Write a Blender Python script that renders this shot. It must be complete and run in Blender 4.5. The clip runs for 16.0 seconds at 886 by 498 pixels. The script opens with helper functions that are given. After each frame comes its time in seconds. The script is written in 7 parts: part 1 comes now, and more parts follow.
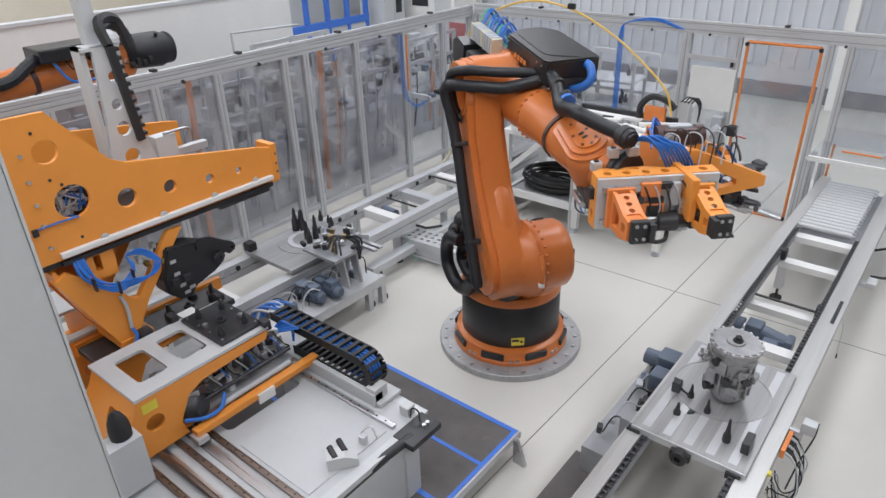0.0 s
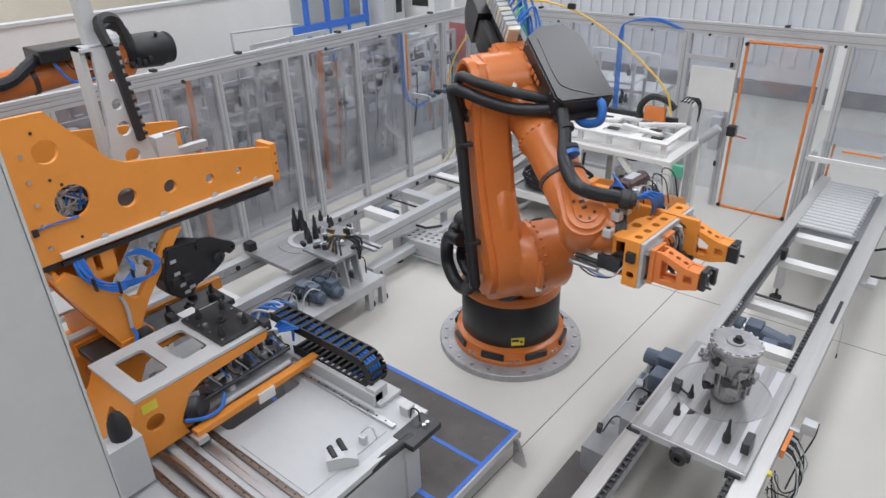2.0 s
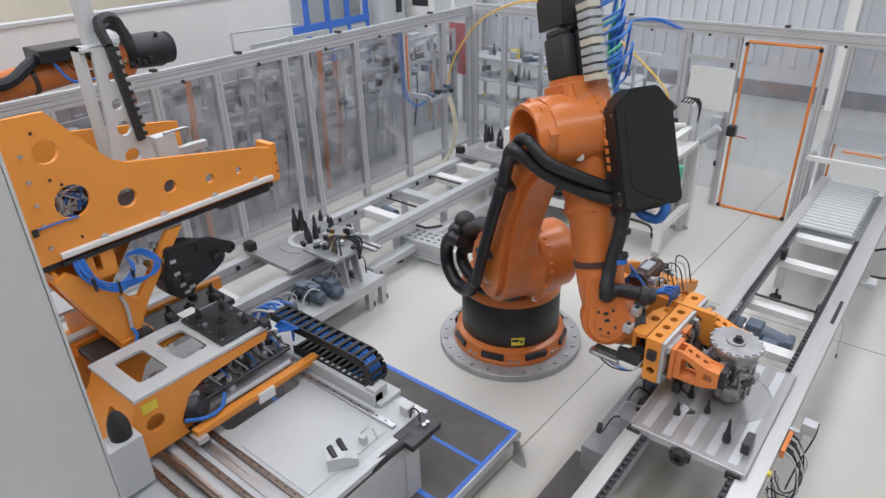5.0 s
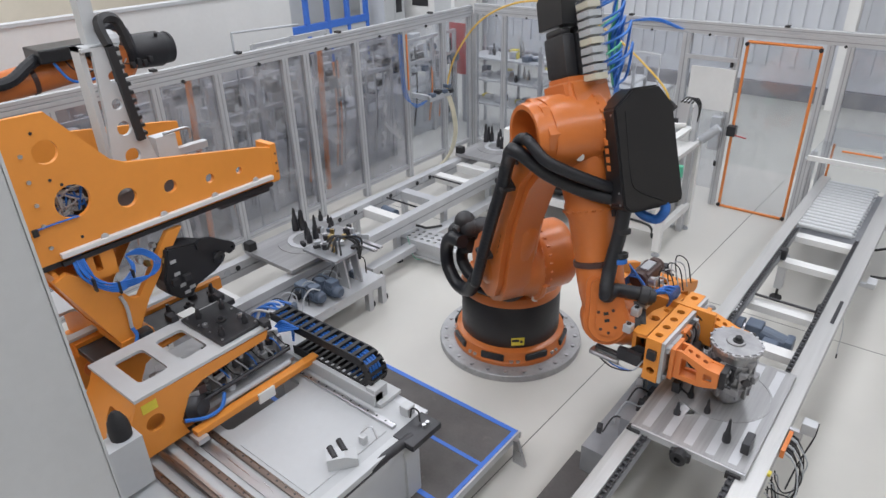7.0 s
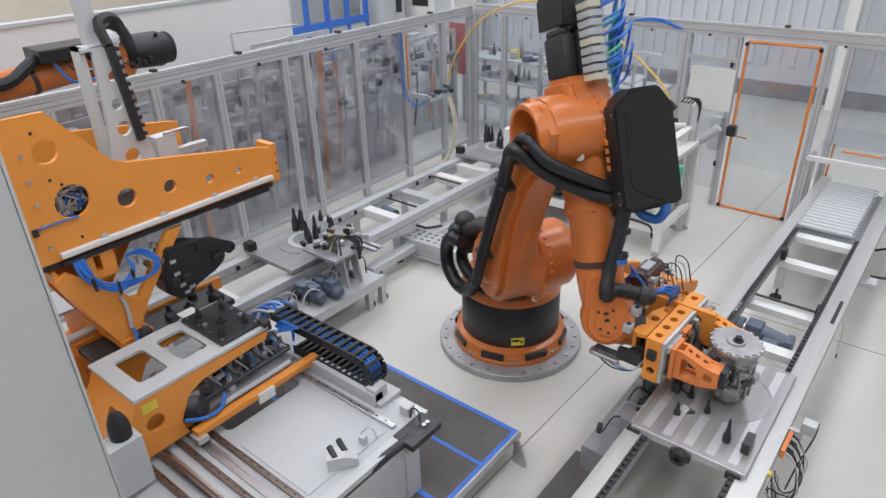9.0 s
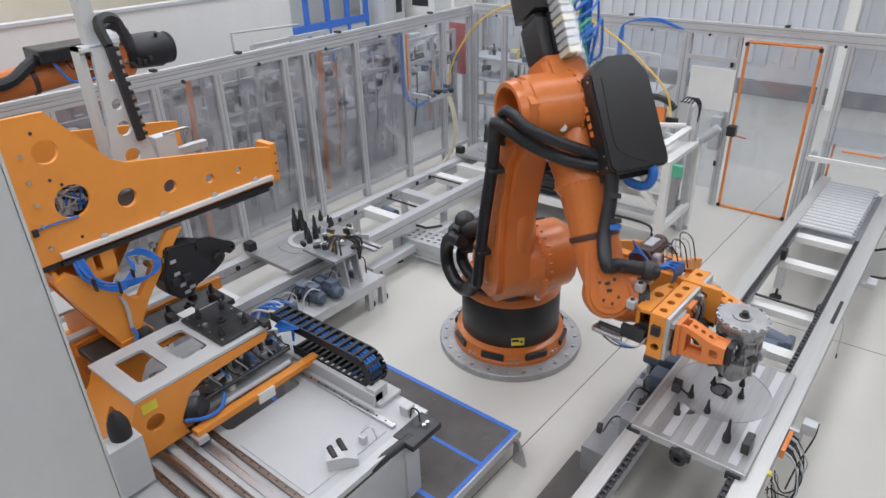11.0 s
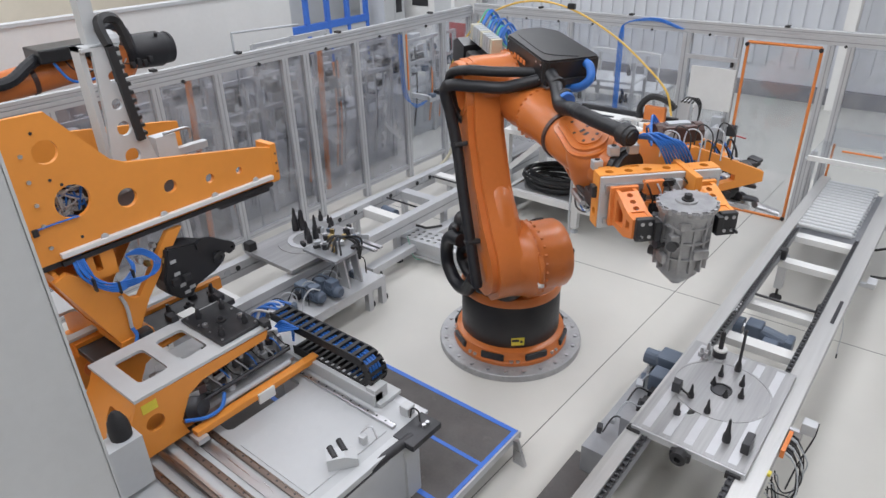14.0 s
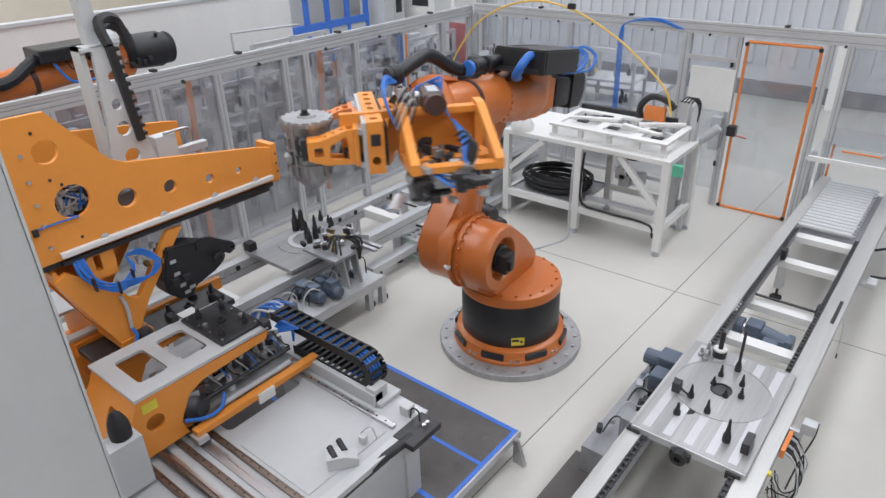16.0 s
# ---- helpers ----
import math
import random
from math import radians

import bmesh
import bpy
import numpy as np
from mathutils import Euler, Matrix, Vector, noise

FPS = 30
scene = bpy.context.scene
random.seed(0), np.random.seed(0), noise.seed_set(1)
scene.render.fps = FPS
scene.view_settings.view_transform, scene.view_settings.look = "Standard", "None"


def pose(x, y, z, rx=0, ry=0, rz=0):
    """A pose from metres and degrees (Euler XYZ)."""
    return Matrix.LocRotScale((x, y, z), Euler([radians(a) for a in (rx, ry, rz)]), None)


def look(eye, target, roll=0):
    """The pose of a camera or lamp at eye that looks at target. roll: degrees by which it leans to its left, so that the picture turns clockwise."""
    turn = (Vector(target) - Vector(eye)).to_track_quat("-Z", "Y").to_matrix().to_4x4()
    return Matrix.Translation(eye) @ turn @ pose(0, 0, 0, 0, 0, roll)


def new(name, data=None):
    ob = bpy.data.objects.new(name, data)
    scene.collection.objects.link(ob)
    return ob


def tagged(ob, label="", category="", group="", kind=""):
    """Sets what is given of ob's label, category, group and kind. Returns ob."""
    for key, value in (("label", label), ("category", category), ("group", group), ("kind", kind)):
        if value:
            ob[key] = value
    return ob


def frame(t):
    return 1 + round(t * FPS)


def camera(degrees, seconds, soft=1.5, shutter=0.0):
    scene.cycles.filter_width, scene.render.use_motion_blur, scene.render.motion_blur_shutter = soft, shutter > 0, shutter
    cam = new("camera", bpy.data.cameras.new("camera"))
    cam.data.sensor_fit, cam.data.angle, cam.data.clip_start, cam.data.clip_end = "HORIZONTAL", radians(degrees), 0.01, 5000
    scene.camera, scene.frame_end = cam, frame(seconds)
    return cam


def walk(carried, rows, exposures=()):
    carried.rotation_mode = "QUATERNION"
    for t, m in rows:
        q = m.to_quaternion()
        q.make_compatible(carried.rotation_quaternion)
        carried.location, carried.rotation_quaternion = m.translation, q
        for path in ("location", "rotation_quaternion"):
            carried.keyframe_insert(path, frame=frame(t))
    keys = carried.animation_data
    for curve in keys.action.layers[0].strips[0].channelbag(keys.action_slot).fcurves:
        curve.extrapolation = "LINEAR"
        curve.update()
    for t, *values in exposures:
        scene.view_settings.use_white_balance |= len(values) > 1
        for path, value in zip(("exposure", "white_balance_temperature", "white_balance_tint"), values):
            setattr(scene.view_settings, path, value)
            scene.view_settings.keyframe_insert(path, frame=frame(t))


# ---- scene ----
# Camera on a high stand: still throughout
EYE, TILT, ROLL, AZ = Vector((2.669, -4.131, 3.5)), 27.78, -1.74, 39.62
cam = camera(67.9, 16.0, shutter=0.5)
aim = Vector((-math.sin(radians(AZ)), math.cos(radians(AZ)), -math.tan(radians(TILT))))
CAM_POSE = look(EYE, EYE + aim, ROLL)
walk(cam, [(0.0, CAM_POSE), (16.0, CAM_POSE)])

# Light: a pale hall lit by rows of assumed, unseen ceiling lamps and roof daylight
world = bpy.data.worlds.new("hall_sky")
scene.world = world
world.use_nodes = True
bg = world.node_tree.nodes["Background"]
sky = world.node_tree.nodes.new("ShaderNodeTexSky")
sky.sky_type, sky.sun_disc = "NISHITA", False
sky.sun_elevation, sky.sun_rotation = radians(50), radians(140)
world.node_tree.links.new(sky.outputs[0], bg.inputs[0])
bg.inputs[1].default_value = 0.1
scene.view_settings.exposure = 0.0


def unseen_ceiling_lamp(x, y, sx, sy, watts, colour=(0.918, 0.938, 1.0)):
    data = bpy.data.lights.new("luminaire_light", "AREA")
    data.shape, data.size, data.size_y, data.energy, data.color = "RECTANGLE", sx, sy, watts, colour
    lamp = new("luminaire_light", data)
    lamp.matrix_basis = pose(x, y, 7.55)
    return lamp


# the outermost row at x -15.5 is added to brighten the west wall
for lx in (-15.5, -9.0, -4.0, 1.0, 6.0):
    for ly in (-4.5, 4.0):
        unseen_ceiling_lamp(lx, ly, 1.6, 7.0, 222)


# ---- materials ----
def mat(name, colour, rough=0.5, metal=0.0, vary=0.08, scale=6.0, bump=0.0, bump_scale=80.0, wear=None, wear_at=0.62,
        rand=0.0, coat=0.0, aniso_axis=None, rough_vary=0.08):
    m = bpy.data.materials.new(name)
    m.use_nodes = True
    nt = m.node_tree
    n, l = nt.nodes, nt.links
    b = n["Principled BSDF"]
    b.inputs["Roughness"].default_value, b.inputs["Metallic"].default_value = rough, metal
    b.inputs["Coat Weight"].default_value = coat
    tc = n.new("ShaderNodeTexCoord")
    src = tc.outputs["Object"]
    if aniso_axis is not None:
        mp = n.new("ShaderNodeMapping")
        s = [1.0, 1.0, 1.0]
        s[aniso_axis] = 0.04
        mp.inputs["Scale"].default_value = s
        l.new(src, mp.inputs[0])
        src = mp.outputs[0]
    big = n.new("ShaderNodeTexNoise")
    big.inputs["Scale"].default_value, big.inputs["Detail"].default_value = scale, 6.0
    l.new(src, big.inputs["Vector"])
    fine = n.new("ShaderNodeTexNoise")
    fine.inputs["Scale"].default_value, fine.inputs["Detail"].default_value = scale * 9, 4.0
    l.new(src, fine.inputs["Vector"])
    add = n.new("ShaderNodeMath")
    add.operation = "MULTIPLY_ADD"
    add.inputs[1].default_value = 0.45
    l.new(fine.outputs[0], add.inputs[0])
    l.new(big.outputs[0], add.inputs[2])
    ramp = n.new("ShaderNodeMapRange")
    ramp.inputs[1].default_value, ramp.inputs[2].default_value = 0.45, 1.0
    ramp.inputs[3].default_value, ramp.inputs[4].default_value = 1.0 - vary, 1.0 + vary
    l.new(add.outputs[0], ramp.inputs[0])
    hsv = n.new("ShaderNodeHueSaturation")
    hsv.inputs["Color"].default_value = (*colour, 1)
    l.new(ramp.outputs[0], hsv.inputs["Value"])
    if rand:
        info = n.new("ShaderNodeObjectInfo")
        r2 = n.new("ShaderNodeMapRange")
        r2.inputs[3].default_value, r2.inputs[4].default_value = 1 - rand, 1 + rand
        l.new(info.outputs["Random"], r2.inputs[0])
        mul = n.new("ShaderNodeMath")
        mul.operation = "MULTIPLY"
        l.new(ramp.outputs[0], mul.inputs[0])
        l.new(r2.outputs[0], mul.inputs[1])
        l.new(mul.outputs[0], hsv.inputs["Value"])
    out = hsv.outputs[0]
    if wear:
        wn = n.new("ShaderNodeTexNoise")
        wn.inputs["Scale"].default_value, wn.inputs["Detail"].default_value, wn.inputs["Roughness"].default_value = scale * 2.5, 9.0, 0.7
        l.new(src, wn.inputs["Vector"])
        wr = n.new("ShaderNodeMapRange")
        wr.inputs[1].default_value, wr.inputs[2].default_value = wear_at, wear_at + 0.08
        l.new(wn.outputs[0], wr.inputs[0])
        mix = n.new("ShaderNodeMix")
        mix.data_type = "RGBA"
        mix.inputs[7].default_value = (*wear, 1)
        l.new(wr.outputs[0], mix.inputs[0])
        l.new(out, mix.inputs[6])
        out = mix.outputs[2]
    l.new(out, b.inputs["Base Color"])
    rr = n.new("ShaderNodeMapRange")
    rr.inputs[1].default_value, rr.inputs[2].default_value = 0.3, 0.75
    rr.inputs[3].default_value, rr.inputs[4].default_value = max(0.03, rough - rough_vary), min(1, rough + rough_vary)
    l.new(fine.outputs[0], rr.inputs[0])
    l.new(rr.outputs[0], b.inputs["Roughness"])
    if bump:
        bn = n.new("ShaderNodeTexNoise")
        bn.inputs["Scale"].default_value, bn.inputs["Detail"].default_value = bump_scale, 3.0
        l.new(src, bn.inputs["Vector"])
        bp = n.new("ShaderNodeBump")
        bp.inputs["Strength"].default_value, bp.inputs["Distance"].default_value = bump, 0.004
        l.new(bn.outputs[0], bp.inputs["Height"])
        l.new(bp.outputs[0], b.inputs["Normal"])
    return m


def glassy(name, tint, haze, gloss=0.06):
    """Thin clear sheet: mostly see-through, a little reflection; its uneven milkiness also imitates reflections."""
    m = bpy.data.materials.new(name)
    m.use_nodes = True
    n, l = m.node_tree.nodes, m.node_tree.links
    n.remove(n["Principled BSDF"])
    tr, di, gl = n.new("ShaderNodeBsdfTransparent"), n.new("ShaderNodeBsdfDiffuse"), n.new("ShaderNodeBsdfGlossy")
    tr.inputs[0].default_value = (*tint, 1)
    di.inputs[0].default_value = (0.75, 0.76, 0.78, 1)
    gl.inputs["Roughness"].default_value = 0.08
    # noise makes the milkiness patchy, painting uneven reflections on the panels
    tc, nz, mr = n.new("ShaderNodeTexCoord"), n.new("ShaderNodeTexNoise"), n.new("ShaderNodeMapRange")
    nz.inputs["Scale"].default_value, nz.inputs["Detail"].default_value, nz.inputs["Distortion"].default_value = 3.0, 8, 1.2
    l.new(tc.outputs["Object"], nz.inputs["Vector"])
    mr.inputs[1].default_value, mr.inputs[2].default_value = 0.35, 0.7
    mr.inputs[3].default_value, mr.inputs[4].default_value = haze * 0.2, haze * 2.0
    l.new(nz.outputs[0], mr.inputs[0])
    m1, m2 = n.new("ShaderNodeMixShader"), n.new("ShaderNodeMixShader")
    l.new(mr.outputs[0], m1.inputs[0])
    l.new(tr.outputs[0], m1.inputs[1])
    l.new(di.outputs[0], m1.inputs[2])
    m2.inputs[0].default_value = gloss
    l.new(m1.outputs[0], m2.inputs[1])
    l.new(gl.outputs[0], m2.inputs[2])
    l.new(m2.outputs[0], n["Material Output"].inputs[0])
    return m


M_FLOOR = mat("epoxy_floor", (0.585, 0.572, 0.535), 0.34, vary=0.035, scale=0.5, rough_vary=0.02)
M_FLOOR2 = mat("hall_floor", (0.50, 0.50, 0.47), 0.4, vary=0.06, scale=0.6)
M_JOINT = mat("floor_joint", (0.2, 0.2, 0.19), 0.8)
M_WALL = mat("wall_sheet", (0.60, 0.62, 0.66), 0.5, vary=0.04, scale=0.7)
M_WALLDARK = mat("wall_base", (0.2, 0.2, 0.22), 0.6)
M_WHITE = mat("white_paint", (0.74, 0.74, 0.73), 0.45, vary=0.04, scale=2.0)
M_ORANGE = mat("robot_orange", (0.58, 0.165, 0.036), 0.36, vary=0.07, scale=3.0, bump=0.05, bump_scale=120, coat=0.15)
M_FRAMEOR = mat("frame_orange", (0.80, 0.30, 0.05), 0.45, vary=0.05, scale=2.5, wear=(0.72, 0.25, 0.04), wear_at=0.7)
M_FINGER = mat("finger_orange", (0.74, 0.23, 0.06), 0.42, vary=0.05, scale=5)
M_BLACK = mat("black_cast", (0.022, 0.022, 0.025), 0.45, vary=0.2, scale=4, bump=0.1)
M_BOX = mat("black_sheet", (0.018, 0.018, 0.02), 0.32, vary=0.04, scale=2, rough_vary=0.015)
M_HOSE = mat("black_hose", (0.012, 0.013, 0.017), 0.42, vary=0.2, scale=8)
M_RUBBER = mat("black_rubber", (0.02, 0.02, 0.022), 0.6, vary=0.2, scale=10)
M_STEEL = mat("brushed_steel", (0.52, 0.52, 0.54), 0.34, 0.9, vary=0.12, scale=8, aniso_axis=0)
M_PLATE = mat("worn_steel_plate", (0.42, 0.42, 0.43), 0.5, 0.55, vary=0.2, scale=9, bump=0.2, wear=(0.3, 0.29, 0.28), wear_at=0.6)
M_ALU = mat("aluminium_profile", (0.55, 0.56, 0.58), 0.42, 0.35, vary=0.06, scale=5)
M_RAILALU = mat("conveyor_rail_aluminium", (0.50, 0.50, 0.495), 0.40, 0.4, vary=0.16, scale=5, aniso_axis=1, wear=(0.43, 0.43, 0.42), wear_at=0.6)
# darker aluminium; also paints the shade in the profile slots
M_ALUDK = mat("dark_aluminium_and_groove_shade", (0.33, 0.34, 0.36), 0.5, 0.4, vary=0.1, scale=6)
M_CAST = mat("cast_aluminium", (0.36, 0.36, 0.37), 0.44, 0.65, vary=0.22, scale=14, bump=0.35, bump_scale=60)
M_BLUE = mat("blue_hose", (0.03, 0.16, 0.55), 0.4, vary=0.15, scale=8)
M_TAPE = mat("blue_tape", (0.05, 0.17, 0.62), 0.5, vary=0.1, scale=12, wear=(0.12, 0.2, 0.45), wear_at=0.66)
M_MAT = mat("dark_mat", (0.105, 0.097, 0.095), 0.7, vary=0.25, scale=5, bump=0.3, wear=(0.13, 0.12, 0.115), wear_at=0.6)
M_YELLOW = mat("yellow_label", (0.75, 0.62, 0.06), 0.5)
M_YHOSE = mat("yellow_hose", (0.72, 0.46, 0.09), 0.4, vary=0.08, scale=6)
M_GREYP = mat("grey_paint", (0.44, 0.46, 0.49), 0.5, vary=0.06, scale=3)
M_LGREY = mat("light_grey_paint", (0.54, 0.555, 0.57), 0.45, vary=0.05, scale=2.5)
M_MOTOR = mat("motor_blue_grey", (0.10, 0.13, 0.18), 0.45, vary=0.12, scale=6)
M_DARKSTEEL = mat("blackened_steel", (0.05, 0.05, 0.055), 0.4, 0.4, vary=0.25, scale=9, wear=(0.2, 0.2, 0.2), wear_at=0.7)
M_RAIL = mat("rail_steel", (0.20, 0.16, 0.14), 0.32, 0.8, vary=0.25, scale=8, aniso_axis=0)
M_RED = mat("red_panel", (0.42, 0.05, 0.05), 0.5)
M_ORPOST = mat("orange_tube", (0.75, 0.24, 0.06), 0.5, vary=0.05)
M_GREEN = mat("green_plastic", (0.12, 0.5, 0.33), 0.5)
M_BROWN = mat("dark_brown_motor", (0.07, 0.035, 0.03), 0.4)
M_CREAM = mat("cream_hose", (0.70, 0.66, 0.52), 0.5)
M_FENCE = glassy("clear_panel", (0.90, 0.91, 0.93), 0.07)
M_FENCE2 = glassy("reflection_haze_panel", (0.76, 0.76, 0.79), 0.15)
M_CLEAR = glassy("clear_plastic", (0.93, 0.94, 0.95), 0.045, 0.08)


# ---- mesh helpers ----
def thing(name, m=None, label="", category="", group="", kind=""):
    ob = new(name)
    ob.matrix_basis = m if m is not None else Matrix()
    return tagged(ob, label, category, group, kind)


def part(name, bm, material, parent=None, label="", smooth=False, m=None):
    me = bpy.data.meshes.new(name)
    bmesh.ops.recalc_face_normals(bm, faces=bm.faces)
    bm.to_mesh(me)
    bm.free()
    me.materials.append(material)
    if smooth:
        me.polygons.foreach_set("use_smooth", [True] * len(me.polygons))
        me.set_sharp_from_angle(angle=radians(38))
    ob = new(name, me)
    if parent is not None:
        ob.parent = parent
    if m is not None:
        ob.matrix_basis = m
    return tagged(ob, label)


def twin(ob, m, parent=None):
    """A second object on the same mesh."""
    o = ob.copy()
    scene.collection.objects.link(o)
    o.parent = parent if parent is not None else ob.parent
    o.matrix_basis = m
    return o


def solid(name, bm, material, label="", category="", group="", kind="", smooth=False, m=None):
    ob = part(name, bm, material, None, label, smooth, m)
    return tagged(ob, label, category, group, kind)


def B():
    return bmesh.new()


def box(bm, c, s, bevel=0.0, m=None):
    mm = Matrix.Translation(c) @ (m or Matrix()) @ Matrix.Diagonal((*s, 1))
    r = bmesh.ops.create_cube(bm, size=1.0, matrix=mm)
    if bevel:
        es = list({e for v in r["verts"] for e in v.link_edges})
        bmesh.ops.bevel(bm, geom=es, offset=bevel, segments=2, profile=0.6, affect="EDGES")
    return bm


def span(bm, a, b, bevel=0.0):
    a, b = Vector(a), Vector(b)
    return box(bm, (a + b) / 2, [abs(x) for x in (b - a)], bevel)


def axis_m(p, d):
    return Matrix.Translation(p) @ Vector(d).to_track_quat("Z", "Y").to_matrix().to_4x4()


def rod(bm, p, q, r, r2=None, seg=20, caps=True):
    p, q = Vector(p), Vector(q)
    d = q - p
    bmesh.ops.create_cone(bm, cap_ends=caps, segments=seg, radius1=r, radius2=r if r2 is None else r2, depth=d.length,
                          matrix=axis_m((p + q) / 2, d))
    return bm


def ball(bm, c, r, seg=20, s=(1, 1, 1)):
    bmesh.ops.create_uvsphere(bm, u_segments=seg, v_segments=max(6, seg // 2), radius=r,
                              matrix=Matrix.Translation(c) @ Matrix.Diagonal((*s, 1)))
    return bm


def lathe(bm, p, d, prof, seg=32):
    """Turn a profile [(distance along d, radius)] round the axis through p."""
    m = axis_m(p, d)
    rings = []
    for h, r in prof:
        rings.append([bm.verts.new(m @ Vector((r * math.cos(a), r * math.sin(a), h)))
                      for a in (2 * math.pi * i / seg for i in range(seg))])
    for u, v in zip(rings, rings[1:]):
        for i in range(seg):
            bm.faces.new((u[i], u[(i + 1) % seg], v[(i + 1) % seg], v[i]))
    bm.faces.new(rings[0][::-1])
    bm.faces.new(rings[-1])
    return bm


def spline(pts, n=8):
    pts = [Vector(p) for p in pts]
    out = []
    for i in range(len(pts) - 1):
        a, b = pts[i], pts[i + 1]
        p0 = pts[i - 1] if i else a * 2 - b
        p3 = pts[i + 2] if i + 2 < len(pts) else b * 2 - a
        for k in range(n):
            t = k / n
            out.append(0.5 * (2 * a + (b - p0) * t + (2 * p0 - 5 * a + 4 * b - p3) * t * t + (3 * a - p0 - 3 * b + p3) * t ** 3))
    return out + [pts[-1]]


def tube(bm, pts, r, n=8, seg=10, ripple=0.0):
    path = spline(pts, n)
    rings, ref = [], None
    for i, p in enumerate(path):
        d = (path[min(i + 1, len(path) - 1)] - path[max(i - 1, 0)]).normalized()
        if ref is None:
            ref = d.orthogonal().normalized()
        ref = (ref - d * ref.dot(d)).normalized()
        s = d.cross(ref)
        rr = r * (1 + (ripple if i % 2 else 0))
        rings.append([bm.verts.new(p + rr * (math.cos(a) * ref + math.sin(a) * s)) for a in (2 * math.pi * k / seg for k in range(seg))])
    for u, v in zip(rings, rings[1:]):
        for i in range(seg):
            bm.faces.new((u[i], u[(i + 1) % seg], v[(i + 1) % seg], v[i]))
    bm.faces.new(rings[0][::-1])
    bm.faces.new(rings[-1])
    return bm


def circle2(x, y, r, n=20):
    return [(x + r * math.cos(2 * math.pi * i / n), y + r * math.sin(2 * math.pi * i / n)) for i in range(n)]


def rect2(x0, y0, x1, y1, r=0.0, n=4):
    if not r:
        return [(x0, y0), (x1, y0), (x1, y1), (x0, y1)]
    out = []
    for cx, cy, a0 in ((x1 - r, y1 - r, 0), (x0 + r, y1 - r, 90), (x0 + r, y0 + r, 180), (x1 - r, y0 + r, 270)):
        out += [(cx + r * math.cos(radians(a0 + 90 * k / n)), cy + r * math.sin(radians(a0 + 90 * k / n))) for k in range(n + 1)]
    return out


def sheet(bm, outer, holes, thick, m):
    """A flat plate with holes: outline in the xy plane of m, from z = 0 to thick."""
    es = []
    for loop in (outer, *holes):
        vs = [bm.verts.new(m @ Vector((x, y, 0))) for x, y in loop]
        es += [bm.edges.new((vs[i], vs[(i + 1) % len(vs)])) for i in range(len(vs))]
    r = bmesh.ops.triangle_fill(bm, use_beauty=True, use_dissolve=False, edges=es, normal=m.to_3x3() @ Vector((0, 0, 1)))
    fs = [g for g in r["geom"] if isinstance(g, bmesh.types.BMFace)]
    ext = bmesh.ops.extrude_face_region(bm, geom=fs)
    vs = [g for g in ext["geom"] if isinstance(g, bmesh.types.BMVert)]
    bmesh.ops.translate(bm, verts=vs, vec=m.to_3x3() @ Vector((0, 0, thick)))
    return bm


def frame_m(o, x, y):
    """A pose from an origin and the directions of its x and y axes."""
    x, y = Vector(x).normalized(), Vector(y).normalized()
    z = x.cross(y)
    return Matrix(((x.x, y.x, z.x, o[0]), (x.y, y.y, z.y, o[1]), (x.z, y.z, z.z, o[2]), (0, 0, 0, 1)))


M_BEIGE = mat('beige_wall', (0.78, 0.71, 0.60), 0.6, vary=0.05, scale=0.8)
# ---- setting ----
def setting():
    # One ground sheet, with the pale coated cell floor and its saw-cut joints lying on it
    solid("ground", box(B(), (-2, 1, -0.053), (60, 60, 0.1)), M_FLOOR2, "grey hall floor stretching past the cell", "floor", kind="structure")
    floor = solid("floor", span(B(), (-3.6, -8, -0.02), (7.5, 5.55, 0.0)), M_FLOOR, "pale grey coated concrete cell floor", "floor", kind="structure")
    for x, y, l, a in ((.845, 0, 10.6, 88.65), (1.2, 1.645, 8.6, 1.2), (1.9, -3.5, 10.8, 0)):
        part("floor_joint", box(B(), (0, 0, .0006), (l, .0085, .0012)), M_JOINT, floor, m=pose(x, y, 0, 0, 0, a))
    # Hall shell
    back = solid("wall_north", span(B(), (-20, 9.66, 0), (16, 9.9, 8)), M_WALL, "light grey ribbed sheet-metal hall wall", "wall", kind="structure")
    bm = B()
    x = -19.9
    while x < 15.8:
        box(bm, (x, 9.64, 4.3), (0.11, 0.04, 7.4))
        x += 0.25
    tagged(part("wall_rib", bm, M_WALL, back), kind="stuff")
    part("baseboard", span(B(), (-20, 9.56, 0), (16, 9.66, 0.28)), M_WALLDARK, back)
    for nm, a, b in (("wall_west", (-20.2, -12, 0), (-20, 9.9, 8)), ("wall_east", (16, -12, 0), (16.2, 9.9, 8)), ("wall_south", (-20, -12.2, 0), (16, -12, 8))):
        solid(nm, span(B(), a, b), M_BEIGE, "pale beige hall wall", "wall", kind="structure")
    solid("ceiling", span(B(), (-20, -12, 8), (16, 9.9, 8.2)), M_WHITE, "white hall roof out of view, over the unseen lamps", "ceiling", kind="structure")


def profile_bar(bm, groove, a, b, w, axis):
    """An extruded bar from a to b of width w along axis, with dark strips on its long faces painting the shade in the
    slots.
    """
    a, b = Vector(a), Vector(b)
    h = w / 2
    off = Vector((h, h, h))
    off[axis] = 0
    span(bm, a - off, b + off, 0.003)
    for k in range(3):
        if k == axis:
            continue
        for sgn in (-1, 1):
            c = (a + b) / 2
            c[k] += sgn * h
            s = [w * 0.12] * 3
            s[axis] = (b - a).length * 0.995
            s[k] = 0.002
            box(groove, c, s)


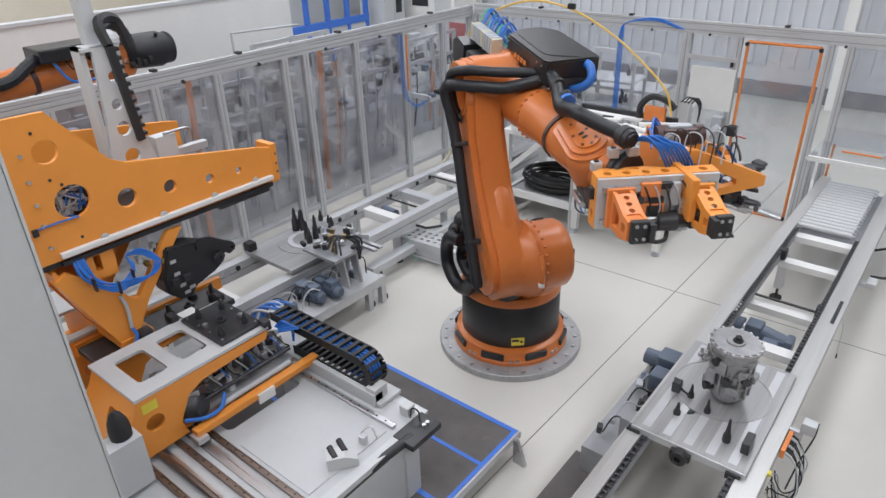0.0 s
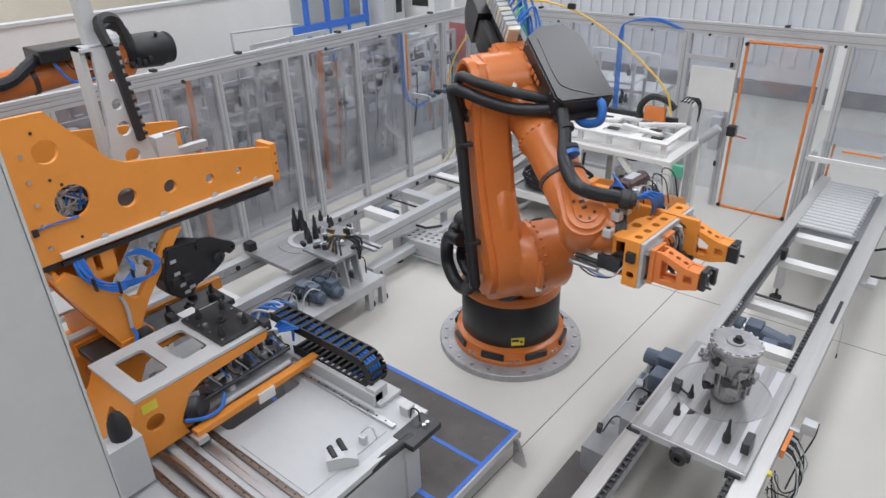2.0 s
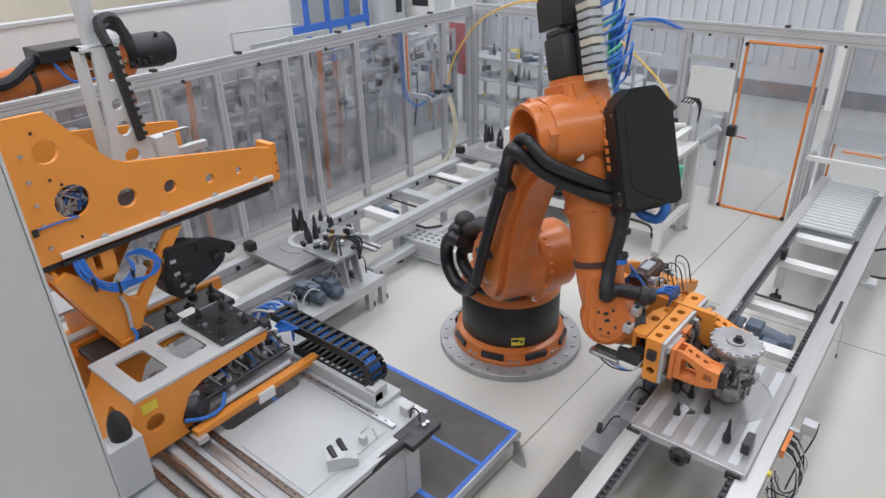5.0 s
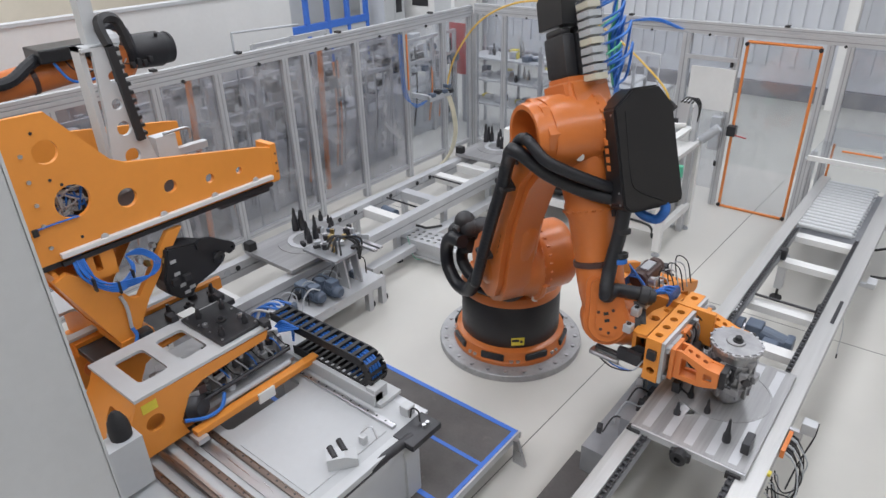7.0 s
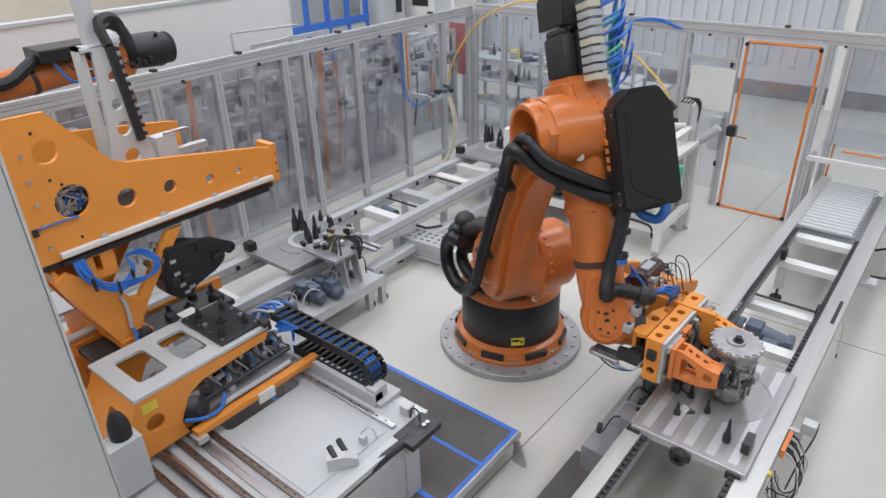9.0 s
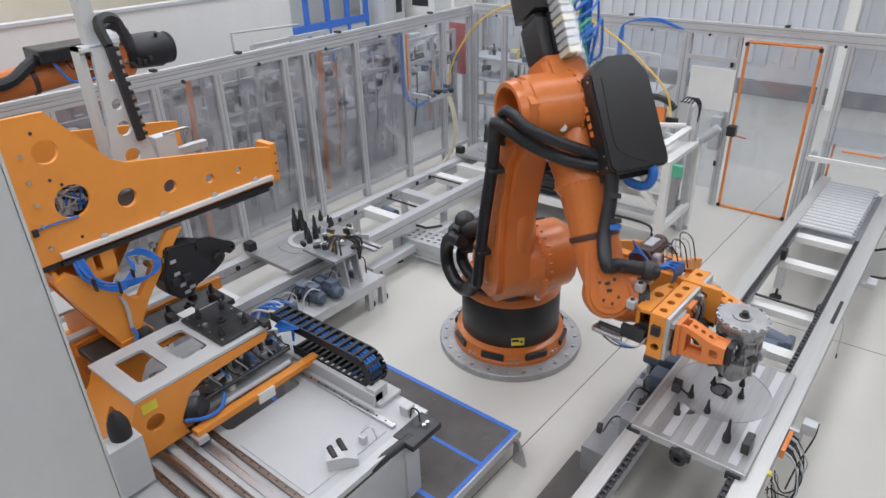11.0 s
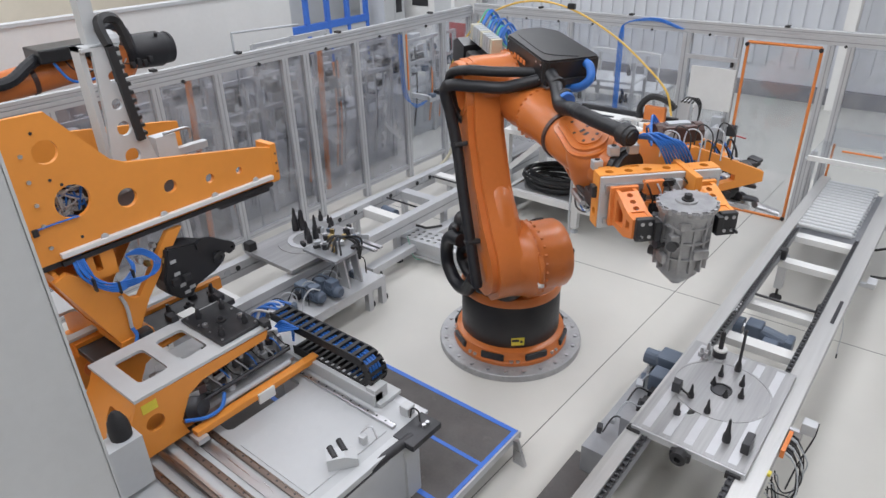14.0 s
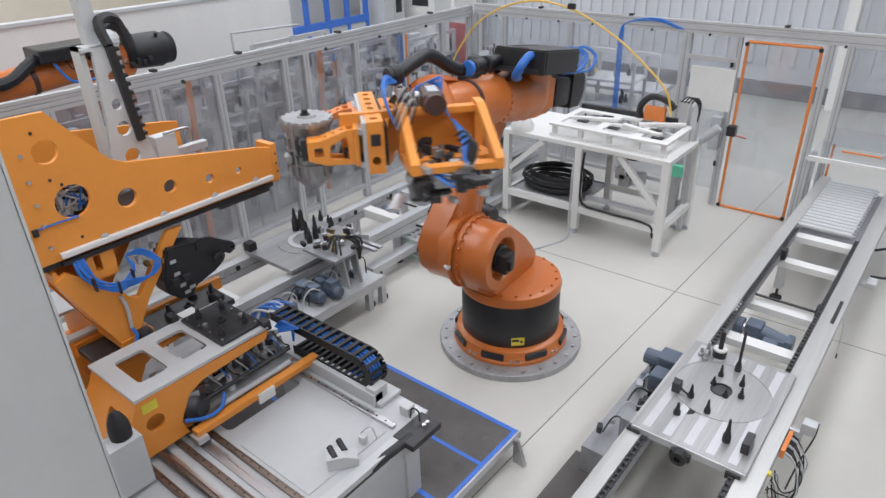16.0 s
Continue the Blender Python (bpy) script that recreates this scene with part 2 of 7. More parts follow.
def post(parent, x, y, z0, z1, w=0.08, name="post"):
    bm, g = B(), B()
    profile_bar(bm, g, (x, y, z0), (x, y, z1), w, 2)
    p = part(name, bm, M_ALU, parent)
    part("groove", g, M_ALUDK, p)
    return p


def rail_bar(parent, a, b, w, axis, name="rail"):
    bm, g = B(), B()
    profile_bar(bm, g, a, b, w, axis)
    p = part(name, bm, M_ALU, parent)
    part("groove", g, M_ALUDK, p)
    return p


def bolts(parent, pts, r=0.012, h=0.01, material=None, d=(0, 0, 1), name="bolt"):
    material = material or M_STEEL
    d = Vector(d).normalized()
    first = None
    for p in pts:
        m = axis_m(p, d)
        if first is None:
            first = part(name, rod(B(), (0, 0, 0), (0, 0, h), r, seg=6), material, parent, m=m)
        else:
            twin(first, m)


def fences():
    X, Y, T = -3.38, 3.98, 2.15
    # Left fence, along the transfer line
    f = thing("safety_fence", None, "aluminium-profile guard fence with hazy clear panels beside the transfer line", "fence")
    ys = [-4.4, -2.9, -2.0, -1.04, -0.36, 0.50, 0.80, 1.60, 2.48, 3.30, 3.94]
    for y in ys:
        post(f, X, y, 0, 2.03)
    for z, w in ((2.14, 0.06), (2.065, 0.08)):
        rail_bar(f, (X, -4.4, z), (X, Y, z), w, 1, "top_rail")
    rail_bar(f, (X, -4.4, 0.16), (X, Y, 0.16), 0.06, 1)
    for y0, y1 in zip(ys, ys[1:]):
        if y1 - y0 > 0.3:
            part("panel", span(B(), (X - 0.003, y0 + 0.035, 0.2), (X + 0.003, y1 - 0.035, 2.02)), M_FENCE2 if y0 < 2.4 else M_FENCE, f)
    pts = [(X + 0.037, y, z) for y in (-0.75, 0.15, 1.1, 2.0, 2.9) for z in (2.03,)]
    bolts(f, pts, 0.02, 0.02, M_RUBBER, (1, 0, 0), "clip")
    for y in (-2.9, -1.0, -0.05, 1.35, 3.05):
        part("hinge", box(B(), (X + 0.0, y, 2.18), (0.07, 0.05, 0.025)), M_RUBBER, f)
    # Back fence with the door
    f = thing("safety_fence", None, "aluminium-profile guard fence with clear panels and an access door", "fence")
    xs = [-3.3, -2.78, -1.73, -0.16, 0.43, 1.36, 1.55, 2.6, 3.7]
    for x in xs:
        post(f, x, Y, 0, 2.06, 0.1 if x in (-0.16,) else 0.07)
    for z, w in ((2.17, 0.06), (2.10, 0.075)):
        rail_bar(f, (-3.3, Y, z), (3.9, Y, z), w, 0, "top_rail")
    rail_bar(f, (-3.3, Y, 0.16), (-0.16, Y, 0.16), 0.05, 0)
    for x0, x1 in zip(xs, xs[1:]):
        if x1 - x0 > 0.3 and x0 != 0.43:
            z0 = 0.2 if x1 < 1.5 else 1.0
            part("panel", span(B(), (x0 + 0.035, Y - 0.003, z0), (x1 - 0.035, Y + 0.003, 2.05)), M_FENCE, f)
    bolts(f, [(x, Y - 0.035, 2.06) for x in (-2.9, -2.4, -1.9, -1.4, -0.6, 0.1, 1.5, 2.1)], 0.016, 0.014, M_RUBBER, (0, -1, 0), "clip")
    for x in (-2.2, -0.9, 0.9, 2.2):
        part("hinge", box(B(), (x, Y, 2.21), (0.05, 0.06, 0.025)), M_RUBBER, f)
    for z in (0.55, 1.1, 1.75):
        part("hinge", box(B(), (0.40, Y - 0.045, z), (0.03, 0.03, 0.06)), M_RUBBER, f)
    part("sheet_panel", box(B(), (0.205, Y - 0.05, 1.45), (0.52, 0.012, 0.50), 0.004), M_WHITE, f, "white blank sheet panel")
    part("cross_rail", box(B(), (0.15, Y - 0.04, 1.80), (0.6, 0.03, 0.05)), M_ALU, f)
    part("switch_box", box(B(), (0.36, Y - 0.10, 0.95), (0.12, 0.1, 0.4), 0.008), M_GREYP, f)
    # Orange door leaf
    d = thing("door_1", None, "clear cell door edged in orange tube", "door", kind="structure")
    z0, z1, x0, x1 = 0.015, 2.02, 0.53, 1.285
    for a, b in (((x0, z0), (x0, z1)), ((x1, z0), (x1, z1)), ((x0, z0), (x1, z0)), ((x0, z1), (x1, z1))):
        part("door_edge", rod(B(), (a[0], Y - 0.02, a[1]), (b[0], Y - 0.02, b[1]), 0.017, seg=10), M_ORPOST, d)
    part("pane", span(B(), (x0, Y - 0.022, z0), (x1, Y - 0.018, z1)), M_CLEAR, d)
    part("door_lock", box(B(), (0.54, Y - 0.08, 1.0), (0.1, 0.09, 0.12), 0.006), M_BLACK, d)
    part("lock_lever", rod(B(), (0.56, Y - 0.1, 0.96), (0.72, Y - 0.1, 0.94), 0.008, seg=8), M_RED, d)
    bolts(d, [(x, Y - 0.045, z) for x in (x0, x1) for z in (z0 + 0.02, z1 - 0.02)], 0.025, 0.02, M_BLACK, (0, -1, 0), "corner_fitting")


def conveyor_right():
    c = thing("pallet_conveyor", None, "aluminium chain conveyor with white cross members and a roller end", "conveyor")
    T = 0.665
    y0, y1 = -3.6, 3.9
    for x, w, nm, dp in ((1.63, 0.10, "side_rail", .2), (2.29, 0.13, "side_rail", .10)):
        p = part(nm, span(B(), (x - w / 2, y0, T - dp), (x + w / 2, y1, T), 0.004), M_RAILALU, c)
        for zz in (T - 0.05, T - 0.13)[:1 if dp < .15 else 2]:
            for sx in (-1, 1):
                part("groove", span(B(), (x + sx * w / 2 - 0.001, y0, zz - 0.006), (x + sx * w / 2 + 0.001, y1, zz + 0.006)), M_ALUDK, p)
    # drive chains on their slides, just inside the rails
    for x in (1.70, 2.205):
        part("chain_slide", span(B(), (x - 0.018, y0, T - 0.09), (x + 0.018, 2.45, T - 0.03)), M_ALUDK, c)
        link = None
        k = 0
        y = -2.2
        while y < 2.4:
            m = pose(x, y, T - 0.012)
            if link is None:
                bm = B()
                rod(bm, (-0.016, 0, 0), (0.016, 0, 0), 0.012, seg=8)
                span(bm, (-0.014, -0.012, -0.01), (-0.009, 0.035, 0.01))
                span(bm, (0.009, -0.012, -0.01), (0.014, 0.035, 0.01))
                link = part("chain_link", bm, M_DARKSTEEL, c, m=m)
            else:
                twin(link, m)
            y += 0.05
    # white cross members
    for y, z in ((2.33, T - 0.06), (1.86, T - 0.12), (0.36, T - 0.1), (0.98, T - 0.12), (-1.7, T - 0.16), (-0.62, T - 0.16)):
        part("cross_member", span(B(), (1.68, y - 0.055, z - 0.06), (2.23, y + 0.055, z), 0.004), M_WHITE, c)
    # feet
    for y in (2.1, 0.1, -1.6, -3.2, 3.6):
        for x in (1.70, 2.24):
            lg = part("leg", span(B(), (x - 0.035, y - 0.035, 0.12), (x + 0.035, y + 0.035, T - (0.2 if x < 2 else 0.1))), M_ALU, c)
            bm = rod(B(), (x, y, 0.02), (x, y, 0.13), 0.012, seg=10)
            lathe(bm, (x, y, 0), (0, 0, 1), [(0, 0.055), (0.018, 0.055), (0.035, 0.02)], 18)
            part("foot", bm, M_RUBBER, lg)
    # roller section
    rol = None
    y = 2.50
    while y < 3.86:
        m = pose(1.91, y, T - 0.03)
        if rol is None:
            bm = rod(B(), (-0.235, 0, 0), (0.235, 0, 0), 0.025, seg=14)
            rod(bm, (-0.26, 0, 0), (0.26, 0, 0), 0.01, seg=8)
            rol = part("roller", bm, M_LGREY, c, smooth=True, m=m)
        else:
            twin(rol, m)
        y += 0.082
    # dark sheet added beneath, so the gaps between rollers look shaded
    part("roller_tray", span(B(), (1.69, 2.46, T - .14), (2.21, 3.88, T - .10)), M_ALUDK, c)
    # gearmotor beneath and its shaft
    bm = rod(B(), (1.69, 0.62, 0.5), (1.76, 0.62, 0.5), 0.075, seg=18)
    span(bm, (1.78, 0.56, 0.43), (1.90, 0.69, 0.57), 0.015)
    rod(bm, (1.9, 0.62, 0.5), (2.08, 0.60, 0.48), 0.065, seg=18)
    span(bm, (1.93, 0.48, 0.44), (2.04, 0.56, 0.52), 0.01)
    span(bm, (2.07, 0.53, 0.42), (2.13, 0.67, 0.54), 0.02)
    mo = part("gearmotor", bm, M_MOTOR, c, "blue-grey gearmotor")
    part("hub", rod(B(), (1.70, 0.62, 0.5), (1.78, 0.62, 0.5), 0.035, seg=14), M_STEEL, mo)
    part("bracket", span(B(), (1.66, 0.54, 0.40), (1.70, 0.72, 0.66)), M_LGREY, mo)
    part("drive_shaft", rod(B(), (1.68, 1.03, 0.58), (2.23, 1.03, 0.58), 0.011, seg=8), M_DARKSTEEL, c)
    part("stop_block", span(B(), (2.17, 0.98, 0.52), (2.22, 1.06, 0.64)), M_BLACK, c)
    part("stop_block", span(B(), (1.70, 1.75, 0.58), (1.76, 1.83, 0.68), 0.01), M_BLACK, c)
    part("red_sensor", span(B(), (2.08, -0.08, 0.60), (2.16, -0.02, 0.64)), M_RED, c)
    part("sensor_block", span(B(), (2.0, -0.06, 0.58), (2.2, 0.01, 0.62)), M_DARKSTEEL, c)
    # outer walkway shelf with motor box on the robot side
    s = part("side_shelf", span(B(), (1.30, -1.10, 0.30), (1.56, 0.05, 0.34)), M_ALUDK, c, "grey sheet shelf")
    part("side_apron", span(B(), (1.30, -1.10, 0.12), (1.32, 0.05, 0.30)), M_ALUDK, c)
    part("end_apron", span(B(), (1.30, -1.12, 0.10), (1.56, -1.10, 0.34)), M_ALUDK, c)
    bm = span(B(), (1.40, -0.22, 0.40), (1.60, -0.06, 0.56), 0.02)
    rod(bm, (1.40, -0.14, 0.48), (1.30, -0.14, 0.48), 0.06, seg=16)
    span(bm, (1.43, -0.42, 0.40), (1.56, -0.28, 0.54), 0.015)
    part("drive_motor", bm, M_MOTOR, c, "blue-grey drive motor")
    for y in (-0.5, -0.62):
        part("valve", span(B(), (1.47, y, 0.36), (1.55, y + 0.07, 0.46)), M_DARKSTEEL, c)
    part("bracket", span(B(), (1.45, -0.9, 0.34), (1.58, -0.78, 0.5)), M_ALUDK, c)
    rnd = random.Random(77)
    for i in range(14):
        y = rnd.uniform(-1.0, 0.0)
        part("shelf_fitting", box(B(), (rnd.uniform(1.34, 1.52), y, 0.34 + rnd.uniform(.02, .09)), (rnd.uniform(.03, .07), rnd.uniform(.03, .09), rnd.uniform(.03, .08)), .006, pose(0, 0, 0, 0, 0, rnd.uniform(-20, 20))),
             (M_DARKSTEEL, M_GREYP, M_MOTOR, M_BLACK)[i % 4], c)
    for i in range(5):
        y = -0.95 + 0.18 * i
        part("shelf_cable", tube(B(), [(1.36, y, .36), (1.40, y + .08, .46), (1.48, y + .14, .42), (1.54, y + .18, .50)], .006, 6, 6), (M_RUBBER, M_GREYP)[i % 2], c)
    # sensor bank with cables on the outer side
    sb = part("connector_strip", span(B(), (2.362, -0.77, 0.605), (2.385, -0.57, 0.66)), M_FINGER, c, "orange connector strip")
    for i in range(8):
        y = -0.755 + 0.024 * i
        part("plug", rod(B(), (2.385, y, 0.64), (2.42, y, 0.625), 0.009, seg=8), M_RUBBER if i % 3 else M_GREYP, sb)
        k = 0.05 * math.sin(2.3 * i)
        part("cable", tube(B(), [(2.42, y, 0.625), (2.475 + k * .3, y - 0.03, 0.56), (2.50, y - 0.10 + k, 0.44 + k), (2.44, y - 0.20, 0.36 - k), (2.38, y - 0.14 + k, 0.40), (2.36, -.95 + .03 * i, 0.47)], 0.0045, 7, 6), M_RUBBER if i % 3 else M_GREYP, sb)
    part("cable_arm", tube(B(), [(2.49, -0.50, 0.73), (2.49, -0.56, 0.66), (2.46, -0.66, 0.54), (2.44, -0.8, 0.42)], 0.005, 6, 6), M_RUBBER, c)
    part("arm", span(B(), (2.355, -0.56, 0.60), (2.43, -0.53, 0.66)), M_ALU, c)
    part("arm_head", span(B(), (2.41, -0.56, 0.66), (2.49, -0.49, 0.735), .006), M_ALU, c)
    part("lamp", span(B(), (2.355, -1.02, 0.66), (2.372, -0.99, 0.68)), M_YELLOW, c)
    for y in (1.72, 3.0):
        part("side_bracket", span(B(), (2.355, y, 0.55), (2.42, y + 0.04, 0.58)), M_ALU, c)
        part("cap", span(B(), (2.40, y - 0.01, 0.55), (2.47, y + 0.12, 0.60), .006), M_ALU, c)
    part("slot_cover", span(B(), (2.30, 0.78, T + 0.001), (2.325, 1.15, T + 0.006)), M_DARKSTEEL, c)
    part("sensor_cable", tube(B(), [(2.36, 1.02, 0.60), (2.38, 1.0, 0.5), (2.385, .98, 0.36), (2.39, .97, 0.31)], 0.003, 6, 6), M_GREYP, c)
    part("cable_tip", rod(B(), (2.39, .97, .31), (2.392, .968, .27), .006, seg=8), M_RUBBER, c)
    bm = B()
    tube(bm, [(2.36, 2.35, 0.62), (2.5, 2.3, 0.7), (2.6, 2.4, 0.62), (2.55, 2.15, 0.5), (2.4, 2.05, 0.5)], 0.012, 8, 8)
    part("loop_cable", bm, M_RUBBER, c)


def pallet_right():
    p = thing("workpiece_pallet", None, "milled aluminium pallet with black locating pins on the conveyor", "pallet")
    x0, x1, y0, y1, z = 1.61, 2.27, -1.12, -0.06, 0.70
    bm = B()
    holes = [circle2(1.93, -0.50, 0.055), circle2(1.83, -0.80, 0.045)]
    sheet(bm, rect2(x0, y0, x1, y1), holes, 0.03, Matrix.Translation((0, 0, z - 0.03)))
    top = part("top_plate", bm, M_PALLET, p)
    part("under_frame", sheet(B(), rect2(x0 + 0.06, y0 + 0.05, x1 - 0.06, y1 - 0.05), [rect2(x0 + 0.12, y0 + 0.14, x1 - 0.12, y1 - 0.14)], 0.035, Matrix.Translation((0, 0, z - 0.066))), M_ALUDK, p)
    part("front_edge", span(B(), (x0, y0 - 0.012, z - 0.045), (x1, y0, z - 0.002)), M_ALU, p)
    # turned ring on the plate
    disc = Matrix.Translation((0, 0, z))
    part("turned_disc", sheet(B(), circle2(1.93, -.50, .30, 56), [circle2(1.93, -.50, .288, 56)], .004, disc), M_PALLET, p)
    part("turned_disc", sheet(B(), circle2(1.93, -.50, .286, 56), [circle2(1.93, -.50, .062, 28)], .0025, disc), M_PALLET, p)
    part("bore_sleeve", lathe(B(), (1.93, -.50, z - .028), (0, 0, 1), [(0, .035), (.004, .05), (.036, .056), (.036, .066), (.03, .067)], 28), M_DARKSTEEL, p, smooth=True)
    for i in range(5):
        part("milled_strip", span(B(), (x0 + .05 + .125 * i, y0 + .03, z), (x0 + .10 + .125 * i, y1 - .03, z + .0018)), M_ALU, p)
    bm = span(B(), (1.86, y0 - 0.045, z - 0.075), (1.98, y0 - 0.01, z - 0.02), 0.012)
    lathe(bm, (1.92, y0 - 0.02, z - 0.05), (0, -1, 0), [(0, 0.05), (0.05, 0.045), (0.055, 0.02), (0.03, 0.018)], 16)
    part("bumper", bm, M_RUBBER, p)
    for x in (x0 + 0.03, x1 - 0.05):
        part("corner_block", span(B(), (x - 0.05, y0 - 0.03, z - 0.06), (x + 0.03, y0 + 0.02, z - 0.02)), M_RUBBER, p)
    # locating pins: a flared base and a pointed tip
    for (x, y, h, r) in ((1.79, -0.88, .09, .022), (1.80, -0.68, .1, .02), (1.93, -0.76, .1, .02), (2.10, -0.93, .16, .024), (1.88, -0.36, .09, .018),
                         (1.87, -0.47, .06, .02), (2.02, -0.38, .09, .018), (2.05, -0.50, .08, .02), (1.97, -0.55, .06, .02)):
        bm = lathe(B(), (x, y, z), (0, 0, 1), [(0, r), (h * .25, r), (h * .45, r * .6), (h * .7, r * .45), (h, r * .28)], 14)
        part("locating_pin", bm, M_DARKSTEEL, p, smooth=True)
    for a, b in (((1.68, -0.70), (1.73, -0.64)), ((2.19, -0.98), (2.235, -0.86))):
        part("stop_block", span(B(), (a[0], a[1], z), (b[0], b[1], z + 0.075), 0.004), M_DARKSTEEL, p)
    # tall probe rods behind the workpiece
    bm = lathe(B(), (1.80, -0.15, z), (0, 0, 1), [(0, .045), (.05, .045), (.055, .03), (.06, .016), (.19, .016), (.2, .01)], 18)
    part("rod_holder", bm, M_DARKSTEEL, p, smooth=True)
    part("rod_collar", lathe(B(), (1.80, -0.15, z + 0.052), (0, 0, 1), [(0, .044), (.012, .044), (.013, .028)], 18), M_WHITE, p)
    bm = lathe(B(), (1.95, -0.24, z), (0, 0, 1), [(0, .022), (.05, .02), (.08, .01), (.30, .009), (.32, .012), (.33, .004)], 12)
    part("probe_rod", bm, M_DARKSTEEL, p, smooth=True)
    bm = B()
    for x, y, h in ((1.70, -0.22, .07), (1.73, -0.18, .10), (1.74, -0.25, .06)):
        lathe(bm, (x, y, z), (0, 0, 1), [(0, .022), (h * .4, .02), (h * .45, .012), (h, .01)], 12)
    part("clamp_cluster", bm, M_STEEL, p, smooth=True)
    part("label_sticker", span(B(), (1.76, -0.33, z), (1.79, -0.30, z + 0.002)), M_YELLOW, p)
    part("pipe", tube(B(), [(1.66, -0.58, z + .02), (1.72, -0.66, z + .03), (1.80, -0.70, z + .02)], 0.007, 6, 6), M_RUBBER, p)


M_PALLET = mat("milled_aluminium", (0.35, 0.35, 0.355), 0.40, 0.45, vary=0.27, scale=9, aniso_axis=1, wear=(0.50, 0.50, 0.51), wear_at=0.62)
setting()
fences()
conveyor_right()
pallet_right()

# ---- robot ----
OFF, HGT, LNK, FORE, RING, WLAT, DROP = 0.455, 1.075, 1.308, 1.25, 0.856, -0.045, -0.036


def YZF(x):
    return frame_m((x, 0, 0), (0, 1, 0), (0, 0, 1))


def robot():
    r = thing("industrial_robot", None, "large orange six-axis robot arm on a black drum base", "robot")
    # fixed base
    bm = lathe(B(), (0, 0, 0), (0, 0, 1), [(0.0, 0.626), (0.055, 0.626), (0.061, 0.62)], 72)
    pl = part("floor_plate", bm, M_PLATE, r, "worn round steel floor plate")
    bolts(pl, [(0.575 * math.cos(a), 0.575 * math.sin(a), 0.061) for a in (2 * math.pi * i / 24 for i in range(24))], 0.016, 0.012)
    bm = lathe(B(), (0, 0, 0.061), (0, 0, 1), [(0, 0.50), (0.03, 0.50), (0.045, 0.485), (0.115, 0.47), (0.135, 0.43)], 64)
    ring = part("base_ring", bm, M_ORANGE, r, smooth=True)
    for i in range(8):
        a = 2 * math.pi * (i + 0.35) / 8
        c = Vector((0.478 * math.cos(a), 0.478 * math.sin(a), 0.135))
        pk = part("ring_pocket", box(B(), (0, 0, 0), (0.03, 0.20, 0.06), 0.012), M_BLACK, ring, m=Matrix.Translation(c) @ pose(0, 0, 0, 0, 0, math.degrees(a)))
    bolts(ring, [(0.485 * math.cos(a), 0.485 * math.sin(a), 0.094) for a in (2 * math.pi * (i + 0.85 + d) / 8 for i in range(8) for d in (-.07, .07))], 0.018, 0.02)
    bm = lathe(B(), (0, 0, 0.16), (0, 0, 1), [(0, 0.415), (0.02, 0.425), (0.40, 0.425), (0.42, 0.41)], 64)
    dr = part("base_drum", bm, M_BLACK, r, smooth=True)
    m = pose(0, 0, 0, 0, 0, -48)
    part("warning_label", box(B(), (0.427, 0, 0), (0.004, 0.11, 0.075)), M_YELLOW, dr, "yellow warning label", m=Matrix.Translation((0, 0, 0.262)) @ m)
    bm = B()
    for y, w in ((0.03, 0.02), (-0.02, 0.06)):
        box(bm, (0.430, y, 0.0 if w < .05 else 0.012), (0.002, w, 0.022))
    part("label_print", bm, M_BLACK, dr, m=Matrix.Translation((0, 0, 0.262)) @ m)

    # A1: rotating column (x forward, y to its left)
    bm = lathe(B(), (0, 0, 0.585), (0, 0, 1), [(0, 0.43), (0.03, 0.435), (0.075, 0.42), (0.10, 0.36)], 56)
    col = part("rotating_column", bm, M_ORANGE, r, smooth=True)
    out = [(-0.22, 0.66), (0.40, 0.66), (0.62, 0.84), (0.69, 1.0), (0.68, 1.16), (0.56, 1.30), (0.36, 1.32), (0.14, 1.20), (-0.10, 1.0), (-0.28, 0.80)]
    bm = sheet(B(), out, [], 0.20, frame_m((0, 0.10, 0), (1, 0, 0), (0, 0, 1)))
    bmesh.ops.bevel(bm, geom=[e for e in bm.edges if len(e.link_faces) == 2 and e.calc_face_angle(0) > 0.9], offset=0.03, segments=3, affect="EDGES")
    part("shoulder_web", bm, M_ORANGE, col, smooth=True)
    bm = lathe(B(), (OFF, -0.115, HGT), (0, 1, 0), [(0, .275), (.02, .285), (.05, .285), (.055, .268), (.20, .268), (.275, .266), (.298, .25), (.302, .178), (.29, .168), (.12, .16), (.11, .02)], 56)
    part("shoulder_barrel", bm, M_ORANGE, col, smooth=True)
    bolts(col, [(OFF + .278 * math.cos(a), -0.065, HGT + .278 * math.sin(a)) for a in (2 * math.pi * i / 26 for i in range(26))], 0.013, 0.02, M_ORANGE, (0, 1, 0))
    bm = rod(B(), (OFF, 0.0, HGT), (OFF, 0.17, HGT), 0.11, seg=24)
    span(bm, (OFF - 0.06, 0.14, HGT - 0.09), (OFF + 0.08, 0.26, HGT + 0.07), 0.025)
    span(bm, (OFF + 0.02, 0.22, HGT - 0.05), (OFF + 0.07, 0.29, HGT + 0.03), 0.012)
    part("shoulder_motor", bm, M_BLACK, col, smooth=True)
    part("top_fitting", box(B(), (OFF - .14, .06, HGT + .215), (.10, .08, .05), .012, pose(0, 0, 0, 0, -32, 0)), M_BLACK, col)
    bolts(col, [(.385 * math.cos(a), .385 * math.sin(a), .672) for a in (2 * math.pi * i / 20 for i in range(20))], .012, .016, M_ORANGE)
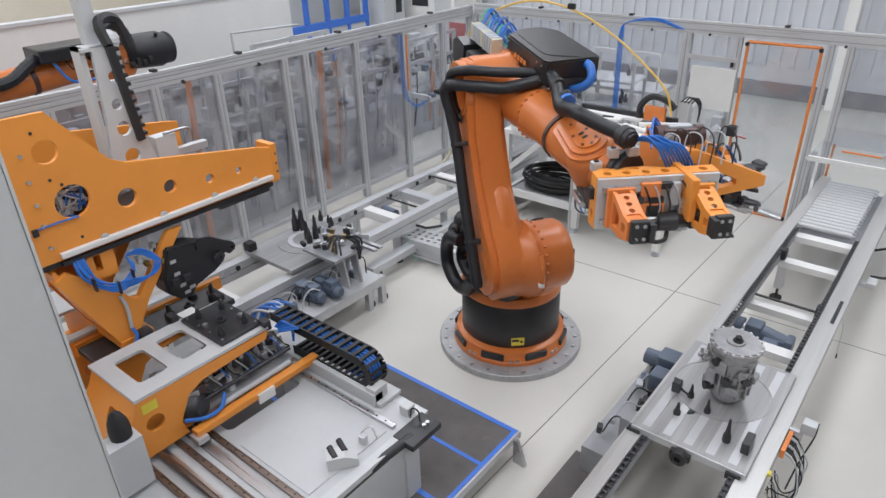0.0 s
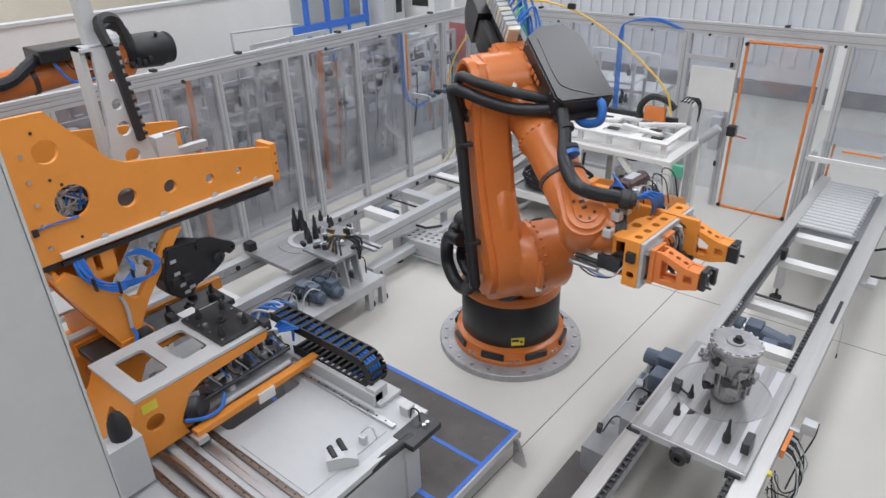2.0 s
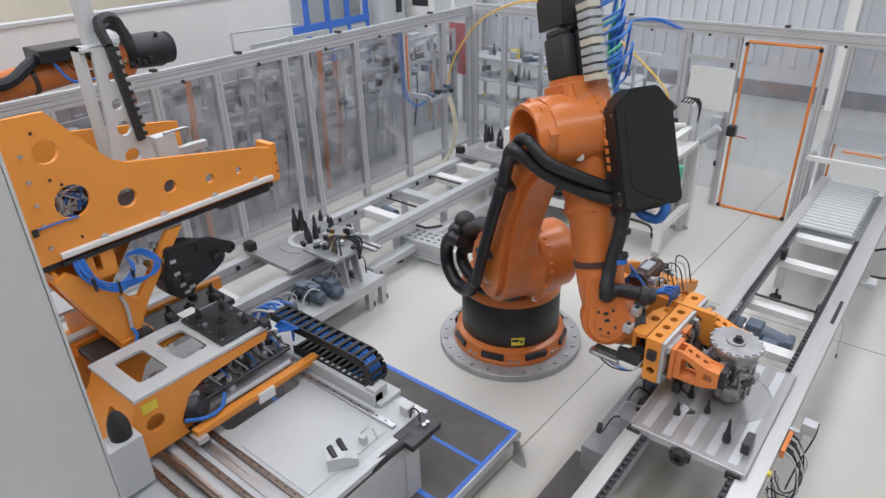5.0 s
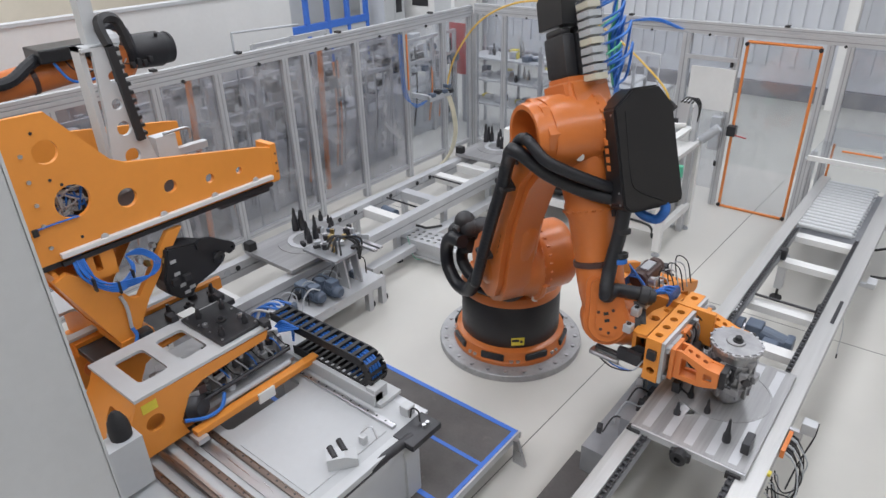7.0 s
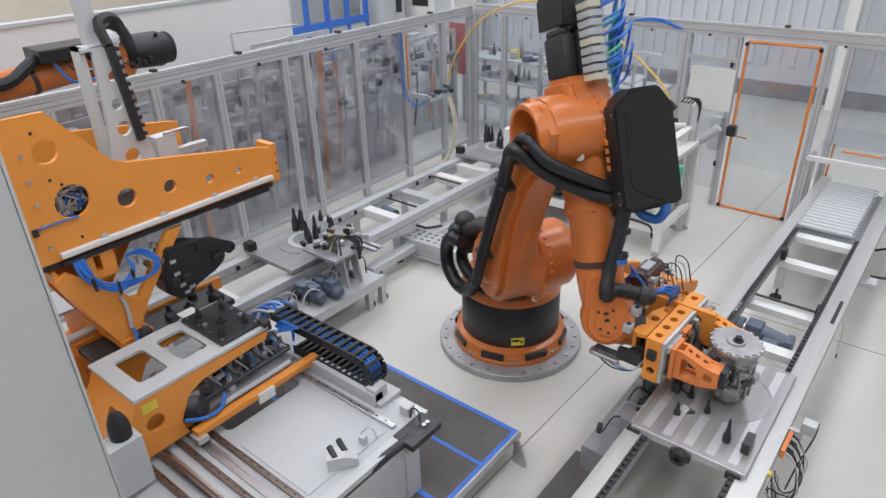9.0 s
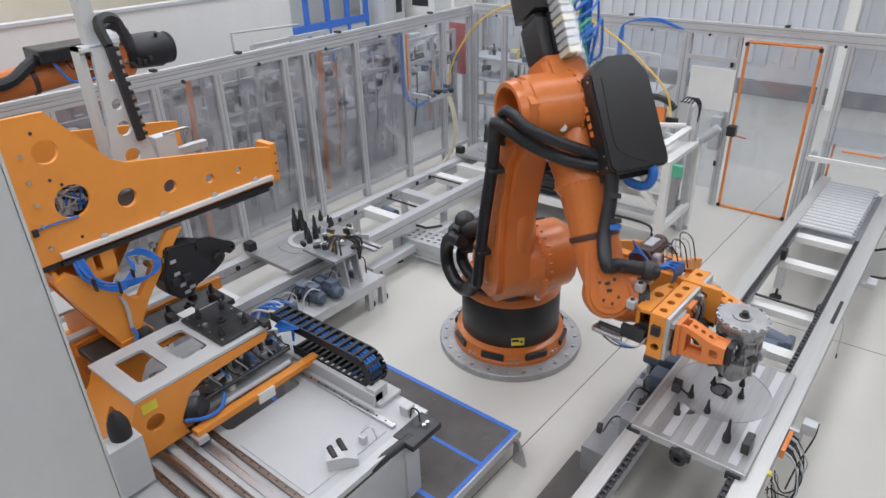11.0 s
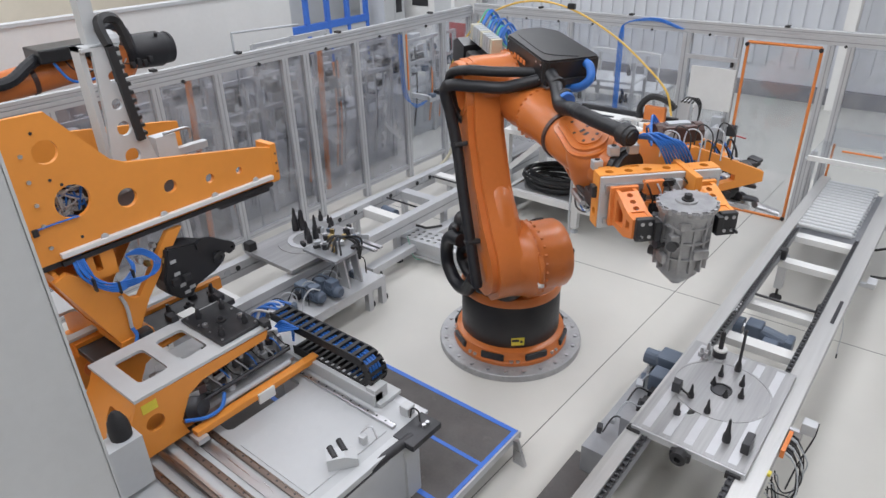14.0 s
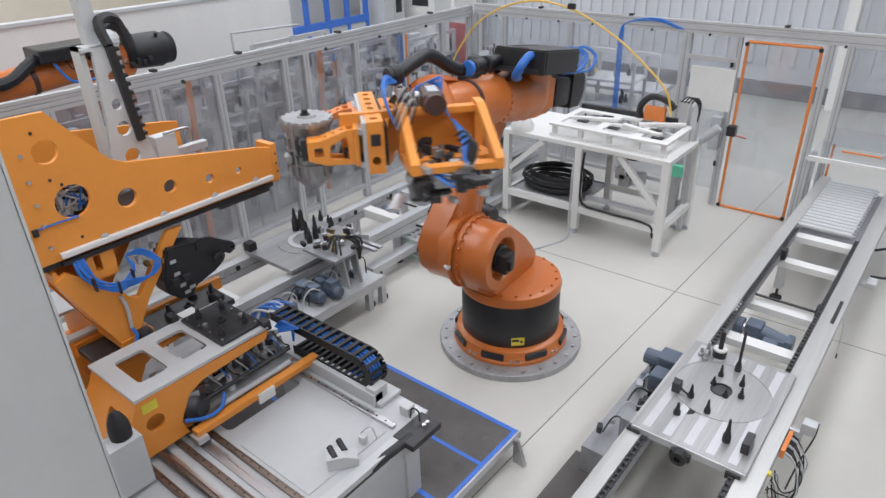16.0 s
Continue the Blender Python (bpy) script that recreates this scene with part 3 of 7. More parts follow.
    for x, y, z in ((-.06, -.40, 1.22), (-.21, -.40, 1.06)):
        bm = lathe(B(), (x + .06, -.20, z - .08), (-.12, -1, .2), [(0, .09), (.10, .095), (.13, .075), (.16, .075), (.165, .085), (.22, .08), (.26, .05), (.27, .02)], 22)
        ball(bm, (x, y, z), .088, 16)
        rod(bm, (x, y, z), (x + .04, y - .10, z - .05), .035, seg=12)
        part("side_motor", bm, M_BLACK, col, smooth=True)
    bm = B()
    tube(bm, [(0.05, -0.47, 1.10), (-0.12, -0.50, 1.06), (-0.22, -0.50, 0.92), (-0.20, -0.50, 0.76), (-0.05, -0.48, 0.66), (0.14, -0.46, 0.70), (0.26, -0.45, 0.86)], 0.055, 10, 14, 0.05)
    tube(bm, [(-0.02, -0.36, 1.0), (-0.15, -0.38, 0.92), (-0.17, -0.38, 0.80), (-0.05, -0.36, 0.72), (0.12, -0.32, 0.74), (0.30, -0.28, 0.86)], 0.05, 10, 14, 0.05)
    tube(bm, [(0.18, -0.38, 0.73), (0.34, -0.22, 0.70), (0.44, -0.16, 0.78), (0.47, -0.14, 0.92)], 0.05, 10, 14, 0.05)
    part("base_hose", bm, M_HOSE, col, smooth=True)

    # A2: link arm, origin on the shoulder axis
    out = [(-.17, -.22), (0, -.275), (.17, -.22), (.265, -.09), (.265, .07), (.20, .30), (.145, .60), (.14, .98), (.19, 1.15), (.215, LNK), (.16, LNK + .15), (0, LNK + .215),
           (-.16, LNK + .15), (-.215, LNK), (-.19, 1.13), (-.14, .92), (-.14, .55), (-.18, .25), (-.265, .06), (-.25, -.11)]
    bm = sheet(B(), out, [circle2(0, LNK, .166, 32)], 0.28, frame_m((0, -0.185, 0), (1, 0, 0), (0, 0, 1)))
    rim = lambda e: all(math.hypot(v.co.x, v.co.z - LNK) < .19 for v in e.verts)
    bmesh.ops.bevel(bm, geom=[e for e in bm.edges if len(e.link_faces) == 2 and e.calc_face_angle(0) > 0.9 and not rim(e)], offset=0.045, segments=4, affect="EDGES")
    link = part("link_arm", bm, M_ORANGE, r, smooth=True)
    part("link_hub", lathe(B(), (0, -0.47, 0), (0, 1, 0), [(0, .12), (.02, .15), (.03, .20), (.16, .25), (.24, .275), (.32, .285), (.345, .31), (.352, .29)], 48), M_ORANGE, link, smooth=True)
    part("hub_fairing", lathe(B(), (.04, -.30, .10), (.05, .02, 1), [(-.12, .02), (-.10, .16), (.10, .17), (.30, .14), (.45, .11), (.55, .04)], 28), M_ORANGE, link, smooth=True)
    bolts(link, [(.297 * math.cos(a), -.128, .297 * math.sin(a)) for a in (2 * math.pi * i / 28 for i in range(28))], 0.012, 0.014, M_ORANGE, (0, 1, 0))
    part("hub_rib", tube(B(), [(.30, -.115, .05), (.312, -.115, -.05), (.275, -.115, -.15)], .024, 5, 8), M_ORANGE, link, smooth=True)
    part("white_plug", rod(B(), (.258, -.115, -.155), (.272, -.122, -.187), 0.024, seg=14), M_WHITE, link)
    part("elbow_socket", lathe(B(), (0, -.475, LNK), (0, 1, 0), [(.20, .15), (.03, .155), (0, .165), (0, .19), (.02, .20), (.16, .205)], 40), M_ORANGE, link, smooth=True)
    # brown disc paints the shaded inside of the orange bore
    part("socket_bore", lathe(B(), (0, -.30, LNK), (0, 1, 0), [(0, .148), (.004, .148)], 24), M_BROWN, link)
    logo = B()
    for i in range(4):
        box(logo, (0.098 - .006 * i, -0.452, 0.30 + 0.052 * i), (0.036, 0.012, 0.036), 0, pose(0, 0, 0, 0, 0, 33))
    part("maker_mark", logo, M_BLACK, link)
    for z in (.20, .92):
        part("hose_clamp", box(B(), (.01, -.50, z), (.11, .13, .035), .012), M_RUBBER, link)

    # A3: forearm, origin on the elbow axis, x along the arm
    bm = lathe(B(), (0, -0.37, 0), (0, 1, 0), [(.12, .15), (.02, .16), (0, .17), (0, .212), (.03, .222), (.26, .222), (.29, .236), (.35, .236), (.37, .22), (.44, .20), (.46, .16)], 48)
    fa = part("forearm", bm, M_ORANGE, r, smooth=True)
    bm = lathe(B(), (0, WLAT, DROP), (1, 0, 0), [(-.05, .165), (.18, .19), (.30, .185), (.44, .165), (.47, .175), (.52, .175), (.55, .158), (RING - .03, .145)], 40)
    part("forearm_tube", bm, M_ORANGE, fa, smooth=True)
    for xx, rr in ((.495, .176), (RING - 0.03, .145)):
        bolts(fa, [(xx, WLAT + rr * math.cos(a), DROP + rr * math.sin(a)) for a in (2 * math.pi * i / 24 for i in range(24))], 0.012, 0.012, M_ORANGE if xx < .6 else M_BROWN, (1, 0, 0))
    bolts(fa, [(.236 * math.cos(a), -.07, .236 * math.sin(a)) for a in (2 * math.pi * i / 26 for i in range(26))], 0.013, 0.012, M_ORANGE, (0, -1, 0))
    part("joint_ring", lathe(B(), (RING - .03, WLAT, DROP), (1, 0, 0), [(0, .145), (.005, .16), (.035, .16), (.04, .145)], 40), M_BROWN, fa, smooth=True)
    out = [(0.02, -.21), (0.02, .20), (-.24, .13), (-.31, .12), (-.31, -.19), (-.24, -.19)]
    bm = sheet(B(), out, [], 0.30, frame_m((0, 0.08, 0), (1, 0, 0), (0, 0, 1)))
    bmesh.ops.bevel(bm, geom=[e for e in bm.edges if len(e.link_faces) == 2 and e.calc_face_angle(0) > 0.5], offset=0.04, segments=3, affect="EDGES")
    part("elbow_neck", bm, M_ORANGE, fa, smooth=True)
    for i in range(3):
        y = -0.145 + 0.09 * i
        bm = span(B(), (-.56, y - .042, -.15), (-.31, y + .042, .08), 0.02)
        span(bm, (-.60, y - .035, -.13), (-.55, y + .035, .06), 0.02)
        part("wrist_motor", bm, M_BLACK, fa, "black wrist drive motor", smooth=True)
    bm = sheet(B(), [(-.61, -.18), (-.78, -.17), (-.85, -.07), (-.85, .07), (-.76, .12), (-.61, .10)], [], 0.27, frame_m((0, 0.08, 0), (1, 0, 0), (0, 0, 1)))
    part("motor_hood", bm, M_BOX, fa)
    part("white_plug", rod(B(), (.15, -.185, .12), (.163, -.207, .152), 0.026, seg=14), M_WHITE, fa)
    # black cable box over the forearm
    hexa = [(-.20, .04), (-.20, .22), (-.08, .31), (.47, .32), (.50, .30), (.50, -.07), (.46, -.10), (-.10, -.10)]
    bm = sheet(B(), hexa, [], 0.165, Matrix.Translation((.015, .035, .17)))
    bmesh.ops.bevel(bm, geom=[e for e in bm.edges if len(e.link_faces) == 2 and e.calc_face_angle(0) > 0.5], offset=0.012, segments=2, affect="EDGES")
    bx = part("cable_box", bm, M_BOX, fa, "black sheet-metal cable box")
    part("front_lip", span(B(), (.505, -.05, .175), (.545, .32, .21)), M_BLACK, bx)
    logo = B()
    for i in range(4):
        box(logo, (0.10 + 0.05 * i, -0.081, 0.245), (0.032, 0.004, 0.032))
    part("maker_mark", logo, M_FINGER, bx)
    part("lid_crease", tube(B(), [(-.06, .01, .336), (.30, .0, .336), (.40, .04, .336), (.48, .20, .336)], .004, 6, 5), M_BOX, bx)
    bolts(bx, [(x, -.066, z) for x in (-.05, .40, .47) for z in (.20, .30)], .007, .004, M_STEEL, (0, -1, 0))
    part("box_bracket", span(B(), (-.10, -.05, .17), (.34, .2, .205)), M_BROWN, bx)
    bm = tube(B(), [(.45, .24, .29), (.55, .25, .29), (.61, .23, .22), (.56, .17, .15), (.44, .13, .14)], 0.03, 10, 12)
    part("blue_hose", bm, M_BLUE, bx, smooth=True)
    part("blue_clamp", lathe(B(), (.80, -.047, .193), (1, -.1, -.12), [(0, .046), (.003, .053), (.03, .053), (.033, .046)], 20), M_BLUE, fa)
    for xx in (.62, .765):
        part("hose_sleeve", lathe(B(), (xx, -.02 - (xx - .62) * .14, .225 - (xx - .62) * .16), (1, -.1, -.12), [(0, .046), (.003, .052), (.03, .052), (.033, .046)], 20), M_RUBBER, fa)
    # valve island with its blue air lines
    vi = part("valve_island", span(B(), (-.72, -.11, .12), (-.24, .0, .25), 0.01), M_CLEAR, fa, "clear-covered valve island")
    for i in range(9):
        part("valve", span(B(), (-.70 + .05 * i, -.10, .12), (-.665 + .05 * i, -.015, .24)), M_LGREY if i % 4 else M_CREAM, vi)
    rnd = random.Random(5)
    for i in range(15):
        x = -.74 + .034 * i + rnd.uniform(-.03, .03)
        k = rnd.uniform(.55, 1.5)
        bm = tube(B(), [(x, -.02, .21), (x - .04, .05 * k, .25 + .05 * k), (x - .08 * k, .12 * k, .25), (x + .06, .13 * k, .14), (-.22, .08, .14)], 0.008, 7, 6)
        part("air_line", bm, M_BLUE if i % 5 else M_GREEN, vi, smooth=True)

    # A4/A5: wrist, origin at the wrist centre, x along the forearm
    bm = lathe(B(), (-(FORE - RING), 0, 0), (1, 0, 0), [(0, .142), (.03, .15), (.12, .15), (.22, .145), (.34, .125), (.40, .10)], 36)
    wr = part("wrist", bm, M_ORANGE, r, smooth=True)
    bm = lathe(B(), (0, -.165, 0), (0, 1, 0), [(0, .09), (.012, .12), (.05, .148), (.10, .156), (.23, .156), (.28, .148), (.318, .12), (.33, .09)], 36)
    part("wrist_fork", bm, M_ORANGE, wr, smooth=True)

    def capsule(x0, r0, r1, n=10):
        """Outline from a blunt root at x0 to a round end about the wrist axis."""
        end = [(r1 * math.cos(a), r1 * math.sin(a)) for a in (math.pi * (-.55 + 1.1 * i / n) for i in range(n + 1))]
        root = [(x0 - .6 * r0 * math.cos(a), r0 * math.sin(a)) for a in (math.pi * (.5 - i / 6) for i in range(7))]
        return end + root
    for sy in (-1, 1):
        for x0, r0, r1, y0, th, bev in ((-.27, .095, .142, .095, .08, .028), (-.20, .05, .085, .165, .022, .012)):
            m = frame_m((0, sy * y0 + (th if sy > 0 else 0), 0), (1, 0, 0), (0, 0, 1))
            bm = sheet(B(), capsule(x0, r0, r1), [], th, m)
            bmesh.ops.bevel(bm, geom=[e for e in bm.edges if len(e.link_faces) == 2 and e.calc_face_angle(0) > 0.9], offset=bev, segments=4, affect="EDGES")
            part("fork_cover" if bev < .02 else "fork_arm", bm, M_ORANGE, wr, smooth=True)
        bolts(wr, [(x, sy * .186, z) for x, z in ((.05, 0), (.02, .045), (.02, -.045), (-.09, .045), (-.09, -.045), (-.20, 0))], 0.011, 0.004, M_BROWN, (0, sy, 0))
        mk = B()
        for k in range(2):
            box(mk, (-.03 - .045 * k, sy * .1875, 0), (.02, .003, .032))
        part("maker_mark", mk, M_BLACK, wr)

    # A6: hand with the gear gripper; origin at the wrist centre, x forward, z up
    bm = lathe(B(), (0, 0, 0), (.85, .53, 0), [(0, .11), (.05, .138), (.10, .147), (.14, .142), (.15, .146), (.165, .146)], 36)
    hd = part("gripper", bm, M_ORANGE, r, smooth=True)
    fr = part("flange_ring", lathe(B(), (.14, .0875, 0), (.85, .53, 0), [(0, .142), (.035, .145), (.04, .13), (.07, .13)], 32), M_BLACK, hd, smooth=True)
    for y, z in ((.02, .145), (.13, .15), (-.07, .07)):
        part("coupling_block", box(B(), (.19, y, z), (.055, .06, .055), .008), M_ALU, fr)
        part("coupling_port", rod(B(), (.19, y, z + .022), (.19, y, z + .033), .015, seg=10), M_BLACK, fr)
    part("hose_coupling", lathe(B(), (.175, .06, .245), (.9, .35, -.1), [(0, .05), (.01, .06), (.06, .062), (.065, .055), (.09, .05)], 22), M_BLACK, fr, smooth=True)
    BY, L, X0, X1, ZB, ZT = .195, .335, .34, .435, -.20, .10
    for z, t in ((ZT - .055, .022), (ZB + .02, .025)):
        bm = sheet(B(), [(.225, -.07), (.26, -.09), (X0 - .025, BY - L + .06), (X0 - .025, BY + L - .05), (.28, BY + .16), (.225, .20)],
                   [circle2(.27, .13, .032), circle2(.29, .26, .018)] if z > 0 else [], t, Matrix.Translation((0, 0, z)))
        part("gusset_plate", bm, M_FRAMEOR, hd)
    part("back_plate", span(B(), (.22, -.06, ZB + .02), (.245, .19, ZT - .04)), M_FRAMEOR, hd)
    # black strip in place of the shade between gussets and bar
    part("gap_strip", span(B(), (X0 - .025, BY - L + .07, ZB + .02), (X0 - .002, BY + L - .07, ZT - .05)), M_BLACK, hd)
    # slotted bar
    bar = part("gripper_bar", sheet(B(), rect2(X0, BY - L, X1, BY + L), [circle2((X0 + X1) / 2, BY - L + .07 + .106 * i, .024, 14) for i in range(6)], .02, Matrix.Translation((0, 0, ZT - .02))), M_FRAMEOR, hd)
    part("bar_plate", span(B(), (X0, BY - L, ZB), (X1, BY + L, ZB + .02)), M_FRAMEOR, bar)
    part("bar_plate", span(B(), (X0, BY - L, ZB + .02), (X0 + .016, BY + L, ZT - .02)), M_FRAMEOR, bar)
    for sy in (-1, 1):
        y = BY + sy * L
        bm = sheet(B(), rect2(X0 + .016, ZB + .02, X1, ZT - .02), [circle2(X0 + .05, ZB + .075, .026, 14)], .02, frame_m((0, y + (.02 if sy < 0 else 0), 0), (1, 0, 0), (0, 0, 1)))
        part("bar_end", bm, M_FRAMEOR, bar)
        part("end_plug", span(B(), (X0 + .02, y - .025, -.035), (X0 + .075, y + .012, .03), .006), M_BLACK, bar)
    part("face_plate", span(B(), (X1, BY - L + .004, ZB + .004), (X1 + .022, BY + L - .004, ZT - .004), .003), M_ALU, hd, "bare aluminium face plate")
    XF = X1 + .022
    for z in (ZB + .05, ZT - .06):
        part("guide_rail", span(B(), (XF, BY - .31, z - .016), (XF + .022, BY + .31, z + .016)), M_STEEL, hd)
    for y, z, w, h, mt in ((-.05, .03, .11, .08, M_FINGER), (-.04, -.08, .14, .07, M_FINGER), (.08, 0, .055, .13, M_GREYP), (.13, -.07, .045, .09, M_STEEL), (-.01, -.03, .07, .035, M_BLACK),
                           (.03, .05, .08, .035, M_BLACK), (-.10, -.02, .03, .05, M_DARKSTEEL), (.10, -.13, .05, .05, M_DARKSTEEL), (.02, -.13, .06, .03, M_GREYP)):
        part("slide_block", span(B(), (XF, BY + y - w / 2, z - h / 2), (XF + .032 + .012 * (mt is M_STEEL), BY + y + w / 2, z + h / 2), .004), mt, hd)
    part("cylinder", rod(B(), (XF + .025, BY - .18, -.14), (XF + .025, BY + .12, -.14), .02, seg=14), M_STEEL, hd, smooth=True)
    for k in range(5):
        y = BY - .1 + .055 * k
        part("signal_wire", tube(B(), [(XF + .01, y, .07), (XF + .045, y + .02, .03), (XF + .04, y + .05, -.07), (XF + .015, y + .03, -.16)], .005, 6, 6), (M_RUBBER, M_GREYP)[k % 2], hd)
    for sy in (-1, 1):
        y = BY + sy * .215
        mt = M_FINGER if sy < 0 else M_FRAMEOR
        cr = part("jaw_slide", span(B(), (XF + .02, y - .075, -.165), (XF + .048, y + .075, .055), .004), mt, hd)
        x0 = XF + .048
        prof = [(x0, -.155), (x0, .045), (x0 + .035, .045), (x0 + .185, -.005), (.765, -.01), (.765, -.115), (x0 + .16, -.15)]
        hole = [[(x0 + .035, -.125), (x0 + .035, .0), (x0 + .05, .005), (x0 + .135, -.04), (x0 + .135, -.115)], rect2(x0 + .175, -.095, x0 + .225, -.045, .008)]
        for dy in (-.055, .035):
            part("jaw_cheek", sheet(B(), prof, hole, .02, frame_m((0, y + dy + .02, 0), (1, 0, 0), (0, 0, 1))), mt, cr)
        part("jaw_top", sheet(B(), rect2(.0, -.037, .155, .037), [circle2(.03, 0, .016, 12), circle2(.08, 0, .016, 12), circle2(.13, 0, .016, 12)], .012,
                              frame_m((x0 + .033, y, .034), (.949, 0, -.316), (0, 1, 0))), mt, cr)
        part("jaw_web", span(B(), (x0 + .18, y - .036, -.022), (.765, y + .036, -.011)), mt, cr)
        part("jaw_floor", span(B(), (x0 + .01, y - .036, -.152), (x0 + .15, y + .036, -.140)), mt, cr)
        pad = part("jaw_pad", span(B(), (.765, y - .045, -.118), (.802, y + .045, .005), .008), M_BLACK, cr, "black jaw pad")
        part("pad_tooth", span(B(), (.76, y - sy * .055 - .016, -.105), (.825, y - sy * .055 + .016, -.005), .004), M_BLACK, pad)
        part("pad_stop", rod(B(), (.80, y + sy * .03, -.09), (.835, y + sy * .03, -.09), .008, seg=8), M_DARKSTEEL, pad)
        bolts(pad, [(.802, y + dd, z) for dd in (-.02, .02) for z in (-.09, -.02)], .010, .005, M_STEEL, (1, 0, 0))
    done = set(hd.children)
    # second tool beside the gripper: triangular orange bracket carrying dark clamps and cylinders
    tri = [(.34, .19), (.44, .19), (.84, -.02), (.84, -.09), (.34, -.20)]
    gap = [(.40, .10), (.45, .10), (.68, -.03), (.68, -.07), (.40, -.13)]
    br = part("side_bracket", sheet(B(), tri, [gap], .025, YZF(.38)), M_FRAMEOR, hd)
    part("side_bracket", sheet(B(), tri, [gap], .025, YZF(.14)), M_FRAMEOR, hd)
    for y, z in ((.38, .14), (.60, -.11), (.80, -.07), (.40, -.15)):
        part("cross_bar", span(B(), (.165, y - .03, z - .02), (.38, y + .03, z + .02)), M_FRAMEOR, br)
    part("mount_plate", span(B(), (.16, .30, -.14), (.58, .335, .14), .004), M_FRAMEOR, br)
    rnd = random.Random(11)
    part("clamp_carrier", span(B(), (.22, .44, -.22), (.34, .78, -.16), .012), M_GREYP, br)
    part("clamp_tag", span(B(), (.30, .62, -.30), (.335, .68, -.22), .004), M_WHITE, br)
    for i in range(70):
        c = Vector((rnd.uniform(.18, .39), rnd.uniform(.40, .82), rnd.uniform(-.31, -.06)))
        s = Vector((rnd.uniform(.01, .035), rnd.uniform(.025, .08), rnd.uniform(.02, .07)))
        part("clamp_block", box(B(), c, s, .006, pose(0, 0, 0, 0, 0, rnd.uniform(-30, 30))), (M_DARKSTEEL, M_STEEL, M_BLACK, M_ALU, M_BROWN, M_STEEL, M_BLACK)[i % 7], br)
    for i in range(8):
        c = Vector((.12 + .045 * i, .44 + .05 * i, -.20 - .03 * (i % 3)))
        part("clamp_cylinder", rod(B(), c, c + Vector((.03 * (i % 2), .10, -.04)), .02, seg=14), (M_DARKSTEEL, M_STEEL)[i % 2], br, smooth=True)
    for i in range(6):
        y = .40 + .07 * i
        part("air_line", tube(B(), [(.24, y, .08), (.20 + .01 * i, y + .05, -.02), (.22, y + .12, -.12 - .02 * (i % 3)), (.29, y + .13, -.16), (.34, y + .08 - .02 * (i % 2), -.10)], .006, 7, 7), M_BLUE, br)
    for k in range(3):
        part("loop_hose", tube(B(), [(.25, .60 + .08 * k, .04), (.23, .65 + .07 * k, .09), (.22, .71 + .06 * k, .05), (.24, .76 + .04 * k, -.05), (.28, .74, -.14)], .006, 8, 8), M_RUBBER, br)
    # dark centre clamp hanging between the jaws
    cc = part("centre_clamp", lathe(B(), (.74, .03, -.22), (0, 1, 0), [(0, .05), (.10, .055), (.12, .04), (.17, .04)], 18), M_DARKSTEEL, hd, smooth=True)
    part("clamp_arm", span(B(), (.66, -.04, -.27), (.73, .06, -.12), .01), M_BLACK, cc)
    part("clamp_nose", box(B(), (.76, .22, -.20), (.09, .07, .09), .01), M_DARKSTEEL, cc)
    part("clamp_hose", tube(B(), [(.76, -.08, -.16), (.82, -.04, -.28), (.80, .06, -.30), (.72, .1, -.24)], .012, 7, 7), M_RUBBER, cc)
    bm = span(B(), (.13, .33, .10), (.25, .56, .21), .02)
    rod(bm, (.19, .30, .155), (.19, .34, .155), .062, seg=16)
    rod(bm, (.19, .55, .155), (.19, .60, .155), .062, seg=16)
    bmo = part("brown_motor", bm, M_BROWN, hd)
    part("motor_band", span(B(), (.16, .38, .21), (.22, .52, .222)), M_GREYP, bmo)
    part("motor_plug", rod(B(), (.25, .36, .15), (.31, .36, .16), .035, seg=14), M_STEEL, bmo, smooth=True)
    for i in range(9):
        part("air_line", tube(B(), [(.36, .10 + .008 * i, .20), (.42, .14 + .012 * i, .24 - .015 * (i % 3)), (.45, .20 + .018 * i, .19), (.44, .26 + .02 * i, .10), (.40, .32 + .02 * i, .0)], .0075, 7, 7), M_BLUE, hd)
    for i in range(6):
        y = .28 + .07 * i
        part("signal_wire", tube(B(), [(.34, y, .06), (.30, y + .04, .20 + .03 * (i % 2)), (.36, y + .10, .19), (.42, y + .07, .04)], .0045, 6, 6), (M_GREYP, M_RUBBER)[i % 2], hd)
    for i in range(6):
        part("air_line", tube(B(), [(.30, .24, .12), (.22 - .02 * i, .26 + .01 * i, .20 + .01 * i), (.12, .28 + .02 * i, .17), (.10, .33 + .03 * i, .05)], .007, 6, 6), M_BLUE, hd)
    # small jaws at the tip of the side tool
    for i, (x, y, z, sx, sy, sz) in enumerate(((.26, .86, -.09, .05, .09, .04), (.25, .92, -.09, .04, .07, .03), (.23, .97, -.08, .05, .06, .025), (.27, .89, -.14, .03, .03, .10), (.25, .93, -.12, .03, .05, .05), (.23, .97, -.10, .05, .03, .03))):
        part("far_jaw", box(B(), (x, y, z), (sx, sy, sz), .005, pose(0, 0, 0, 0, 0, 20 * (i % 3) - 20)), (M_DARKSTEEL, M_BLACK)[i % 2], hd)
    # small gripper on the other side
    sg = part("side_gripper", span(B(), (.22, -.20, -.27), (.40, -.16, -.16), .006), M_DARKSTEEL, hd)
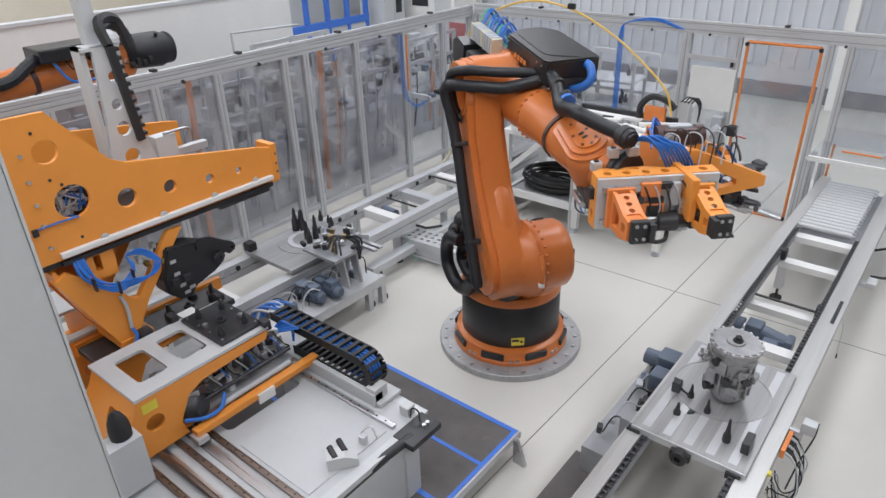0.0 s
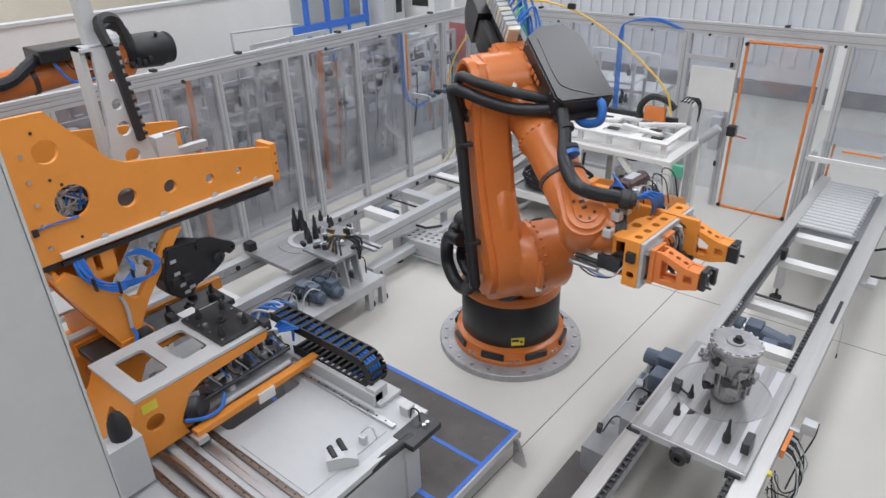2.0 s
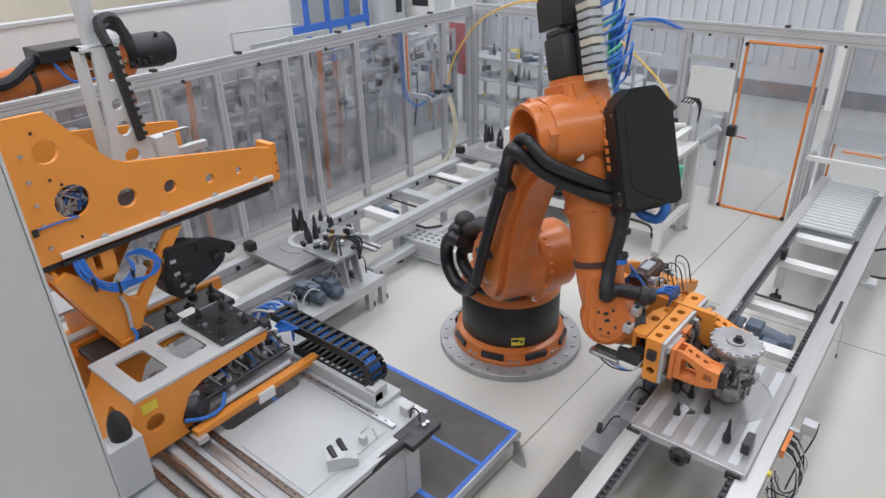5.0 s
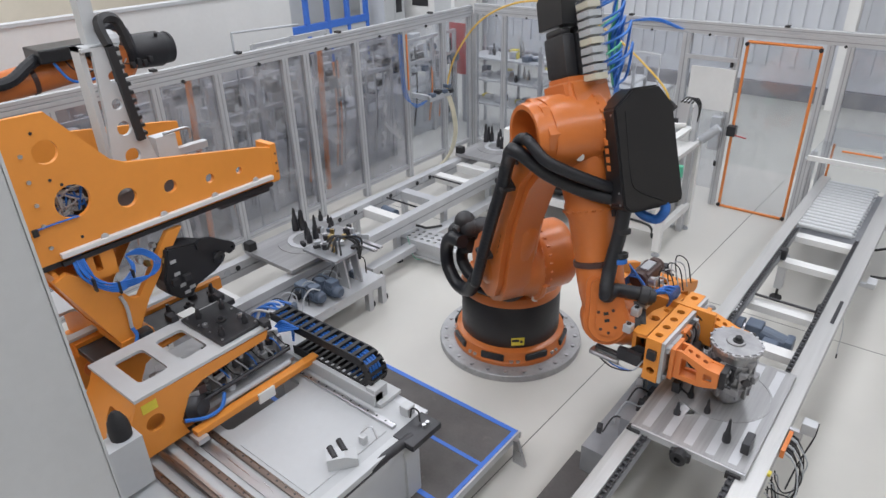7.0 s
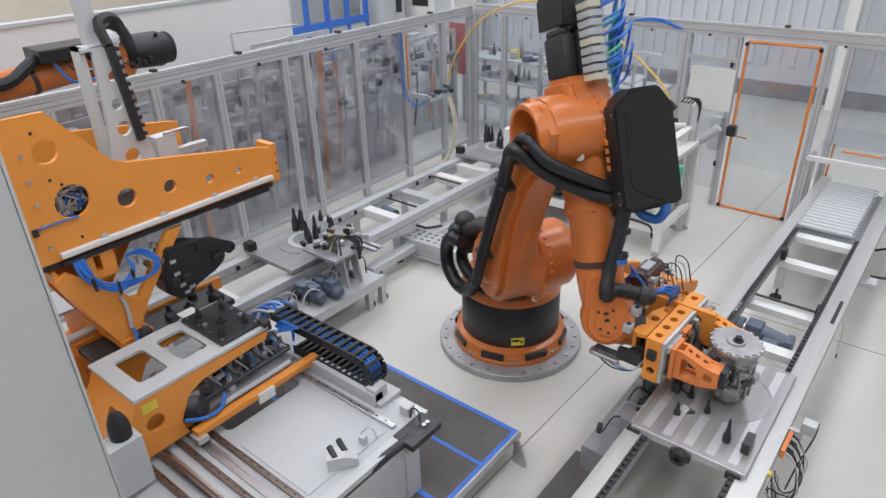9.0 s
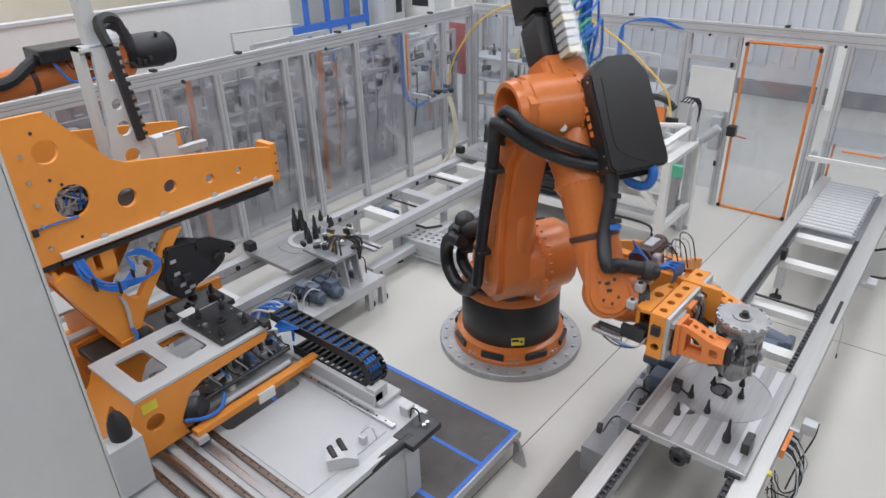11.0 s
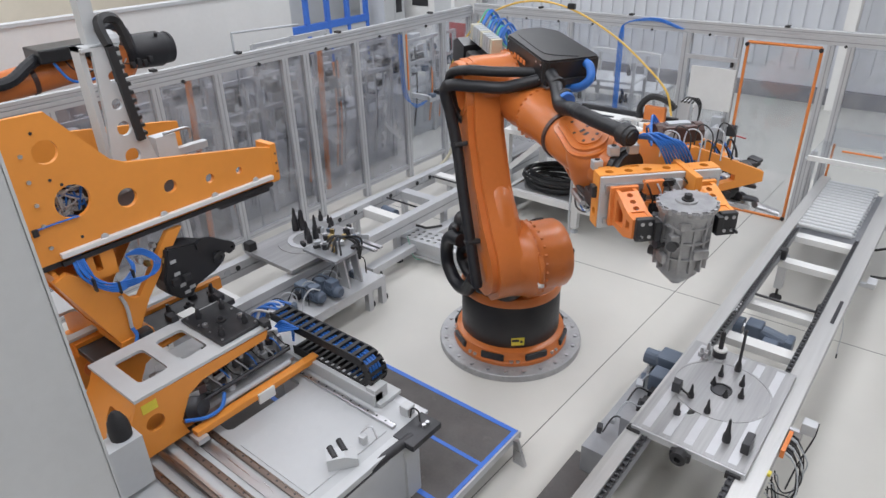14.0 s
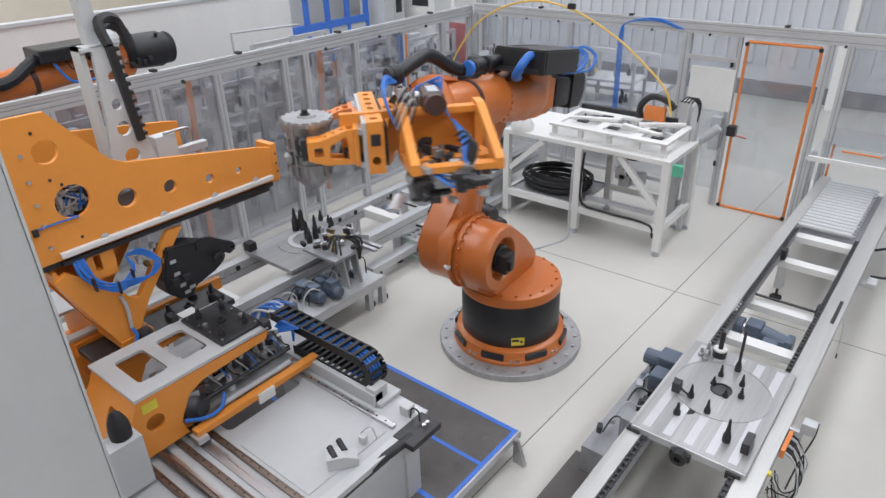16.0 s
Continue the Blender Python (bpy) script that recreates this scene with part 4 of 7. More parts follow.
    part("gripper_plate", sheet(B(), [(.20, -.26), (.40, -.26), (.42, -.12), (.34, -.12)], [circle2(.30, -.22, .016, 12), circle2(.35, -.21, .016, 12)], .014, frame_m((0, -.13, 0), (1, 0, 0), (0, 0, 1))), M_DARKSTEEL, sg)
    for y, z in ((-.21, -.29), (-.15, -.29), (-.18, -.24)):
        part("gripper_cylinder", rod(B(), (.04, y, z), (.24, y, z), .02, seg=14), M_STEEL if z < -.25 else M_DARKSTEEL, sg, smooth=True)
    part("gripper_jaw", span(B(), (.0, -.22, -.31), (.05, -.15, -.27), .010), M_STEEL, sg)
    for k in range(3):
        part("gripper_rod", tube(B(), [(.10, -.22 + .03 * k, -.31), (.22, -.24 + .03 * k, -.33), (.36, -.22, -.30), (.42, -.18, -.2)], .006, 5, 8), (M_BLACK, M_BLUE, M_GREYP)[k], sg)
    # seat the side tools on the hand: the long bracket reaches out past the bar, the clamp hangs between the jaws
    for o in hd.children:
        if o not in done:
            kind = o.name.split(".")[0]
            if kind in ("side_bracket", "far_jaw"):
                seat = Matrix.Translation((-.50, .0, -.01)) @ Matrix.Diagonal((1.85, 1.09, .85, 1))
            elif kind == "side_gripper":
                seat = Matrix.Translation((-.03, .06, .06)) @ Matrix.Diagonal((.85, .9, .8, 1))
            elif kind == "centre_clamp":
                seat = Matrix.Translation((-.24, .16, .07))
            else:
                seat = Matrix.Translation((-.13, .03, .035)) @ Matrix.Diagonal((.97, .93, .93, 1))
            o.matrix_basis = seat @ o.matrix_basis
    return r, col, link, fa, wr, hd


def hose_pieces(parent, name, count, r, length, material):
    """Short ribbed hose lengths that ride along a bending line."""
    out = []
    first = None
    for i in range(count):
        if first is None:
            prof = []
            k = 7
            for j in range(k + 1):
                x = -length / 2 + length * j / k
                prof.append((x, r * (1.02 if j % 2 else .985)))
            prof = [(-length / 2 - r * .55, r * .8)] + prof + [(length / 2 + r * .55, r * .8)]
            first = part(name, lathe(B(), (0, 0, 0), (1, 0, 0), prof, 14), material, parent, smooth=True)
            out.append(first)
        else:
            out.append(twin(first, Matrix()))
    return out


ROBOT, R_COL, R_LINK, R_FORE, R_WRIST, R_HAND = robot()
HOSE_A = hose_pieces(ROBOT, "link_hose", 50, .042, .050, M_HOSE)
HOSE_B = hose_pieces(ROBOT, "elbow_hose", 26, .035, .040, M_HOSE)
HOSE_C = hose_pieces(ROBOT, "dress_hose", 34, .043, .042, M_HOSE)


def workpiece():
    g = thing("gearbox_housing", None, "bare cast-aluminium gearbox housing with ribbed flanks", "gearbox")
    # egg-shaped cover flange and ribbed body; origin at the base centre
    def egg(k, n=40, bulge=.18):
        pts = []
        for i in range(n):
            a = 2 * math.pi * i / n
            rr = .81 * k * (1 + bulge * max(0, math.cos(a - 2.4)) ** 2)
            pts.append((rr * math.cos(a), rr * math.sin(a)))
        return pts
    lev = [(0.0, .06), (.03, .095), (.055, .122), (.12, .134), (.30, .143), (.36, .155), (.40, .166)]
    bm = B()
    rings = []
    for z, k in lev:
        rings.append([bm.verts.new((x, y, z)) for x, y in egg(k)])
    for u, v in zip(rings, rings[1:]):
        for i in range(len(u)):
            bm.faces.new((u[i], u[(i + 1) % len(u)], v[(i + 1) % len(u)], v[i]))
    bm.faces.new(rings[0][::-1])
    bm.faces.new(rings[-1])
    body = part("body", bm, M_CAST, g, smooth=True)
    lobes = []
    for i in range(108):
        a = 2 * math.pi * i / 108
        rr = .81 * .178 * (1 + .18 * max(0, math.cos(a - 2.4)) ** 2) + .0028 * math.cos(24 * a) + .002 * math.sin(5 * a + 1)
        lobes.append((rr * math.cos(a), rr * math.sin(a)))
    bm = sheet(B(), lobes, [], .022, Matrix.Translation((0, 0, .40)))
    part("flange", bm, M_CAST, g)
    bm = sheet(B(), egg(.165), [], .012, Matrix.Translation((0, 0, .418)))
    lathe(bm, (-.01, .0, .43), (0, 0, 1), [(0, .055), (.008, .052), (.010, .04)], 28)
    part("cover", bm, M_CAST, g)
    part("shaft_stub", lathe(B(), (0, 0, .435), (0, 0, 1), [(0, .03), (.012, .03), (.014, .02), (.035, .019)], 16), M_RUBBER, g)
    pts = [(x, y, .418) for x, y in egg(.174, 18)]
    bolts(g, pts, .01, .012, M_STEEL)
    for i in range(14):
        a = 2 * math.pi * i / 14 + .05 * math.sin(7.0 * i)
        m = pose(0, 0, 0, 0, 0, math.degrees(a))
        part("rib", span(B(), (.08, -.006, .09), (.126 + (.016 if i in (5, 6) else 0) + .004 * (i % 3), .006, .40)), M_CAST, body, m=m)
    for z in (.16, .25, .33):
        part("web", sheet(B(), egg(.155 + .02 * z), [], .008, Matrix.Translation((0, 0, z))), M_CAST, body)
    for x, y, z, sx, sy, sz in ((.09, -.09, .27, .05, .05, .06), (-.08, -.11, .22, .06, .05, .10), (.12, .04, .2, .05, .08, .05), (-.13, .08, .3, .06, .07, .1), (-.03, -.125, .30, .07, .03, .09), (.05, -.12, .16, .08, .03, .05), (-.12, -.04, .14, .04, .08, .08), (.11, -.05, .35, .04, .06, .04)):
        part("boss", box(B(), (x, y, z), (sx, sy, sz), .012), M_CAST, body)
    for x, y, z in ((.11, -.10, .25), (.02, -.135, .22), (-.10, -.10, .12), (-.06, -.125, .33)):
        part("port", rod(B(), (x * .7, y * .7, z), (x * 1.12, y * 1.12, z), .026, seg=14), M_DARKSTEEL, body)
    part("drain_neck", rod(B(), (0, 0, -.02), (0, 0, .03), .03, seg=14), M_CAST, body)
    return g


GEARBOX = workpiece()

# ---- tilting station and slide table ----
M_TABLE = mat("table_white_sheet", (0.47, 0.485, 0.50), 0.38, vary=0.05, scale=2.2, wear=(0.5, 0.51, 0.52), wear_at=0.7)
# brass of the fittings; also carries the warm light on the table's tray
M_BRASSY = mat("brass_and_lit_tray", (0.42, 0.30, 0.12), 0.35, 0.85, vary=0.15, scale=20)
YZ = lambda x: frame_m((x, 0, 0), (0, 1, 0), (0, 0, 1))


def cover_panel():
    p = thing("machine_cover", None, "light grey sheet-steel machine cover standing close to the lens", "machine cover")
    part("side_sheet", span(B(), (-0.42, -4.6, 0.0), (0.325, -3.485, 3.3), 0.012), M_LGREY, p)
    part("edge_strip", span(B(), (0.225, -3.4852, 0.0), (0.327, -3.475, 3.3)), M_LGREY, p)


def station_frame():
    s = thing("tilting_frame", None, "orange tilting assembly frame with round cut-outs and hanging clamp", "machine frame")
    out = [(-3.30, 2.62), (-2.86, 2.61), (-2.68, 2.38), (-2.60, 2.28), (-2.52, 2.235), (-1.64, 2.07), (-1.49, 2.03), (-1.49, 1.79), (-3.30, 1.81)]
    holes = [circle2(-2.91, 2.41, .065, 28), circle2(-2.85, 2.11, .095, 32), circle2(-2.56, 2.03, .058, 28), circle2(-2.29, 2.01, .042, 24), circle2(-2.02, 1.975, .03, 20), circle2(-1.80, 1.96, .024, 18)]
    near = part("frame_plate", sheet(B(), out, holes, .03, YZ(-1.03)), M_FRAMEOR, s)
    far = part("frame_plate", sheet(B(), [(-3.3, 2.30), (-2.5, 2.27), (-1.84, 2.17), (-1.74, 2.15), (-1.74, 1.85), (-3.3, 1.85)], [], .03, YZ(-1.80)), M_FRAMEOR, s)
    for pl, x in ((near, -1.0),):
        part("end_lip", span(B(), (x - .16, -1.53, 1.80), (x + .002, -1.485, 2.06)), M_FRAMEOR, pl)
    bolts(near, [(-1.0, -1.50, z) for z in (1.86, 1.92, 1.99)], .008, .006, M_DARKSTEEL, (1, 0, 0))
    bolts(near, [(-1.0, -3.03, z) for z in (1.9, 2.03, 2.15, 2.28, 2.42)], .012, .01, M_STEEL, (1, 0, 0))
    bolts(near, [(-1.0, y, z) for y, z in ((-2.95, 2.52), (-2.93, 2.26), (-2.88, 2.22), (-2.86, 1.90))], .009, .004, M_DARKSTEEL, (1, 0, 0))
    # light strip along the lower edge, on its clips
    part("light_strip", span(B(), (-.998, -3.0, 1.825), (-.965, -1.56, 1.855), .004), M_WHITE, s, "pale strip rail")
    for y in (-2.75, -2.38, -2.02, -1.7):
        part("strip_clip", rod(B(), (-.985, y, 1.86), (-.975, y, 1.86), .022, seg=16), M_ALU, s)
    part("cross_plate", span(B(), (-1.77, -3.3, 1.76), (-1.03, -1.56, 1.80)), M_DARKSTEEL, s)
    part("under_rail", span(B(), (-1.02, -3.0, 1.772), (-.985, -1.56, 1.80)), M_BLACK, s)
    part("under_rail", span(B(), (-1.02, -2.0, 1.75), (-.98, -1.60, 1.772)), M_BLACK, s)
    # V-shaped lower support
    v = [(-3.08, 1.70), (-2.84, 1.17), (-2.74, 1.13), (-2.60, 1.37), (-2.29, 1.745), (-2.39, 1.745), (-2.655, 1.41), (-2.70, 1.42), (-2.78, 1.53), (-3.0, 1.73)]
    part("support_arm", sheet(B(), v, [], .04, YZ(-1.02)), M_FRAMEOR, s)
    part("support_arm", sheet(B(), v, [], .03, YZ(-1.45)), M_FRAMEOR, s)
    part("support_web", sheet(B(), [(-1.45, 0), (-1.0, 0), (-1.0, .62), (-1.45, .62)], [], .025, frame_m((0, -3.07, 1.74), (1, 0, 0), (0, .38, -.92))), M_FRAMEOR, s)
    part("support_foot", span(B(), (-1.45, -2.84, 1.12), (-.97, -2.63, 1.17)), M_FRAMEOR, s)
    part("pivot_block", sheet(B(), rect2(-2.88, 1.61, -2.72, 1.80), [rect2(-2.84, 1.66, -2.80, 1.76, .01)], .36, YZ(-1.36)), M_FRAMEOR, s, "orange box-section block")
    part("grey_cover_strip", tube(B(), [(-.96, -2.772, 1.476), (-.955, -2.755, 1.39), (-.955, -2.761, 1.25)], .012, 4, 8), M_GREYP, s)
    # blue air lines looped under the frame, tied in bunches
    rnd = random.Random(3)
    for i in range(7):
        k = .009 * i
        d = [rnd.uniform(-.012, .012) for _ in range(6)]
        bm = tube(B(), [(-1.0, -2.95 + k, 1.80), (-.95, -2.945 + k, 1.70 + d[0]), (-.93, -2.86 + d[1], 1.58 + k), (-.92, -2.765, 1.53 + k), (-.93, -2.68 + d[2], 1.56 + k), (-.95, -2.655 + d[3], 1.64 + d[4]), (-.98, -2.67, 1.70)], .0055, 8, 7)
        part("air_line", bm, M_BLUE, s, smooth=True)
    for i in range(4):
        k = .012 * i
        bm = tube(B(), [(-.93, -2.77, 1.545 + k), (-.91, -2.69, 1.54 + k), (-.90, -2.60 + k, 1.56), (-.91, -2.545 + k, 1.63), (-.94, -2.59, 1.69 + k), (-.97, -2.67, 1.71)], .0055, 8, 7)
        part("air_line", bm, M_BLUE, s, smooth=True)
    for y, z in ((-2.90, 1.63), (-2.775, 1.555), (-2.68, 1.59)):
        part("cable_tie", box(B(), (-.925, y, z), (.035, .014, .08), .004), M_BLACK, s)
    part("air_line", tube(B(), [(-.955, -2.761, 1.25), (-.94, -2.75, 1.19), (-.92, -2.79, 1.14)], .012, 6, 7), M_BLUE, s)
    part("air_line", tube(B(), [(-.995, -3.09, 2.02), (-.993, -2.97, 2.025), (-.994, -2.845, 2.023)], .005, 6, 6), M_BLUE, s)
    part("line_clip", box(B(), (-.99, -3.08, 2.01), (.02, .03, .04), .004), M_BLACK, s)
    for i, (y, z) in enumerate(((-2.62, 1.70), (-2.56, 1.60), (-2.50, 1.70), (-2.60, 1.64), (-2.46, 1.58))):
        part("fitting", box(B(), (-.98, y, z), (.045, .03, .03), .005), (M_ALU, M_BRASSY, M_STEEL)[i % 3], s)
    for i in range(16):
        y, z = -2.85 + rnd.uniform(-.05, .05), 2.11 + rnd.uniform(-.05, .05)
        pts = [(-1.10 + rnd.uniform(-.03, .03), y + rnd.uniform(-.09, .09), z + rnd.uniform(-.09, .09)) for _ in range(5)]
        part("cable", tube(B(), pts, .006, 6, 6), M_GREYP if i % 4 else M_BLUE, s)
    part("cable_tray", span(B(), (-1.3, -3.05, 1.95), (-1.14, -2.65, 2.25)), M_DARKSTEEL, s)
    # black hanging clamp
    c = [(-2.44, 1.655), (-2.25, 1.62), (-2.10, 1.55), (-2.045, 1.455), (-2.07, 1.412), (-2.135, 1.372), (-2.287, 1.327), (-2.35, 1.268), (-2.42, 1.286), (-2.49, 1.355), (-2.50, 1.45)]
    bm = sheet(B(), c, [], .16, YZ(-1.10))
    bmesh.ops.bevel(bm, geom=[e for e in bm.edges if len(e.link_faces) == 2 and e.calc_face_angle(0) > 0.9], offset=.012, segments=2, affect="EDGES")
    cl = part("clamp_housing", bm, M_BLACK, s, "black cast clamp")
    ear = [(-2.25, 1.62), (-2.206, 1.634), (-2.138, 1.62), (-1.99, 1.525), (-1.978, 1.495), (-1.99, 1.47), (-2.03, 1.455), (-2.15, 1.545), (-2.25, 1.575)]
    part("clamp_ear", sheet(B(), ear, [circle2(-2.005, 1.495, .011, 12)], .03, YZ(-.955)), M_BLACK, cl)
    part("clamp_pivot", lathe(B(), (-.94, -2.113, 1.464), (1, 0, 0), [(0, .04), (.02, .04), (.022, .022), (.01, .02)], 20), M_DARKSTEEL, cl)
    for y, z in ((-2.42, 1.56), (-2.41, 1.47), (-2.39, 1.38), (-2.37, 1.32), (-2.33, 1.34)):
        part("silver_tag", box(B(), (-.937, y, z), (.004, .04, .022)), M_ALU, cl)
    for y in (-2.36, -2.44):
        part("clamp_valve", box(B(), (-.92, y, 1.43), (.03, .05, .05), .006), M_DARKSTEEL, cl)
    part("white_foot", span(B(), (-.96, -2.47, 1.16), (-.88, -2.36, 1.19)), M_WHITE, cl)
    # upright light grey bracket with round lightening holes and its chain
    up = [(-2.40, 2.82), (-2.24, 2.82), (-2.25, 2.45), (-2.16, 2.05), (-2.46, 2.05), (-2.42, 2.4)]
    ub = part("upright_bracket", sheet(B(), up, [circle2(-2.31, 2.64, .036), circle2(-2.335, 2.48, .034), circle2(-2.33, 2.33, .045), circle2(-2.32, 2.15, .05)], .03, YZ(-1.35)), M_LGREY, s, "light grey upright bracket")
    part("bracket_flange", span(B(), (-1.46, -2.46, 2.05), (-1.35, -2.43, 2.82)), M_LGREY, ub)
    part("bracket_top", span(B(), (-1.46, -2.46, 2.80), (-1.32, -2.24, 2.82)), M_LGREY, ub)
    ga, gb = Vector((-1.31, -2.304, 2.815)), Vector((-1.31, -2.250, 2.239))
    gm = frame_m((ga + gb) / 2, gb - ga, (1, 0, 0))
    gl = (gb - ga).length
    part("chain_guard", box(B(), (0, 0, 0), (gl, .05, .045), .004), M_BLACK, ub, m=gm)
    for i in range(11):
        part("chain_rung", box(B(), (-gl * .46 + .052 * i, .0, -.03), (.022, .05, .03), .003), M_RUBBER, ub, m=gm)
    part("chain_loop", tube(B(), [ga, ga + Vector((-.06, .0, .11)), ga + Vector((-.12, .07, .14)), ga + Vector((-.16, .16, .10)), ga + Vector((-.16, .20, -.06))], .032, 7, 6), M_RUBBER, ub)
    part("pale_block", span(B(), (-1.40, -2.16, 2.05), (-1.31, -2.02, 2.22)), M_LGREY, ub)
    part("sensor_arm", tube(B(), [(-1.32, -2.10, 2.23), (-1.30, -2.0, 2.24), (-1.30, -1.93, 2.23), (-1.30, -1.93, 2.16)], .01, 5, 8), M_STEEL, ub)
    part("column_post", span(B(), (-1.50, -2.37, 2.82), (-1.42, -2.29, 3.6)), M_LGREY, s)
    for x, y in ((-1.02, -3.26), (-1.79, -3.26)):
        part("frame_leg", span(B(), (x - .02, y - .06, 0), (x + .06, y + .06, 1.81)), M_FRAMEOR, s)
    part("slide_rail", span(B(), (-1.72, -2.2, 1.94), (-1.66, -1.6, 1.99)), M_ALU, s)


def slide_table():
    t = thing("slide_table", None, "white-topped slide table with linear guide rails and rod ends", "machine table")
    Z = .73
    hole = rect2(-.42, -2.66, -.25, -2.10, .04)
    part("table_top", sheet(B(), [(-1.3, -3.45), (.60, -3.45), (.60, -1.86), (-1.3, -1.86)], [hole], .03, Matrix.Translation((0, 0, Z - .03))), M_TABLE, t)
    part("well_floor", span(B(), (-.45, -2.70, Z - .25), (-.10, -1.94, Z - .22)), M_DARKSTEEL, t)
    for y in (-3.11, -2.90, -2.74, -2.04):
        rl = part("guide_rail", span(B(), (-1.25, y - .018, Z), (.52, y + .018, Z + .022), .003), M_STEEL if y > -2.2 else M_RAIL, t, "bare steel guide rail" if y > -2.2 else "brown guide rail")
        bolts(rl, [(x, y, Z + .0215) for x in [-.3 + .075 * i for i in range(11)]], .0075, .0012, M_BLACK)
    part("inset_plate", span(B(), (-.10, -2.69, Z), (.50, -2.09, Z + .006), .002), M_TABLE, t, "white cover sheet")
    for y in (-3.0, -2.99 + .18):
        part("channel", span(B(), (-.9, y - .03, Z + .001), (.58, y + .03, Z + .008)), M_STEEL, t)
    part("round_bar", rod(B(), (-.9, -3.02, Z + .03), (.56, -3.02, Z + .03), .02, seg=14), M_RAIL, t, smooth=True)
    part("side_beam", span(B(), (-.35, -1.98, Z), (.30, -1.90, Z + .09), .004), M_LGREY, t)
    part("beam_end", span(B(), (.22, -1.97, Z), (.30, -1.86, Z + .12), .004), M_LGREY, t)
    part("end_beam", span(B(), (.56, -2.95, Z - .10), (.63, -1.86, Z + .004), .004), M_LGREY, t)
    part("end_slot", span(B(), (.631, -2.95, Z - .05), (.634, -2.0, Z - .035)), M_DARKSTEEL, t)
    part("side_panel", span(B(), (.50, -2.95, .0), (.60, -1.98, Z - .10)), M_LGREY, t)
    part("table_leg", span(B(), (.50, -2.06, 0), (.62, -1.94, Z - .1), .006), M_LGREY, t)
    part("table_leg", span(B(), (-1.2, -2.06, 0), (-1.1, -1.94, Z - .03), .006), M_LGREY, t)
    # actuator at the outer corner
    ac = part("actuator", span(B(), (.56, -2.10, Z - .03), (.72, -1.84, Z + .012), .006), M_DARKSTEEL, t)
    part("actuator_rod", rod(B(), (.60, -2.35, Z - .03), (.64, -2.02, Z - .01), .03, seg=14), M_DARKSTEEL, ac, smooth=True)
    for y in (-1.93, -1.90):
        part("hex_nut", rod(B(), (.66, y, Z + .012), (.66, y, Z + .03), .013, seg=6), M_STEEL, ac)
    part("wire", tube(B(), [(.55, -1.93, Z + .02), (.56, -1.92, Z + .09), (.60, -1.91, Z + .08), (.62, -1.92, Z + .02)], .006, 6, 6), M_DARKSTEEL, ac)
    # lever block on the sheet
    lb = part("lever_block", sheet(B(), [(-.08, 0), (.09, 0), (.09, .05), (.02, .08), (-.08, .08)], [], .09, frame_m((.44, -2.40, Z + .006), (.6, .8, 0), (0, 0, 1))), M_LGREY, t)
    for y in (-2.44, -2.37):
        part("grip_stub", rod(B(), (.40, y, Z + .09), (.48, y - .03, Z + .08), .018, seg=12), M_BLACK, lb)
    part("toggle", span(B(), (.44, -2.26, Z + .006), (.48, -2.22, Z + .06), .005), M_LGREY, lb)
    part("toggle_arm", tube(B(), [(.44, -2.24, Z + .07), (.47, -2.18, Z + .09), (.54, -2.2, Z + .05)], .007, 5, 6), M_STEEL, lb)
    # cubby behind the end of the beam, warm light painted as brass colour
    part("brass_tray", span(B(), (.31, -1.98, Z - .12), (.55, -1.86, Z - .09)), M_BRASSY, t)
    part("end_block", span(B(), (.46, -1.93, Z), (.53, -1.86, Z + .07), .01), M_LGREY, t)
    part("rack_rail", span(B(), (.25, -1.86, Z - .02), (.58, -1.80, Z + .0)), M_ALU, t)


